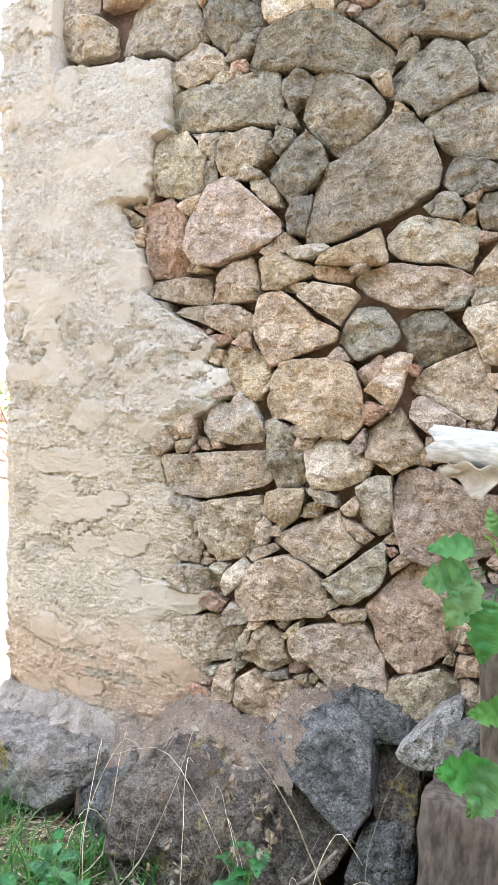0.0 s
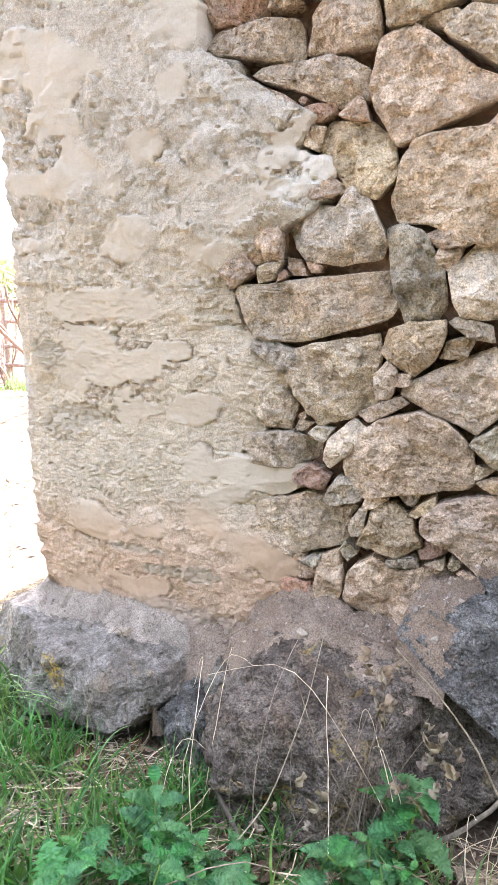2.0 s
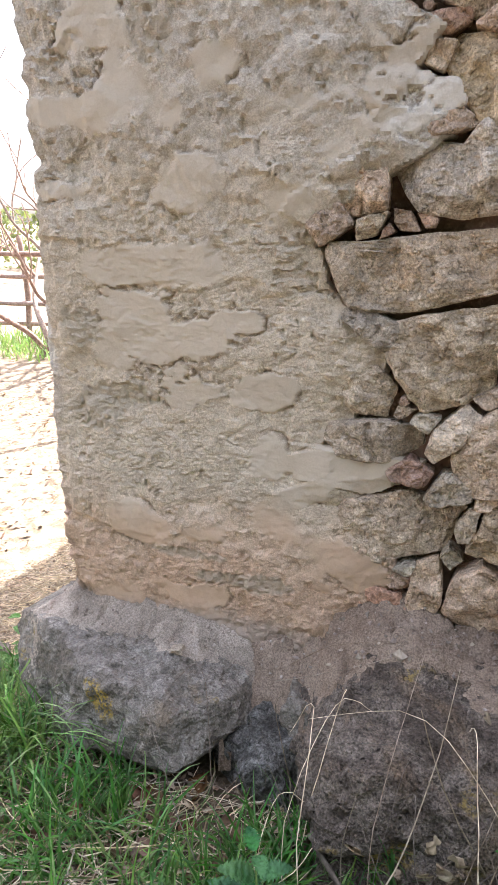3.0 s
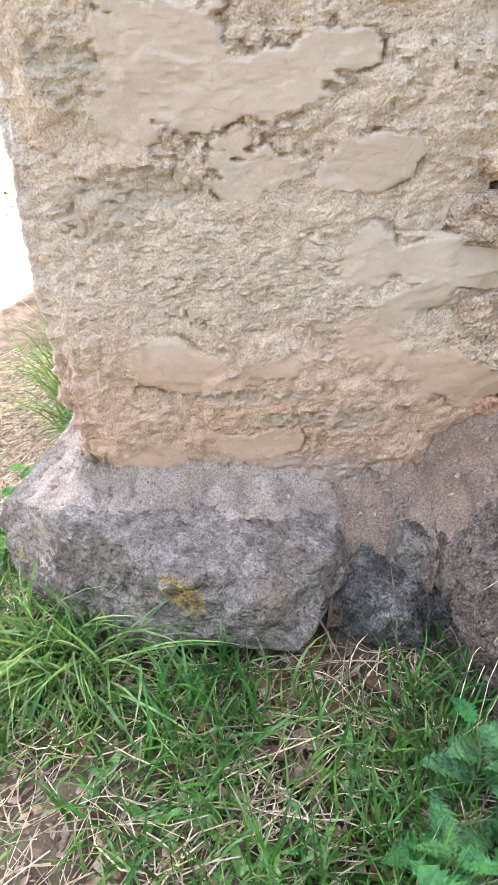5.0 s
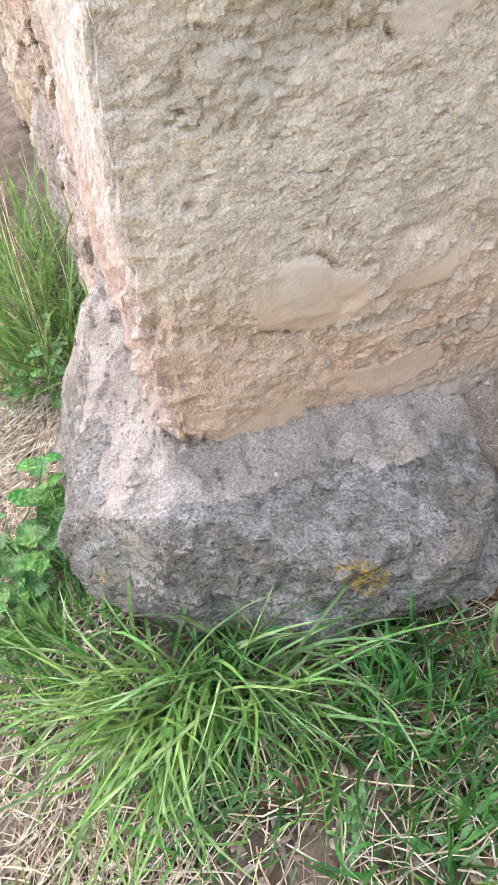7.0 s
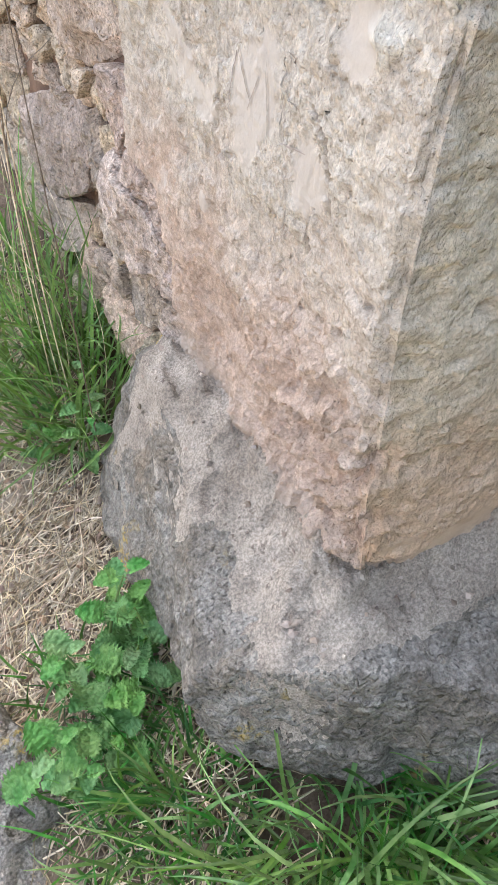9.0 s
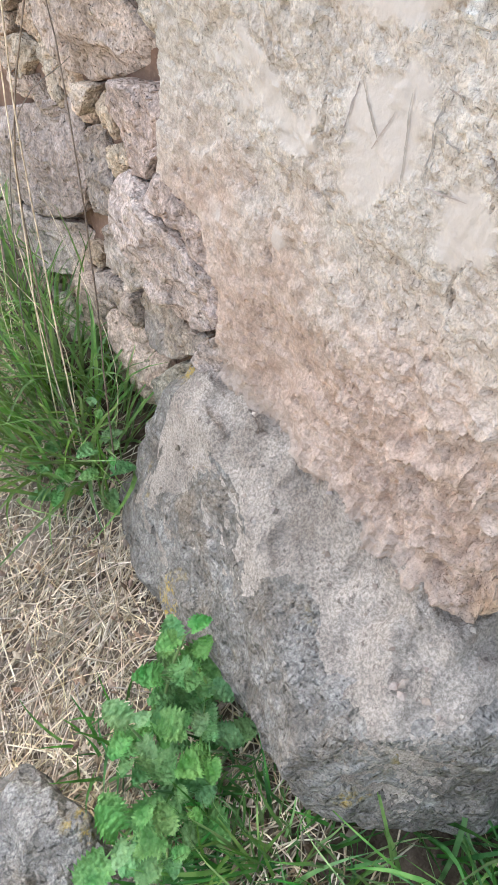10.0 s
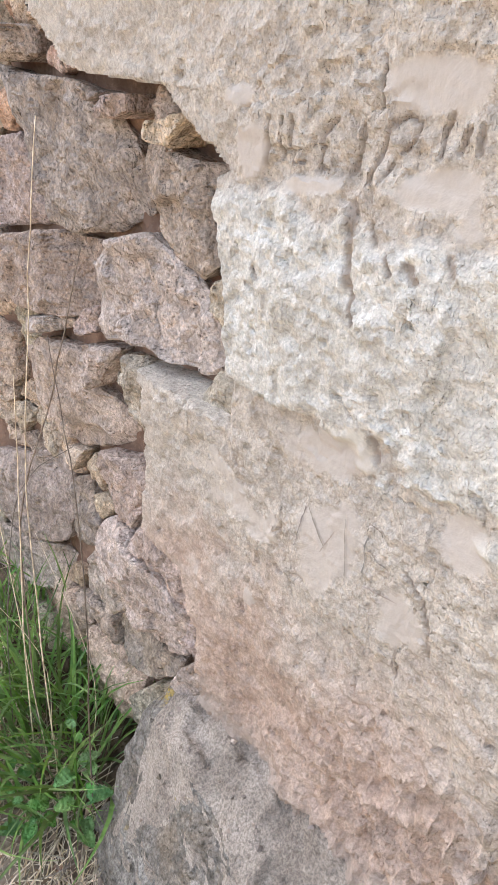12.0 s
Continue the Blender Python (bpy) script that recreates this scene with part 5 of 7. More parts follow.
def plinth_stone(material, label, out, lean, *corners):
    """A stone at the wall foot that stands out of the face and leans forward at its base."""
    g = random.Random(label)
    ob = cut("boulder", FRONT, [Vector(c) for c in corners], material, g, len(label), out, True, True, 0.05, 1.3)
    for v in ob.data.vertices:
        if v.co.y < -0.3 * out:
            v.co.y += lean * v.co.z
    return tagged(ob, label, "rock", "plinth boulders")


PALE_ROCK = stone_material("pale_grey_rock", (0.3, 0.27, 0.235), (0.44, 0.4, 0.355), (0.58, 0.54, 0.49), (0.36, 0.28, 0.2), 0.3, None, 1.3)
plinth_stone(DARK_ROCK, "dark blue-grey angular boulder in the plinth", 0.12, 0.5, (0.968, 0.377), (1.04, 0.344), (1.14, 0.276), (1.18, 0.337), (1.16, 0.478), (1.1, 0.516), (0.943, 0.47), (0.901, 0.416))
plinth_stone(DARK_ROCK, "slanting blue-grey slab above the plinth", 0.04, 0.6, (1.08, 0.497), (1.11, 0.488), (1.17, 0.45), (1.21, 0.451), (1.25, 0.481), (1.26, 0.508), (1.19, 0.546), (1.11, 0.571), (1.06, 0.568), (1.04, 0.526))
plinth_stone(PALE_ROCK, "pale grey wedge stone lying on the plinth", 0.11, 0.3, (1.24, 0.437), (1.3, 0.443), (1.33, 0.52), (1.35, 0.556), (1.35, 0.581), (1.3, 0.552), (1.25, 0.493), (1.22, 0.459))
plinth_stone(BROWN_ROCK, "upright brown stone block in the plinth", 0.09, 0.6, (1.19, 0.277), (1.22, 0.265), (1.27, 0.276), (1.27, 0.355), (1.27, 0.415), (1.22, 0.428), (1.18, 0.44), (1.17, 0.429))
plinth_stone(DARK_ROCK, "dark grey boulder low at the wall foot", 0.17, 0.4, (1.16, 0.096), (1.27, 0.145), (1.28, 0.226), (1.27, 0.293), (1.23, 0.311), (1.18, 0.288), (1.16, 0.26), (1.14, 0.187))
plinth_stone(BROWN_ROCK, "dark brown-grey boulder low at the wall foot", 0.16, 0.5, (0.87, 0.066), (1.04, 0.13), (1.09, 0.178), (1.12, 0.209), (1.15, 0.272), (1.13, 0.307), (1.05, 0.341), (0.982, 0.372), (0.864, 0.307))
plinth_stone(BOULDER, "grey stone wedged behind the timber post", 0.13, 0.4, (1.32, 0.445), (1.36, 0.463), (1.42, 0.483), (1.42, 0.543), (1.39, 0.562), (1.33, 0.538), (1.31, 0.471))


# ---- crumbled mortar and earth on the plinth ----
def bank(name, x0, x1, y0, y1, rocks, floor, thick, material, label, seed, fine=0.004):
    """Loose crumbs lying over rocks, thick(x, y) deep; where no rock lies beneath they rest at floor(x, y)."""
    x, y = np.arange(x0, x1, fine), np.arange(y0, y1, fine)
    X, Y = (m.ravel() for m in np.meshgrid(x, y))
    Q = np.stack([X, Y, np.zeros(len(X))], 1)
    Z = floor(X, Y)
    bare = np.ones(len(X), bool)
    for ob in rocks:
        tree = BVHTree.FromPolygons([v.co + ob.location for v in ob.data.vertices], [p.vertices for p in ob.data.polygons])
        for i in range(len(X)):
            hit = tree.ray_cast(Vector((X[i], Y[i], 1.0)), Vector((0, 0, -1)))[0]
            if hit and hit.z > Z[i]:
                Z[i], bare[i] = hit.z, False
    deep = thick(X, Y) + 0.012 * fbm(Q, 15, 3, seed)
    rough = 0.01 * facets(Q + 0.006 * fbm(Q, 40, 2, seed + 4)[:, None], 0.03, seed, True) + 0.005 * ridged(Q, 60, 3, seed + 1) + 0.0025 * fbm(Q, 160, 2, seed + 2)
    cover = deep > -0.004
    deep = deep + rough * np.clip(0.25 + deep * 80, 0, 1)
    faces = grid_faces(len(y), len(x))
    keep = cover | (bare & (Y > -0.05 - 0.12 * (X < 0.6)) & (X > 0.42) & (X < 1.02))
    faces = faces[keep[faces].any(1) & (np.ptp(Z[faces], axis=1) < 0.09) & (Z[faces].min(1) > 0)]
    used, back = np.unique(faces, return_inverse=True)
    P = np.stack([X, Y, Z + np.where(bare, deep, np.maximum(deep, -0.006))], 1)
    rng = np.random.default_rng(seed)
    pick = P[rng.choice(np.nonzero((deep > 0.001) & (Z > 0))[0], 320)]
    verts, tris = [], []
    for c in pick:
        r = rng.uniform(0.0015, 0.0055) * (1 + (rng.random() < 0.08))
        corner = np.array(((1, 0, 0), (-1, 0, 0), (0, 1, 0), (0, -1, 0), (0, 0, 1), (0, 0, -1))) + rng.uniform(-0.45, 0.45, (6, 3))
        tris += [(len(verts) + a, len(verts) + b, len(verts) + e) for a, b, e in ((0, 2, 4), (2, 1, 4), (1, 3, 4), (3, 0, 4), (2, 0, 5), (1, 2, 5), (3, 1, 5), (0, 3, 5))]
        verts += (c + r * corner * rng.uniform(0.6, 1.3, 3)).tolist()
    tagged(mesh_object("rubble_chips", verts, np.array(tris), CHIP, None, False), "small chips of stone and mortar on the plinth", "rubble", kind="stuff")
    return tagged(mesh_object(name, P[used], back.reshape(-1, 4), material), label, "rubble", kind="stuff")


def fillet_thick(x, y):
    far = np.hypot(np.maximum(-x, 0) / 1.15, np.maximum(-y, 0))
    return 0.012 - 0.2 * far + (0.024 - 0.014 * step(0.1, 0.3, y)) * np.exp(-far / 0.018)


def earth_thick(x, y):
    return 0.012 - 0.12 * np.maximum(-y, 0) + 0.02 * np.exp(-np.maximum(-y, 0) / 0.015) - 0.3 * np.maximum(np.maximum(0.47 - x, x - 1.0), 0)


PLINTH = [ob for ob in scene.objects if ob.name.startswith("boulder")]
bank("mortar_crumbs", -0.16, 0.5, -0.15, 0.46, PLINTH[:1], lambda x, y: -1 + 0 * x, fillet_thick, FILLET, "pinkish crumbled mortar lying along the plaster foot", 301)
bank("earth_bank", 0.4, 1.1, -0.2, 0.06, PLINTH, lambda x, y: 0.27 + 0.1 * step(0.58, 0.76, x) + (0.3 + 0.6 * step(0.66, 0.56, x)) * np.minimum(y + 0.02, 0), earth_thick, RED_EARTH, "reddish-brown crumbly earth lying between plinth and wall", 311, 0.005)
block("stone", (0.295, -0.085, 0.288), (0.016, 0.013, 0.009), (5, 8, 20), STONE["g"], "small grey pebble lying on the corner boulder", 61, 4, 0.4, "loose stones")
block("stone", (0.84, -0.1, 0.355), (0.014, 0.012, 0.009), (5, 8, 70), STONE["o"], "small tan pebble lying on the earth bank", 62, 4, 0.4, "loose stones")


# ---- ground ----
def ground():
    def axis(lo, hi, fine, far):
        mid = np.arange(lo, hi, fine)
        grow, x = [], fine
        while x < far:
            x *= 1.22
            grow.append(x)
        g = np.cumsum(grow)
        g = g[g < far]
        return np.concatenate([lo - g[::-1], mid, hi + g])

    x, y = axis(-1.2, 1.7, 0.018, 900), axis(-1.6, 1.6, 0.018, 900)
    X, Y = (m.ravel() for m in np.meshgrid(x, y))
    Q = np.stack([X, Y, np.zeros(len(X))], 1)
    near = step(4.0, 1.0, np.hypot(X, Y))
    Z = ground_z(X, Y) + near * (0.018 * fbm(Q, 5, 4, 61) + 0.007 * fbm(Q, 30, 3, 62)) + 0.08 * fbm(Q, 0.5, 3, 63) * step(1.5, 5, np.hypot(X, Y))
    ob = mesh_object("ground", np.stack([X, Y, Z], 1), grid_faces(len(y), len(x)), EARTH)
    # Unseen ground farther before the wall also stays dark, to cut bounced light.
    dry = np.maximum(step(-0.1, -0.24, X + 0.08 * fbm(Q, 4, 3, 64)) * step(-0.2, 0.1, Y), step(1.5, 3.0, np.hypot(X, Y)) * step(-1.6, -0.4, Y - 0.6 * np.minimum(X + 0.6, 0)))
    give(ob, "dry_earth", dry)
    return tagged(ob, "earth with straw litter, dry and pale beside the wall", "ground", kind="structure")


ground()


# ---- grass ----
def blades(name, rows, material, label, category="grass"):
    """Curved grass blades. A row: x, y, length, width, way of the lean, lean, droop."""
    R = np.asarray(rows, float)
    n, segs = len(R), 7
    t = np.linspace(0, 1, segs + 1)
    rng = np.random.default_rng(len(R))
    ang = R[:, 5][:, None] + R[:, 6][:, None] * t[None] ** 1.4
    dl = R[:, 2][:, None] / segs
    up = np.concatenate([np.zeros((n, 1)), np.cumsum(np.cos(ang[:, :-1]) * dl, 1)], 1)
    base = ground_z(R[:, 0], R[:, 1]) - 0.012
    turn = R[:, 4][:, None] + rng.normal(0, 0.9, n)[:, None] * t[None]
    flat = np.sin(ang[:, :-1]) * dl
    run = [np.concatenate([np.zeros((n, 1)), np.cumsum(flat * f(turn[:, :-1]), 1)], 1) for f in (np.cos, np.sin)]
    cx, cy, cz = R[:, 0][:, None] + run[0], R[:, 1][:, None] + run[1], np.maximum(base[:, None] + up, base[:, None] + 0.006)
    tw = rng.uniform(-0.8, 0.8, n)
    px, py = -np.sin(R[:, 4] + tw), np.cos(R[:, 4] + tw)
    wd = R[:, 3][:, None] / 2 * (np.minimum(1, 0.55 + 1.4 * t) * (1 - t**2.2))[None] + 0.0002
    L = np.stack([cx - px[:, None] * wd, cy - py[:, None] * wd, cz], 2)
    M = np.stack([cx, cy, cz - wd * 0.35], 2)
    Rr = np.stack([cx + px[:, None] * wd, cy + py[:, None] * wd, cz], 2)
    V = np.stack([L, M, Rr], 2).reshape(n, -1, 3)
    k = 3 * np.arange(segs)
    F = np.concatenate([np.stack([k, k + 1, k + 4, k + 3], 1), np.stack([k + 1, k + 2, k + 5, k + 4], 1)])
    F = (np.arange(n)[:, None, None] * V.shape[1] + F[None]).reshape(-1, 4)
    return tagged(mesh_object(name, V.reshape(-1, 3), F, material), label, category, kind="stuff")


def tuft(x, y, spread, count, lengths, widths, lean, droop, aim=None, hold=0.0, seed=0):
    rng = np.random.default_rng(seed)
    rows = []
    for _ in range(count):
        a, r = rng.uniform(0, 6.283), spread * math.sqrt(rng.random())
        way = a + rng.normal(0, 0.5) if aim is None or rng.random() > hold else aim + rng.normal(0, 0.55)
        rows.append((x + r * math.cos(a), y + r * math.sin(a), rng.uniform(*lengths), rng.uniform(*widths), way, abs(rng.normal(0, lean)) + 0.05, rng.uniform(0.3, 1) * droop))
    return rows


def meadow(x0, x1, y0, y1, count, lengths, widths, lean, droop, seed, clump=9.0):
    rng = np.random.default_rng(seed)
    rows = []
    while len(rows) < count:
        x, y = rng.uniform(x0, x1), rng.uniform(y0, y1)
        if vnoise(np.array([[x * clump, y * clump, seed]]), 71)[0] + rng.normal(0, 0.35) < 0:
            continue
        rows.append((x, y, rng.uniform(*lengths), rng.uniform(*widths), rng.uniform(0, 6.283), abs(rng.normal(0, lean)), rng.uniform(0.3, 1) * droop))
    return rows


for n, (x, y, aim, count) in enumerate(((-0.1, -0.17, -2.6, 85), (-0.05, -0.2, -2.0, 100), (0.0, -0.21, -1.4, 75), (-0.09, -0.24, -2.3, 55), (0.05, -0.22, -0.7, 55))):
    blades("grass_tuft", tuft(x, y, 0.05, count, (0.1, 0.31), (0.003, 0.0072), 0.42, 2.9, aim, 0.75, 31 + n), GRASS, "bright green drooping grass tuft before the corner boulder")
blades("grass_tuft", tuft(-0.2, -0.07, 0.09, 120, (0.07, 0.17), (0.003, 0.006), 0.4, 1.5, 3.0, 0.4, 2), GRASS, "light green grass beside the corner boulder")
blades("grass", meadow(-0.1, 0.8, -0.75, -0.2, 2400, (0.05, 0.17), (0.003, 0.007), 0.6, 1.5, 3), SHADED_GRASS, "deep green grass in the shade of the wall")
blades("grass", meadow(-1.0, 0.6, -1.0, -0.3, 3200, (0.04, 0.12), (0.0025, 0.005), 0.7, 1.5, 4), GRASS, "short green grass among leaf litter")
blades("grass_tuft", tuft(-0.1, 0.72, 0.13, 240, (0.17, 0.36), (0.0045, 0.009), 0.4, 1.5, 3.4, 0.4, 5), GRASS, "tall green grass growing against the side wall")
blades("grass_tuft", tuft(-0.12, 1.0, 0.2, 300, (0.18, 0.38), (0.0045, 0.009), 0.4, 1.5, 3.4, 0.4, 6), GRASS, "tall green grass growing against the side wall")
blades("grass", meadow(-0.35, 0.0, -0.2, 0.25, 350, (0.04, 0.13), (0.003, 0.006), 0.7, 1.4, 7), SHADED_GRASS, "short green grass round the boulder foot")


blades("grass_tuft", tuft(0.02, -0.1, 0.07, 90, (0.08, 0.2), (0.004, 0.007), 0.6, 1.5, -1.2, 0.5, 8), SHADED_GRASS, "green grass blades under the corner boulder")
blades("grass_tuft", tuft(-0.17, -0.02, 0.08, 110, (0.06, 0.14), (0.004, 0.007), 0.5, 1.6, 2.6, 0.4, 9), SHADED_GRASS, "green grass blades under the corner boulder")
blades("grass", meadow(0.2, 1.3, -0.75, -0.28, 900, (0.04, 0.14), (0.003, 0.007), 0.7, 1.5, 10), GRASS, "fresh green grass among the nettles")


def straws(name, x0, x1, y0, y1, count, lengths, seed, label, lift=0.012):
    """Dry stalks lying on the ground."""
    rng = np.random.default_rng(seed)
    verts, faces = [], []
    for _ in range(count):
        x, y, a, L = rng.uniform(x0, x1), rng.uniform(y0, y1), rng.normal(0.6, 0.9), rng.uniform(*lengths)
        w, bend = rng.uniform(0.0004, 0.0013), rng.normal(0, 0.7)
        h0, h1 = rng.uniform(0.002, lift), rng.uniform(0.002, lift * 1.6)
        pts = []
        for k in range(5):
            t = k / 4
            b = a + bend * (t - 0.5)
            pts.append((x + L * (t - 0.5) * math.cos(b), y + L * (t - 0.5) * math.sin(b), h0 + (h1 - h0) * t))
        base = len(verts)
        for px, py, pz in pts:
            g = float(ground_z(px, py)) + pz
            nx, ny = -math.sin(a) * w, math.cos(a) * w
            verts += [(px - nx, py - ny, g), (px, py, g + 1.6 * w), (px + nx, py + ny, g)]
        for k in range(4):
            q = base + 3 * k
            faces += [(q, q + 1, q + 4, q + 3), (q + 1, q + 2, q + 5, q + 4)]
    return tagged(mesh_object(name, verts, np.array(faces), STRAW), label, "straw", kind="stuff")


straws("straw_litter", -0.75, -0.1, 0.05, 1.3, 5000, (0.06, 0.24), 1, "dry straw lying on the path beside the wall")
straws("straw_litter", -1.1, 0.6, -1.0, -0.2, 2700, (0.05, 0.2), 2, "dry straw between the grass before the wall", 0.03)
straws("straw_litter", -0.6, -0.12, -0.5, 0.08, 1100, (0.05, 0.2), 5, "dry straw lying on bare ground beside the grass", 0.02)
straws("straw_litter", 0.5, 1.3, -0.6, -0.2, 320, (0.05, 0.2), 3, "dry straw and stalks at the wall foot", 0.03)


def flakes(name, x0, x1, y0, y1, count, size, seed, label):
    """Crumbs of dead leaf and bark scattered on the ground."""
    g = np.random.default_rng(seed)
    x, y = g.uniform(x0, x1, count), g.uniform(y0, y1, count)
    a, L, W = g.uniform(0, 6.283, count), g.uniform(*size, count), g.uniform(0.3, 0.7, count)
    z = ground_z(x, y) + g.uniform(0.003, 0.02, count)
    d = np.stack([np.cos(a), np.sin(a), g.normal(0, 0.35, count)], 1) * L[:, None]
    e = np.stack([-np.sin(a), np.cos(a), g.normal(0, 0.35, count)], 1) * (L * W)[:, None]
    c = np.stack([x, y, z], 1)
    up = np.array((0, 0, 1)) * (L * 0.3)[:, None]
    V = np.stack([c - d, c - 0.2 * d - e, c + 0.8 * d - 0.5 * e + up, c + d, c + 0.1 * d + e, c + up * 0.7], 1).reshape(-1, 3)
    k = 6 * np.arange(count)[:, None]
    F = np.concatenate([k + np.array(t) for t in ((0, 1, 5), (1, 2, 5), (2, 3, 5), (3, 4, 5), (4, 0, 5))])
    return tagged(mesh_object(name, V, F, LITTER, None, False), label, "leaf litter", kind="stuff")


flakes("leaf_litter", -0.45, 1.35, -0.95, -0.18, 5000, (0.003, 0.012), 1, "brown crumbs of leaf litter under the grass")
flakes("leaf_litter", -0.8, -0.1, -0.1, 1.3, 4000, (0.002, 0.009), 2, "brown crumbs of leaf litter among the straw")

flakes("leaf_litter", -4.5, -0.9, 0.9, 5.5, 4500, (0.006, 0.026), 3, "brown dead leaves scattered on sunlit ground beyond")


# ---- herbs ----
def leaf_mesh(name, length, width, teeth, bite, cup, droop, petiole, material, seed=0, base=0.25, lobes=0, blunt=False):
    """One toothed leaf, its stalk at the origin, growing along +y."""
    rng = random.Random(seed)
    n, across = 54, 5
    verts, faces = [], []
    for i in range(n + 1):
        t = i / n
        prof = (math.sin(math.pi * min(1, t ** 0.75)) ** 0.8) if lobes == 0 else (math.sin(math.pi * min(1, t ** 0.6)) ** 0.7) * (0.72 + 0.28 * abs(math.cos(lobes * math.pi * t)))
        if blunt:
            prof = max(1 - abs(2 * t - 0.92) ** 2.6, 0.0) ** 0.5 if t < 0.96 else 0.35
        tooth = 1 - bite * ((t * teeth) % 1.0)
        w = width / 2 * max(prof * tooth, 0.015)
        y = petiole + length * t
        z = -droop * length * t * t + 0.02 * length * math.sin(9 * t + seed)
        for j in range(-across, across + 1):
            a = j / across
            ridge = 0.09 * width * abs(math.sin(t * teeth * 1.6 - abs(a) * 2.5)) * (1 - abs(a))
            verts.append((w * a, y - 0.12 * length * abs(a) * (1 - t), z + cup * w * a * a + ridge + 0.03 * width * rng.uniform(-0.4, 0.4)))
    m = 2 * across + 1
    for i in range(n):
        for j in range(m - 1):
            q = i * m + j
            faces.append((q, q + 1, q + m + 1, q + m))
    b = len(verts)
    r = 0.0012
    for k in range(5):
        t = k / 4
        for a in range(4):
            verts.append((r * math.cos(a * 1.571), petiole * t * 1.02, -r + r * math.sin(a * 1.571)))
    for k in range(4):
        for a in range(4):
            q = b + 4 * k
            faces.append((q + a, q + (a + 1) % 4, q + 4 + (a + 1) % 4, q + 4 + a))
    me = bpy.data.meshes.new(name)
    me.from_pydata(verts, [], faces)
    me.polygons.foreach_set("use_smooth", [True] * len(me.polygons))
    me.materials.append(material)
    return me


def tube(points, radii, sides=6):
    """Vertices and faces of a tapering round stem through points."""
    verts, faces = [], []
    pts = [Vector(p) for p in points]
    for i, p in enumerate(pts):
        d = (pts[min(i + 1, len(pts) - 1)] - pts[max(i - 1, 0)]).normalized()
        u = d.cross(Vector((0.31, 0.52, 0.8))).normalized()
        v = d.cross(u)
        for a in range(sides):
            g = 2 * math.pi * a / sides
            verts.append(p + (u * math.cos(g) + v * math.sin(g)) * radii[i])
    for i in range(len(pts) - 1):
        for a in range(sides):
            q, b = i * sides, (a + 1) % sides
            faces.append((q + a, q + b, q + sides + b, q + sides + a))
    faces.append(tuple(range(sides))[::-1])
    faces.append(tuple(range((len(pts) - 1) * sides, len(pts) * sides)))
    return [tuple(v) for v in verts], faces


def smooth_path(points, per=5):
    """A finer path through points."""
    pts = [Vector(p) for p in points]
    out = []
    for i in range(len(pts) - 1):
        a, b, c, d = pts[max(i - 1, 0)], pts[i], pts[i + 1], pts[min(i + 2, len(pts) - 1)]
        for k in range(per):
            t = k / per
            out.append(0.5 * ((2 * b) + (c - a) * t + (2 * a - 5 * b + 4 * c - d) * t * t + (3 * b - a - 3 * c + d) * t**3))
    return out + [pts[-1]]


def stem(name, points, r0, r1, material, parent=None, wobble=0.0, seed=0):
    rng = random.Random(seed)
    pts = smooth_path(points)
    pts = [p + Vector([rng.uniform(-wobble, wobble) for _ in range(3)]) for p in pts]
    n = len(pts)
    v, f = tube(pts, [r0 + (r1 - r0) * i / (n - 1) for i in range(n)])
    return mesh_object(name, v, f, material, parent)


def herb(name, x, y, heights, meshes, pairs, label, category, group, seed, spread=0.03, tilt=(0.5, 1.1), size=(0.7, 1.1), lean=None, start=0.25):
    """A herb of one or more stems with leaves in crossed pairs."""
    rng = random.Random(seed)
    z = float(ground_z(x, y)) - 0.015
    plant = tagged(new(name), label, category, group)
    plant.location = (x, y, z)
    for tall in heights:
        a, r = rng.uniform(0, 6.28), spread * rng.random()
        foot = Vector((r * math.cos(a), r * math.sin(a), 0))
        tip = foot + Vector((rng.uniform(-0.25, 0.25) * tall, rng.uniform(-0.25, 0.25) * tall, tall))
        if lean:
            tip += Vector(lean) * tall
        mid = (foot + tip) / 2 + Vector((rng.uniform(-0.02, 0.02), rng.uniform(-0.02, 0.02), 0.1 * tall))
        stem("stem", [foot, mid, tip], 0.0028, 0.0014, GREEN_STEM, plant)
        turn = rng.uniform(0, 6.28)
        for k in range(pairs):
            t = start + (1 - start) * k / max(pairs - 1, 1)
            p = foot.lerp(mid, t * 2) if t < 0.5 else mid.lerp(tip, t * 2 - 1)
            turn += 1.571 + rng.uniform(-0.3, 0.3)
            for side in (0, math.pi):
                ob = new("leaf", rng.choice(meshes))
                ob.parent = plant
                grow = rng.uniform(*size) * (1.0 if t < 0.75 else 1.3 - 0.75 * t)
                lift = rng.uniform(*tilt) * (1.4 - t) - 0.25 + (0.35 if t > 0.9 else 0)
                ob.matrix_local = Matrix.Translation(p) @ Matrix.Rotation(turn + side + rng.uniform(-0.25, 0.25), 4, "Z") @ Matrix.Rotation(0.75 - lift, 4, "X") @ Matrix.Rotation(rng.uniform(-0.35, 0.35), 4, "Y") @ Matrix.Scale(grow, 4)
    return plant


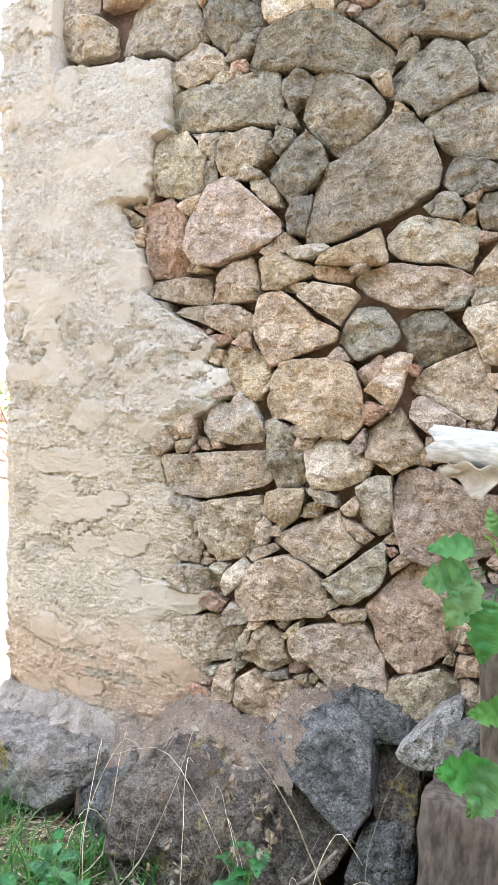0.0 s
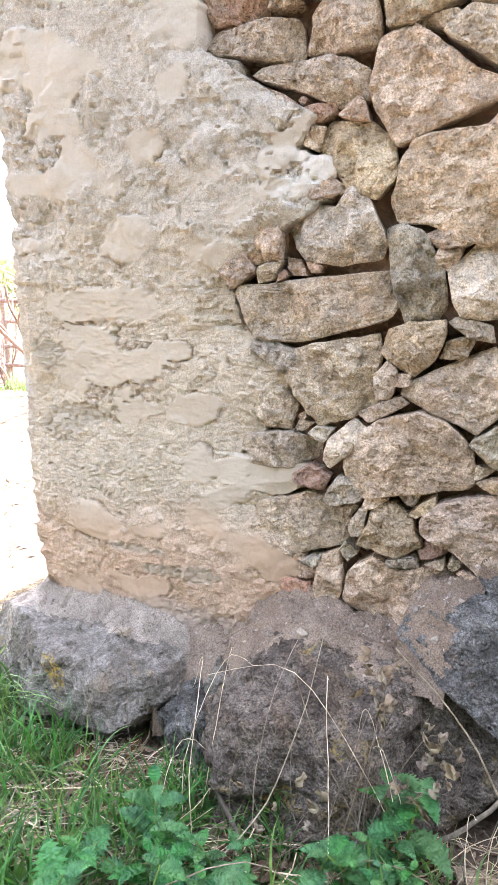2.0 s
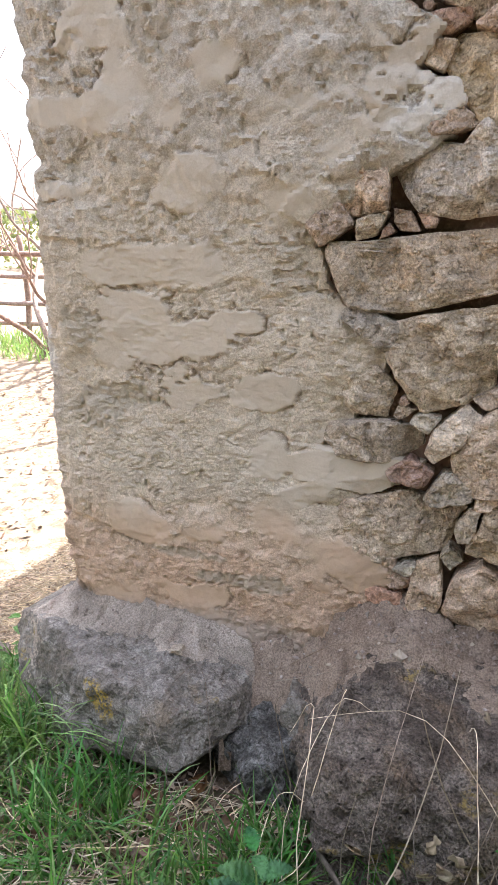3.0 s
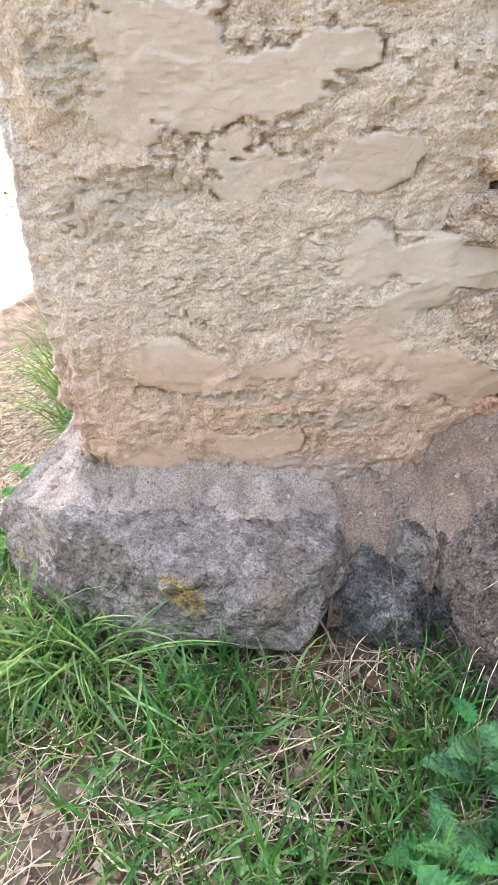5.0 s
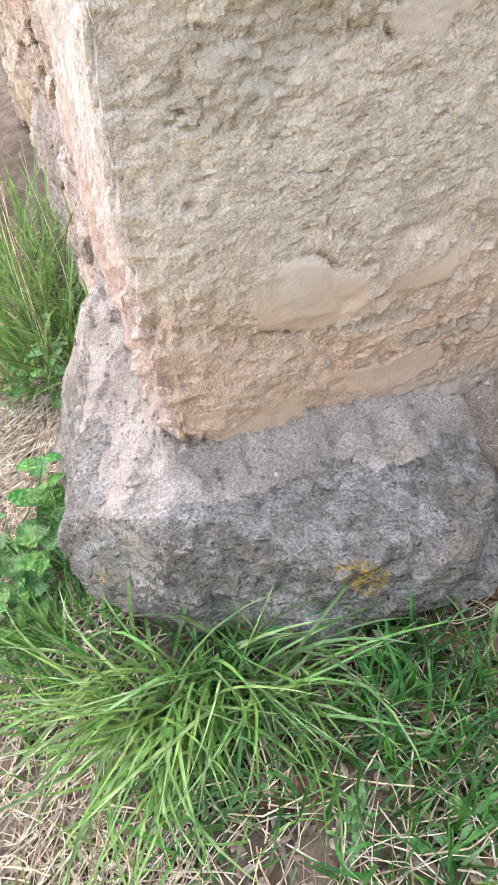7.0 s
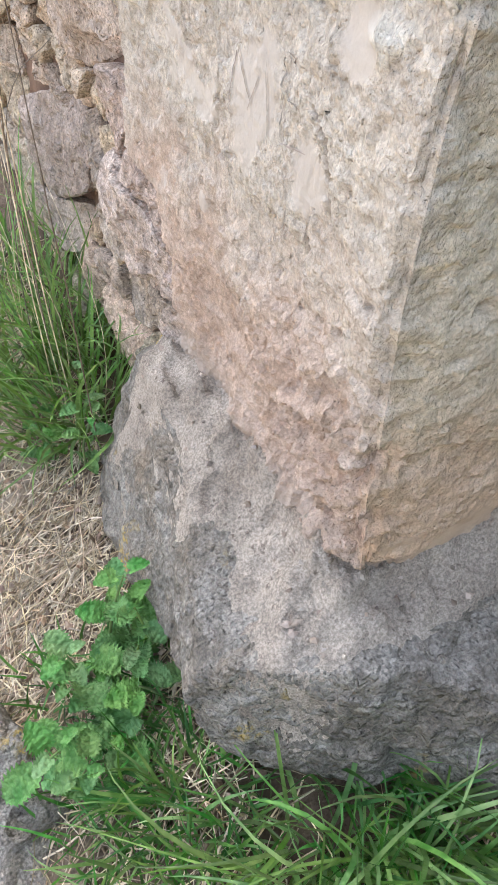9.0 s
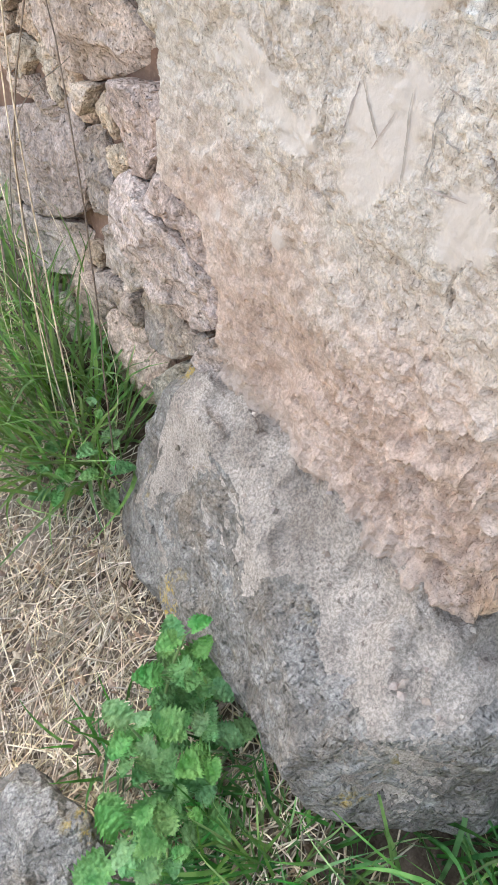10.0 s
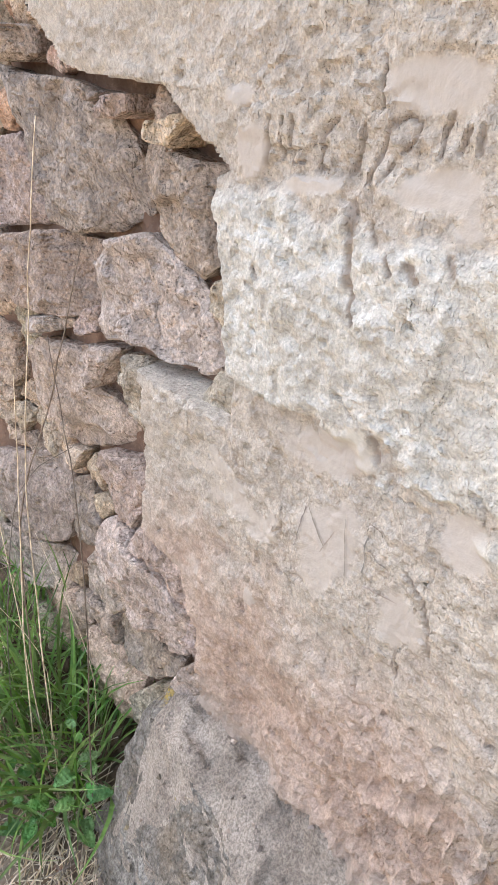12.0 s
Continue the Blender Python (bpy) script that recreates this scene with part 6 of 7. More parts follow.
NETTLES = [leaf_mesh("nettle_leaf", 0.07, 0.056, 9, 0.48, 0.4, 0.35, 0.015, NETTLE, k) for k in (1, 2, 3)]
MINTS = [leaf_mesh("crinkled_leaf", 0.042, 0.044, 8, 0.3, 0.6, 0.45, 0.02, MINT, k, blunt=True) for k in (4, 5, 6)]
LOBED = [leaf_mesh("lobed_leaf", 0.085, 0.075, 7, 0.2, 0.3, 0.25, 0.03, CELANDINE, k, 0.3, 3) for k in (7, 8)]
SMALL = [leaf_mesh("small_leaf", 0.035, 0.013, 3, 0.05, 0.4, 0.2, 0.006, MINT, k) for k in (9, 10)]

nettle = "fresh green nettle with toothed leaves at the wall foot"
herb("nettle", 0.945, -0.34, (0.2, 0.17, 0.14), NETTLES, 4, nettle, "nettle", "nettles", 1, 0.04, size=(0.7, 1.15))
herb("nettle", 0.86, -0.4, (0.14, 0.12), NETTLES, 3, nettle, "nettle", "nettles", 2, 0.05)
herb("nettle", 0.575, -0.44, (0.15, 0.12), NETTLES, 4, nettle, "nettle", "nettles", 3, 0.03, size=(0.6, 0.95))
herb("nettle", 0.62, -0.5, (0.12, 0.1, 0.13), NETTLES, 3, nettle, "nettle", "nettles", 4, 0.05, size=(0.6, 0.9))
herb("nettle", 0.52, -0.55, (0.12, 0.15, 0.1), NETTLES, 3, nettle, "nettle", "nettles", 5, 0.06)
herb("nettle", 0.7, -0.47, (0.1, 0.09), NETTLES, 3, nettle, "nettle", "nettles", 6, 0.05, size=(0.5, 0.8))
herb("nettle", 0.76, -0.52, (0.13, 0.11), NETTLES, 3, nettle, "nettle", "nettles", 7, 0.05)
herb("nettle", 0.66, -0.6, (0.13, 0.12), NETTLES, 3, nettle, "nettle", "nettles", 8, 0.05)
herb("nettle", 0.98, -0.46, (0.08,), NETTLES, 3, nettle, "nettle", "nettles", 9, 0.02)
for n, (x, y) in enumerate(((0.68, -0.46), (0.74, -0.56), (0.62, -0.6), (0.9, -0.42), (0.99, -0.4))):
    herb("nettle", x, y, (0.12, 0.09, 0.14), NETTLES, 5, nettle, "nettle", "nettles", 40 + n, 0.04, (0.3, 1.3), (0.35, 0.7))
mint = "light green crinkled woolly herb growing beside the boulder"
herb("horehound", -0.19, 0.18, (0.2, 0.17, 0.12, 0.15), MINTS, 4, mint, "herb", "woolly herbs", 11, 0.05, (0.1, 1.5), (0.75, 1.25), lean=(0.05, 0.1, 0))
herb("horehound", -0.26, 0.1, (0.12, 0.09, 0.13, 0.1), MINTS, 4, mint, "herb", "woolly herbs", 12, 0.06, (0.1, 1.5), (0.7, 1.15), lean=(-0.15, -0.1, 0))
herb("horehound", -0.185, 0.1, (0.12, 0.1), MINTS, 3, mint, "herb", "woolly herbs", 13, 0.03, size=(0.8, 1.1))
herb("horehound", -0.13, 0.53, (0.2, 0.15), MINTS, 3, "small light green herb in the grass by the wall", "herb", "woolly herbs", 14, 0.03, size=(0.5, 0.8))
herb("horehound", -0.2, 0.62, (0.12, 0.1, 0.1), MINTS, 3, "small light green herb in the grass by the wall", "herb", "woolly herbs", 15, 0.06, size=(0.5, 0.8))
small = "small bright green weed with narrow leaves in the grass"
for n, (x, y) in enumerate(((0.066, -0.409), (-0.077, -0.348), (0.231, -0.459), (0.276, -0.531), (0.171, -0.461), (0.35, -0.5), (0.42, -0.42), (1.22, -0.3), (1.26, -0.36))):
    herb("weed", x, y, (0.04, 0.05, 0.03), SMALL, 3, small, "weed", "small weeds", 20 + n, 0.03, size=(0.8, 1.2))
celandine = "bright green lobed-leaf herb growing before the wall"


def celandine_plant(stem_points, nodes):
    """A tall herb; nodes: where a leaf starts, the way it points in the plane of the wall (degrees), its size."""
    rng = random.Random(7)
    plant = tagged(new("celandine"), celandine, "herb", "lobed-leaf herbs")
    plant.location = stem_points[0]
    foot = Vector(stem_points[0])
    stem("stem", [Vector(p) - foot for p in stem_points], 0.0035, 0.002, GREEN_STEM, plant)
    for x, y, z, way, size in nodes:
        ob = new("leaf", rng.choice(LOBED))
        ob.parent = plant
        along = Vector((math.cos(radians(way)), rng.uniform(-0.35, 0.1), math.sin(radians(way)))).normalized()
        face = Vector((rng.uniform(-0.3, 0.3), -1, rng.uniform(0.2, 0.8)))
        side = along.cross(face).normalized()
        face = side.cross(along)
        m = Matrix((side, along, face)).transposed().to_4x4()
        ob.matrix_local = Matrix.Translation(Vector((x, y, z)) - foot) @ m @ Matrix.Scale(size, 4)


celandine_plant([(1.6, -0.5, 0.1), (1.52, -0.46, 0.6), (1.43, -0.42, 0.96), (1.395, -0.41, 1.02)],
                [(1.395, -0.42, 0.97, 205, 0.95), (1.4, -0.42, 0.965, 240, 1.0), (1.42, -0.42, 0.94, 262, 1.05), (1.395, -0.41, 0.995, 178, 0.75), (1.415, -0.41, 1.02, 110, 0.4), (1.44, -0.42, 0.96, 300, 0.8), (1.45, -0.42, 0.97, 350, 0.8), (1.415, -0.41, 1.01, 70, 0.45)])
celandine_plant([(1.62, -0.55, 0.1), (1.55, -0.5, 0.4), (1.49, -0.46, 0.72), (1.46, -0.45, 0.8)],
                [(1.46, -0.46, 0.67, 200, 1.1), (1.465, -0.46, 0.69, 235, 1.05), (1.47, -0.46, 0.77, 190, 0.7), (1.48, -0.46, 0.75, 280, 0.8), (1.49, -0.46, 0.66, 255, 0.9)])


# ---- dry stems, leaves and sticks ----
def dry_stem(points, r0=0.0022, r1=0.001, label="thin pale dry plant stem leaning on the wall", material=None, name="dry_stem", group="dry stems", seed=0):
    return tagged(stem(name, points, r0 * 0.55, r1 * 0.55, material or DRY_STALK, None, 0.0012, seed), label, "dry stem", group)


dry_stem([(1.16, -0.3, 0.08), (1.135, -0.29, 0.22), (1.05, -0.29, 0.39), (0.93, -0.27, 0.5)], 0.004, 0.0018)
dry_stem([(0.97, -0.36, 0.1), (0.88, -0.31, 0.2), (0.81, -0.3, 0.32), (0.765, -0.29, 0.44)], 0.0028, 0.0012)
dry_stem([(0.63, -0.5, 0.1), (0.74, -0.4, 0.21), (0.79, -0.32, 0.36), (0.81, -0.26, 0.5)], 0.0028, 0.001)
dry_stem([(0.72, -0.36, 0.1), (0.72, -0.34, 0.26), (0.74, -0.3, 0.4), (0.76, -0.2, 0.47)], 0.0018, 0.0008)
dry_stem([(0.69, -0.38, 0.1), (0.68, -0.36, 0.24), (0.7, -0.33, 0.34)], 0.0016, 0.0008)
dry_stem([(0.83, -0.36, 0.1), (0.86, -0.33, 0.24), (0.9, -0.3, 0.4)], 0.0016, 0.0008)
dry_stem([(0.6, -0.36, 0.11), (0.7, -0.37, 0.15), (0.83, -0.36, 0.14), (0.95, -0.37, 0.13)], 0.002, 0.001)
dry_stem([(0.55, -0.62, 0.11), (0.66, -0.55, 0.2), (0.8, -0.5, 0.24), (1.0, -0.5, 0.14)], 0.0024, 0.001)
dry_stem([(1.1, -0.38, 0.12), (1.02, -0.4, 0.2), (0.92, -0.42, 0.22), (0.84, -0.46, 0.14)], 0.002, 0.001)
dry_stem([(1.22, -0.27, 0.13), (1.2, -0.22, 0.3), (1.24, -0.12, 0.44), (1.32, -0.1, 0.47)], 0.0016, 0.0008)
dry_stem([(0.52, -0.07, 0.3), (0.6, -0.07, 0.36), (0.7, -0.08, 0.4)], 0.0016, 0.0008)
dry_stem([(0.5, -0.1, 0.28), (0.6, -0.11, 0.33), (0.72, -0.13, 0.41)], 0.0014, 0.0007)
dry_stem([(-0.03, 0.36, 0.255), (-0.03, 0.27, 0.255), (-0.02, 0.2, 0.27)], 0.0012, 0.0006, "thin pale stalk lying on the boulder")
dry_stem([(-0.06, 0.34, 0.24), (-0.035, 0.29, 0.255), (-0.045, 0.25, 0.25)], 0.001, 0.0005, "thin pale stalk lying on the boulder")
side_stalk = "tall brown dry stalk standing before the side wall"
dry_stem([(-0.12, 0.7, -0.12), (-0.12, 0.68, 0.2), (-0.12, 0.64, 0.5), (-0.1, 0.54, 0.72), (-0.09, 0.47, 0.88)], 0.0028, 0.001, side_stalk, TWIG)
dry_stem([(-0.11, 0.66, -0.12), (-0.12, 0.62, 0.3), (-0.12, 0.6, 0.58), (-0.11, 0.56, 0.8), (-0.1, 0.52, 0.98)], 0.0022, 0.0008, side_stalk, STRAW)
dry_stem([(-0.1, 0.55, -0.1), (-0.11, 0.49, 0.3), (-0.12, 0.45, 0.5), (-0.12, 0.46, 0.68), (-0.1, 0.54, 0.78)], 0.0022, 0.0008, side_stalk, TWIG)
dry_stem([(-0.13, 0.72, -0.12), (-0.13, 0.66, 0.3), (-0.12, 0.63, 0.56), (-0.12, 0.6, 0.72)], 0.0022, 0.0009, side_stalk, STRAW)
dry_stem([(-0.14, 0.8, -0.12), (-0.13, 0.74, 0.25), (-0.1, 0.7, 0.5), (-0.05, 0.62, 0.6)], 0.002, 0.0008, side_stalk, TWIG)
dry_stem([(-0.12, 0.66, -0.1), (-0.12, 0.7, 0.2), (-0.11, 0.78, 0.42), (-0.1, 0.86, 0.55)], 0.002, 0.0008, side_stalk, STRAW)
for n in range(9):
    g = random.Random(60 + n)
    x, y = g.uniform(-0.16, -0.06), g.uniform(0.6, 0.95)
    dry_stem([(x, y, -0.12), (x + g.uniform(-0.03, 0.03), y + g.uniform(-0.05, 0.05), 0.15), (x + g.uniform(-0.05, 0.06), y + g.uniform(-0.16, 0.12), g.uniform(0.3, 0.55))], 0.0016, 0.0006, side_stalk, g.choice((STRAW, TWIG)))
tagged(stem("twig", [(-0.01, -0.28, 0.105), (0.0, -0.35, 0.095), (-0.005, -0.43, 0.09), (0.01, -0.52, 0.09)], 0.0045, 0.0035, TWIG, None, 0.0015, 3), "dark bare twig lying in the grass", "twig")
tagged(stem("twig", [(0.86, -0.36, 0.11), (0.98, -0.33, 0.17), (1.08, -0.29, 0.24), (1.14, -0.24, 0.3)], 0.006, 0.003, TWIG, None, 0.002, 4), "grey crooked twig leaning on the boulder", "twig")
tagged(stem("twig", [(0.62, -0.31, 0.18), (0.7, -0.36, 0.13), (0.78, -0.38, 0.1)], 0.005, 0.003, TWIG, None, 0.002, 5), "grey twig lying at the boulder foot", "twig")


def curled_leaf(name, length, width, curl, material, seed, crumple=0.3):
    rng = random.Random(seed)
    n, m = 14, 9
    verts, faces = [], []
    crease = [rng.uniform(-1, 1) for _ in range(6)]
    for i in range(n + 1):
        t = i / n
        w = width / 2 * math.sin(math.pi * min(1, t**0.8)) ** 0.8 + 0.0008
        for j in range(m):
            a = 2 * j / (m - 1) - 1
            b = a * curl
            verts.append((w * math.sin(b) / max(curl, 0.1), length * (t - 0.5), w * (1 - math.cos(b)) / max(curl, 0.1) + 0.25 * length * (t - 0.5) ** 2 * curl + 0.07 * width * rng.uniform(-1, 1) + 0.22 * width * crumple * (math.sin(9 * t + 4 * crease[0] + 3 * a) * crease[1] + math.sin(5 * a + 6 * t * crease[2]))))
    for i in range(n):
        for j in range(m - 1):
            q = i * m + j
            faces.append((q, q + 1, q + m + 1, q + m))
    me = bpy.data.meshes.new(name)
    me.from_pydata(verts, [], faces)
    me.polygons.foreach_set("use_smooth", [True] * len(me.polygons))
    me.materials.append(material)
    return me


FALLEN = [curled_leaf("dead_leaf", 0.055, 0.034, c, DEAD, k) for k, c in enumerate((0.5, 1.1, 1.6))]
HANGING = [curled_leaf("withered_leaf", 0.03, 0.021, c, PALE_DEAD, k, 1.3) for k, c in enumerate((1.4, 2.0, 2.6))]


def fallen(x, y, size, seed, lift=0.012):
    g = random.Random(seed)
    ob = tagged(new("dead_leaf", g.choice(FALLEN)), "curled brown dead leaf lying in the grass", "dead leaf", "dead leaves")
    ob.matrix_world = Matrix.Translation((x, y, float(ground_z(x, y)) + lift)) @ Euler((g.uniform(-0.5, 0.5), g.uniform(-0.5, 0.5), g.uniform(0, 6.28))).to_matrix().to_4x4() @ Matrix.Scale(size, 4)


for n, (x, y) in enumerate(((0.22, -0.319), (0.003, -0.352), (0.349, -0.409), (0.187, -0.501), (0.388, -0.215), (0.488, -0.288), (0.186, -0.405), (0.046, -0.375), (0.36, -0.3), (0.3, -0.26))):
    fallen(x, y, 0.9 + 0.5 * ((n * 37) % 10) / 10, n)
for n in range(34):
    g = random.Random(200 + n)
    fallen(g.uniform(-0.05, 0.9), g.uniform(-0.7, -0.24), g.uniform(0.5, 1.1), 300 + n, g.uniform(0.004, 0.03))
for n, (x, y, z, spread, count) in enumerate(((0.907, -0.31, 0.445, 0.03, 9), (0.93, -0.3, 0.405, 0.022, 5), (0.997, -0.33, 0.4, 0.03, 7), (1.03, -0.33, 0.355, 0.022, 8), (1.01, -0.33, 0.31, 0.03, 5), (0.962, -0.33, 0.285, 0.02, 4), (0.8, -0.33, 0.22, 0.04, 5), (0.87, -0.27, 0.46, 0.04, 4), (0.75, -0.35, 0.16, 0.08, 6))):
    for k in range(count):
        g = random.Random(400 + 20 * n + k)
        ob = tagged(new("withered_leaf", g.choice(HANGING)), "pale withered curled leaf hanging on a dry stem", "dead leaf", "withered leaves")
        p = (x + g.gauss(0, spread * 0.5), y - 0.02 * g.random(), z + g.gauss(0, spread * 0.7))
        ob.matrix_world = Matrix.Translation(p) @ Euler((1.2 + g.uniform(-0.8, 0.8), g.uniform(-0.9, 0.9), g.uniform(-3, 3))).to_matrix().to_4x4() @ Matrix.Scale(g.uniform(0.4, 0.95), 4)
dry_stem([(0.9, -0.37, 0.1), (0.93, -0.34, 0.25), (1.0, -0.33, 0.4), (1.05, -0.33, 0.36), (1.04, -0.33, 0.29)], 0.0018, 0.0008)
dry_stem([(0.86, -0.36, 0.12), (0.9, -0.33, 0.3), (0.92, -0.31, 0.42), (0.905, -0.3, 0.48)], 0.0018, 0.0008)
for n in range(32):
    g = random.Random(500 + n)
    x, y = g.uniform(0.5, 1.12), g.uniform(-0.42, -0.32)
    turn, tall = g.gauss(0, 0.14), g.uniform(0.12, 0.36)
    dry_stem([(x, y, 0.09), (x + 0.4 * turn + g.uniform(-0.03, 0.03), y + 0.02, 0.1 + 0.45 * tall), (x + turn, min(y + 0.07, -0.31), 0.1 + tall), (x + 1.5 * turn + g.uniform(-0.05, 0.05), -0.3, 0.1 + tall * g.uniform(0.7, 1.1))], g.uniform(0.0012, 0.002), 0.0007, material=g.choice((STRAW, TWIG, TWIG)), seed=n)
for n in range(14):
    g = random.Random(560 + n)
    x, y = g.uniform(0.45, 1.1), g.uniform(-0.5, -0.36)
    w = g.uniform(0.05, 0.15)
    dry_stem([(x - w, y + g.uniform(-0.05, 0.05), 0.1 + g.uniform(0, 0.03)), (x, y, 0.12 + g.uniform(0, 0.05)), (x + w, y + g.uniform(-0.05, 0.05), 0.1 + g.uniform(0, 0.04))], g.uniform(0.0012, 0.0025), 0.0008, "thin pale dry stalk lying at the wall foot", g.choice((STRAW, TWIG)), seed=n)


# ---- pipe, timber post ----
def white_pipe():
    a, b = Vector((1.262, -0.045, 1.14)), Vector((1.75, -0.3, 1.12))
    d = (b - a).normalized()
    u = d.cross(Vector((0, 0, 1))).normalized()
    v = u.cross(d)
    k, rings, R, T = 28, 30, 0.04, 0.004
    verts, faces = [], []
    for i in range(rings):
        t = i / (rings - 1)
        for j in range(k):
            g = 2 * math.pi * j / k
            end = 0.012 * math.sin(3 * g + 1) + 0.008 * math.sin(7 * g) if i == 0 else 0
            r = R * (1 + 0.02 * math.sin(2 * g + 9 * t))
            p = a + d * (t * (b - a).length + end) + (u * math.cos(g) + v * math.sin(g)) * r
            verts.append(tuple(p))
    for i in range(rings):
        t = i / (rings - 1)
        for j in range(k):
            g = 2 * math.pi * j / k
            end = 0.012 * math.sin(3 * g + 1) + 0.008 * math.sin(7 * g) if i == 0 else 0
            p = a + d * (t * (b - a).length + end) + (u * math.cos(g) + v * math.sin(g)) * (R - T)
            verts.append(tuple(p))
    n = rings * k
    for i in range(rings - 1):
        for j in range(k):
            q, s = i * k + j, i * k + (j + 1) % k
            faces += [(q, s, s + k, q + k), (n + q, n + q + k, n + s + k, n + s)]
    for j in range(k):
        s = (j + 1) % k
        faces += [(j, n + j, n + s, s), ((rings - 1) * k + j, (rings - 1) * k + s, n + (rings - 1) * k + s, n + (rings - 1) * k + j)]
    pipe = mesh_object("pipe", verts, faces, WHITE)
    tagged(pipe, "white worn pipe with a ragged end sticking out beside the wall", "pipe")
    flap, ff = [], []
    for i in range(9):
        for j in range(9):
            s, t = i / 8, j / 8
            x = 1.285 + 0.1 * s + 0.015 * math.sin(5 * t)
            flap.append((x, -0.075 - 0.1 * s - 0.02 * math.sin(4 * s + 3 * t), 1.105 - 0.055 * t * (0.35 + 0.9 * s) - 0.008 * math.sin(11 * s)))
    for i in range(8):
        for j in range(8):
            q = i * 9 + j
            ff.append((q, q + 1, q + 10, q + 9))
    sheet = mesh_object("torn_wrap", flap, ff, RAG, pipe)
    sheet.modifiers.new("thick", "SOLIDIFY").thickness = 0.003
    tagged(sheet, "torn grey-beige wrapping hanging under the pipe")


WHITE = plain_material("worn_white_paint", (0.44, 0.42, 0.38), (0.74, 0.73, 0.69), 26, 0.7, 0.008, (1, 1, 4))
RAG = plain_material("torn_grey_wrap", (0.28, 0.24, 0.19), (0.4, 0.35, 0.28), 40, 0.9, 0.004)
white_pipe()


def timber_post(middle, half, turn, label):
    """A split weathered post with a rough, fissured face."""
    n, rows = 48, 40
    verts, faces = [], []
    for i in range(rows):
        t = i / (rows - 1)
        for j in range(n):
            g = 2 * math.pi * j / n
            c, s = math.cos(g), math.sin(g)
            r = (abs(c) ** 6 + abs(s) ** 6) ** (-1 / 6)
            verts.append((half[0] * r * c * (1 - 0.02 * t), half[1] * r * s, -half[2] + 2 * half[2] * t + (0.006 * math.sin(3 * g) + 0.004 * math.sin(8 * g) if i == rows - 1 else 0)))
    P = np.array(verts)
    S = P * np.array((1, 1, 0.16))
    P[:, :2] *= (1 + 0.09 * fbm(S, 26, 4, 91) + 0.05 * ridged(S, 70, 3, 92))[:, None]
    for i in range(rows - 1):
        for j in range(n):
            q, s = i * n + j, i * n + (j + 1) % n
            faces.append((q, s, s + n, q + n))
    faces.append(tuple(range((rows - 1) * n, rows * n)))
    ob = mesh_object("timber_post", P, faces, WOOD)
    ob.matrix_world = Matrix.Translation(middle) @ Euler([radians(a) for a in turn]).to_matrix().to_4x4()
    return tagged(ob, label, "post")


timber_post((1.415, -0.22, 0.2), (0.105, 0.07, 0.27), (-4, -2, -8), "weathered brown timber post standing against the plinth")
timber_post((1.5, -0.13, 0.42), (0.095, 0.06, 0.44), (-3, -4, 5), "taller weathered grey-brown timber post against the wall")

# ---- beyond the corner ----
tagged(stem("wooden_stake", [(-1.54, 2.54, -0.35), (-1.53, 2.56, 0.1), (-1.6, 2.55, 0.6), (-1.62, 2.56, 1.12)], 0.03, 0.024, STAKE_WOOD, None, 0.004, 2), "tan debarked wooden stake standing in dry ground", "stake")


def bare_bush(x, y, trunks, tall, seed, label):
    """A leafless shrub: crooked stems that fork into twigs."""
    g = random.Random(seed)
    z = float(ground_z(x, y)) - 0.1
    bush = tagged(new("bare_shrub"), label, "shrub", "bare shrubs")
    bush.location = (x, y, z)

    def grow(p, d, length, r, depth):
        pts, q = [p], p
        for _ in range(4):
            d = (d + Vector([g.uniform(-0.28, 0.28) for _ in range(3)])).normalized()
            q = q + d * length / 4
            pts.append(q)
        stem("branch", pts, r, r * 0.6, BARK, bush)
        if depth:
            for _ in range(g.choice((2, 3))):
                at = g.randrange(2, 5)
                grow(pts[at], (d + Vector((g.uniform(-0.9, 0.9), g.uniform(-0.9, 0.9), g.uniform(-0.2, 0.7)))).normalized(), length * g.uniform(0.5, 0.75), r * 0.55, depth - 1)

    for _ in range(trunks):
        grow(Vector((g.uniform(-0.1, 0.1), g.uniform(-0.1, 0.1), 0)), Vector((g.uniform(-0.6, 0.6), g.uniform(-0.6, 0.6), 1)).normalized(), tall, tall * 0.022, 3)


BARK = plain_material("reddish_grey_bark", (0.2, 0.13, 0.1), (0.36, 0.27, 0.22), 40, 0.9, 0.004)
bare = "leafless reddish-brown shrub on sunlit dry ground"
bare_bush(-3.3, 4.75, 5, 1.5, 1, bare)
bare_bush(-4.2, 4.6, 4, 0.7, 2, bare)
bare_bush(-2.9, 5.0, 4, 1.6, 3, bare)
bare_bush(-5.0, 5.6, 4, 0.8, 4, bare)
for n, (x0, y0, x1, y1, z) in enumerate(((-2.6, 5.6, -6.5, 5.0, 0.25), (-2.7, 5.6, -6.3, 5.1, 0.55), (-2.6, 5.7, -6.4, 5.0, 0.02), (-2.5, 5.5, -6.6, 4.9, 0.8))):
    tagged(stem("fence_rail", [(x0, y0, z), ((x0 + x1) / 2, (y0 + y1) / 2, z - 0.05), (x1, y1, z + 0.03)], 0.03, 0.024, BARK, None, 0.006, n), "thin crooked pole of a rustic fence", "fence rail", "fence rails")
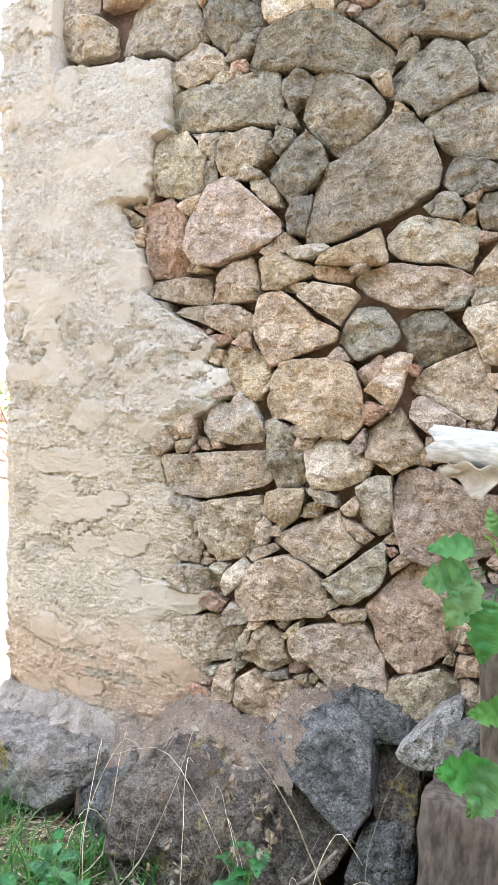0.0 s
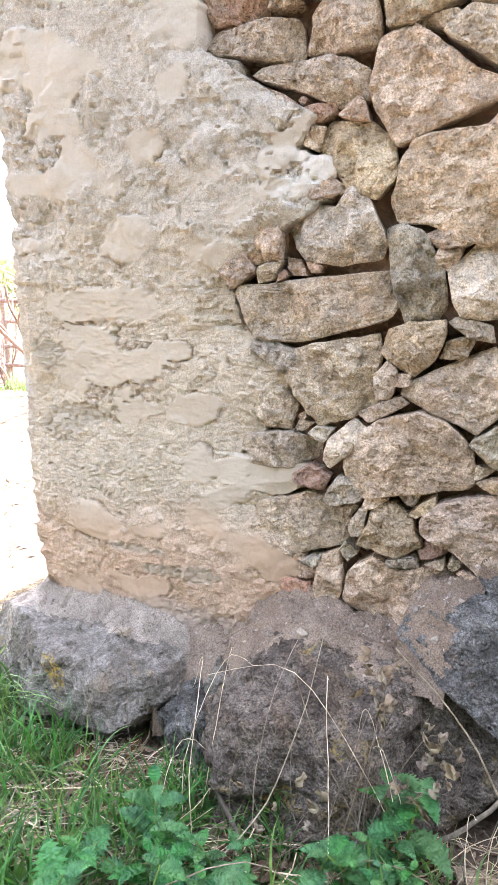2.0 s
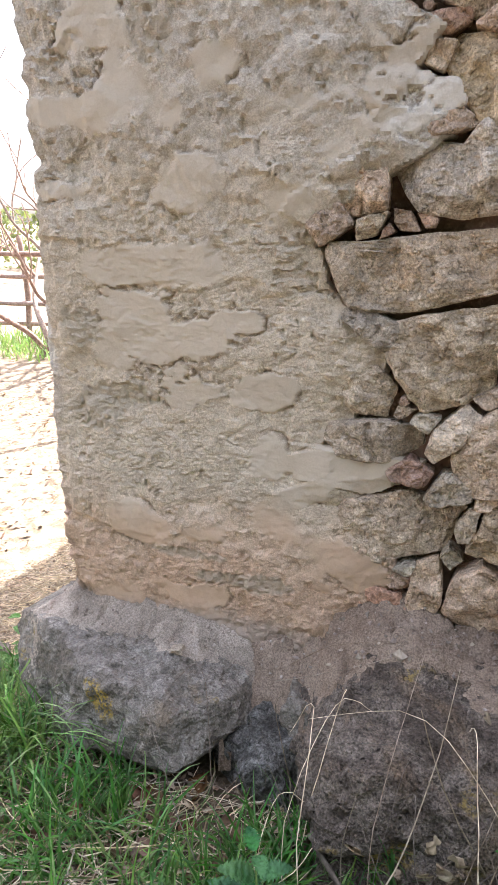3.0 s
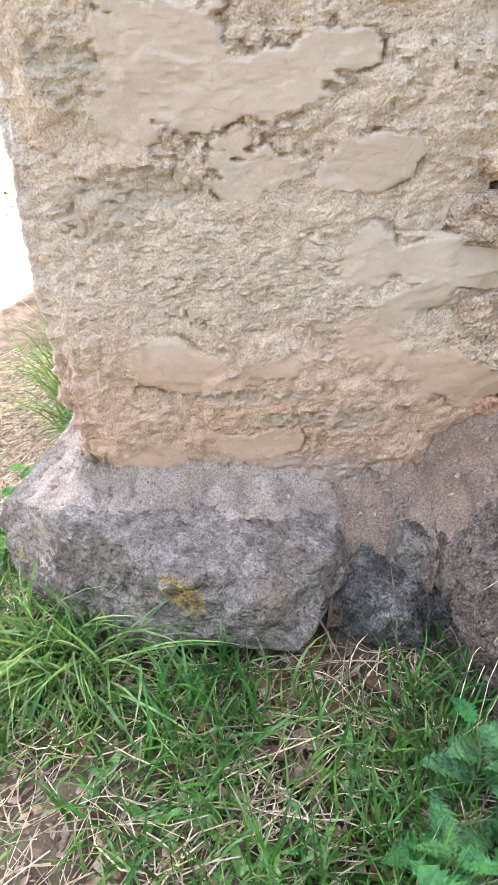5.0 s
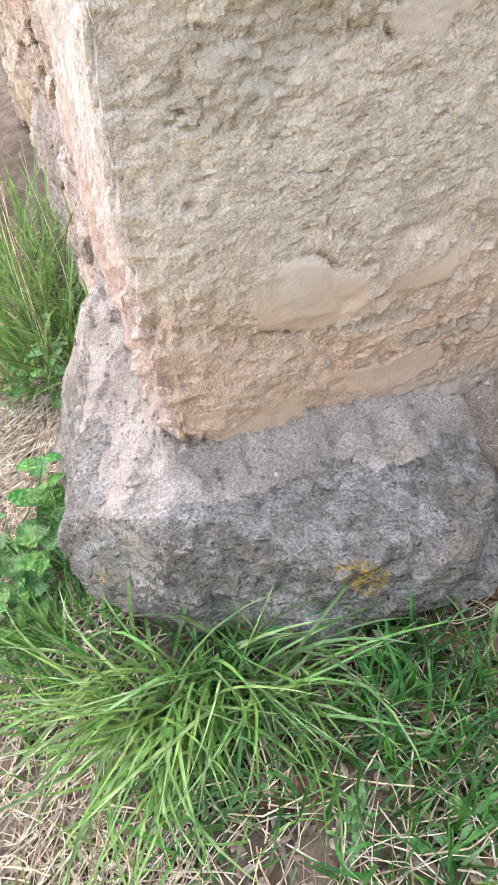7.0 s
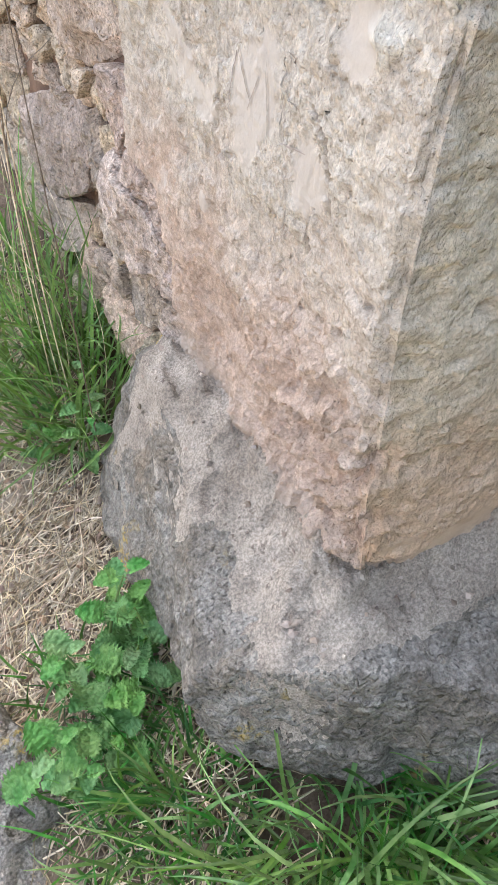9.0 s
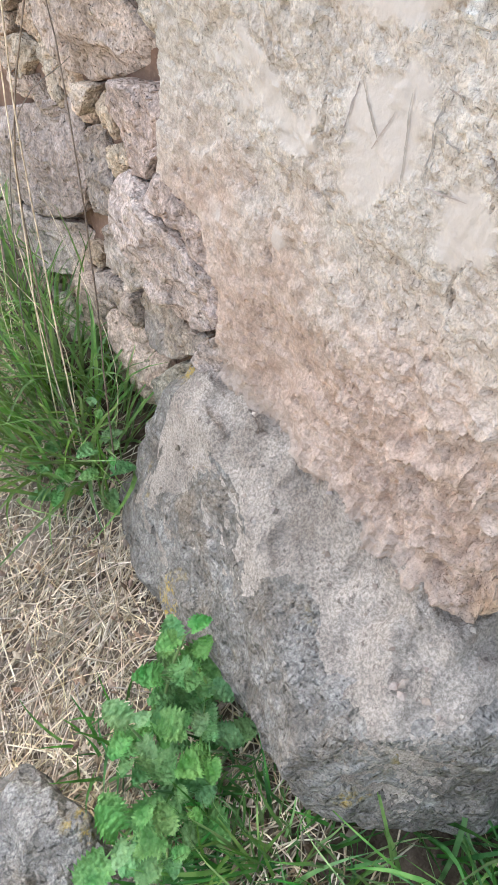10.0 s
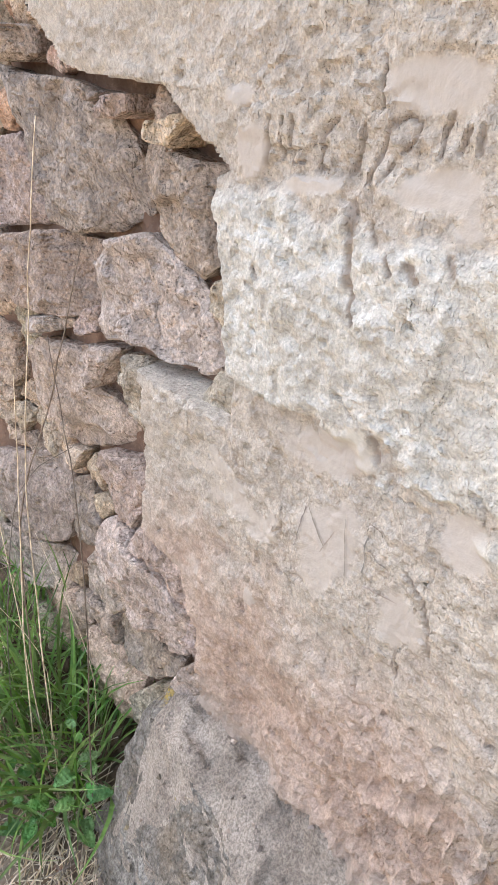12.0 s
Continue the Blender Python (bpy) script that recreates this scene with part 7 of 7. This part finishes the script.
for n, x in enumerate((-2.7, -3.4, -4.1, -4.8, -5.5, -6.2)):
    y = 5.6 - (-2.6 - x) * 0.15
    tagged(stem("fence_post", [(x, y + 0.05, -0.5), (x + 0.03, y + 0.05, 0.3), (x - 0.02, y + 0.05, 0.95)], 0.035, 0.03, BARK, None, 0.005, 20 + n), "crooked post of a rustic pole fence", "fence post", "fence posts")
blades("grass", meadow(-4.5, -2.0, 4.2, 5.6, 900, (0.1, 0.3), (0.01, 0.02), 0.5, 1.2, 91, 2.0), GRASS, "patches of green grass on sunlit ground beyond")
straws("straw_litter", -3.0, -0.8, 1.2, 4.5, 900, (0.1, 0.4), 8, "dry litter on sunlit ground beyond the corner", 0.03)


def hedge(x0, y0, x1, y1, tall, count, seed, material, label, leaf=(0.05, 0.13), deep=0.5):
    """A far line of scrub: many small leaf clumps with gaps."""
    g = np.random.default_rng(seed)
    t = g.random(count)
    top = tall * (0.55 + 0.45 * (0.5 + 0.5 * vnoise(np.stack([t * 14, t * 0, t * 0], 1), 5)))
    c = np.stack([x0 + (x1 - x0) * t + g.normal(0, deep, count), y0 + (y1 - y0) * t + g.normal(0, deep, count), -0.4 + top * g.random(count) ** 0.7], 1)
    a = g.normal(0, 1, (count, 3))
    a /= np.linalg.norm(a, axis=1)[:, None]
    b = np.cross(a, g.normal(0, 1, (count, 3)))
    b /= np.linalg.norm(b, axis=1)[:, None]
    s = g.uniform(*leaf, count)[:, None]
    V = np.stack([c - a * s, c + b * s * 0.6, c + a * s, c - b * s * 0.6], 1).reshape(-1, 3)
    F = np.arange(count * 4).reshape(-1, 4)
    return tagged(mesh_object("scrub", V, F, material), label, "scrub", kind="stuff")


SCRUB = leaf_material("olive_scrub", (0.1, 0.13, 0.04), (0.19, 0.22, 0.08), (0.25, 0.3, 0.1), 0.6, 0.3, True, 0.4)
hedge(-3.0, 19, -28, 12, 1.9, 7000, 1, SCRUB, "far olive-green scrub beyond the fence")
# Added out of view: dark leaves that keep low sky light off the front.
SKY_BLOCK_LEAF = leaf_material("sky_block_leaf", (0.03, 0.05, 0.018), (0.06, 0.085, 0.03), (0.08, 0.12, 0.03), 0.6, 0.2, True, 0.4)
hedge(-1.6, -4.6, 8.0, -4.2, 4.6, 26000, 2, SKY_BLOCK_LEAF, "added unseen hedge that blocks low sky opposite the wall", (0.1, 0.22), 0.3)
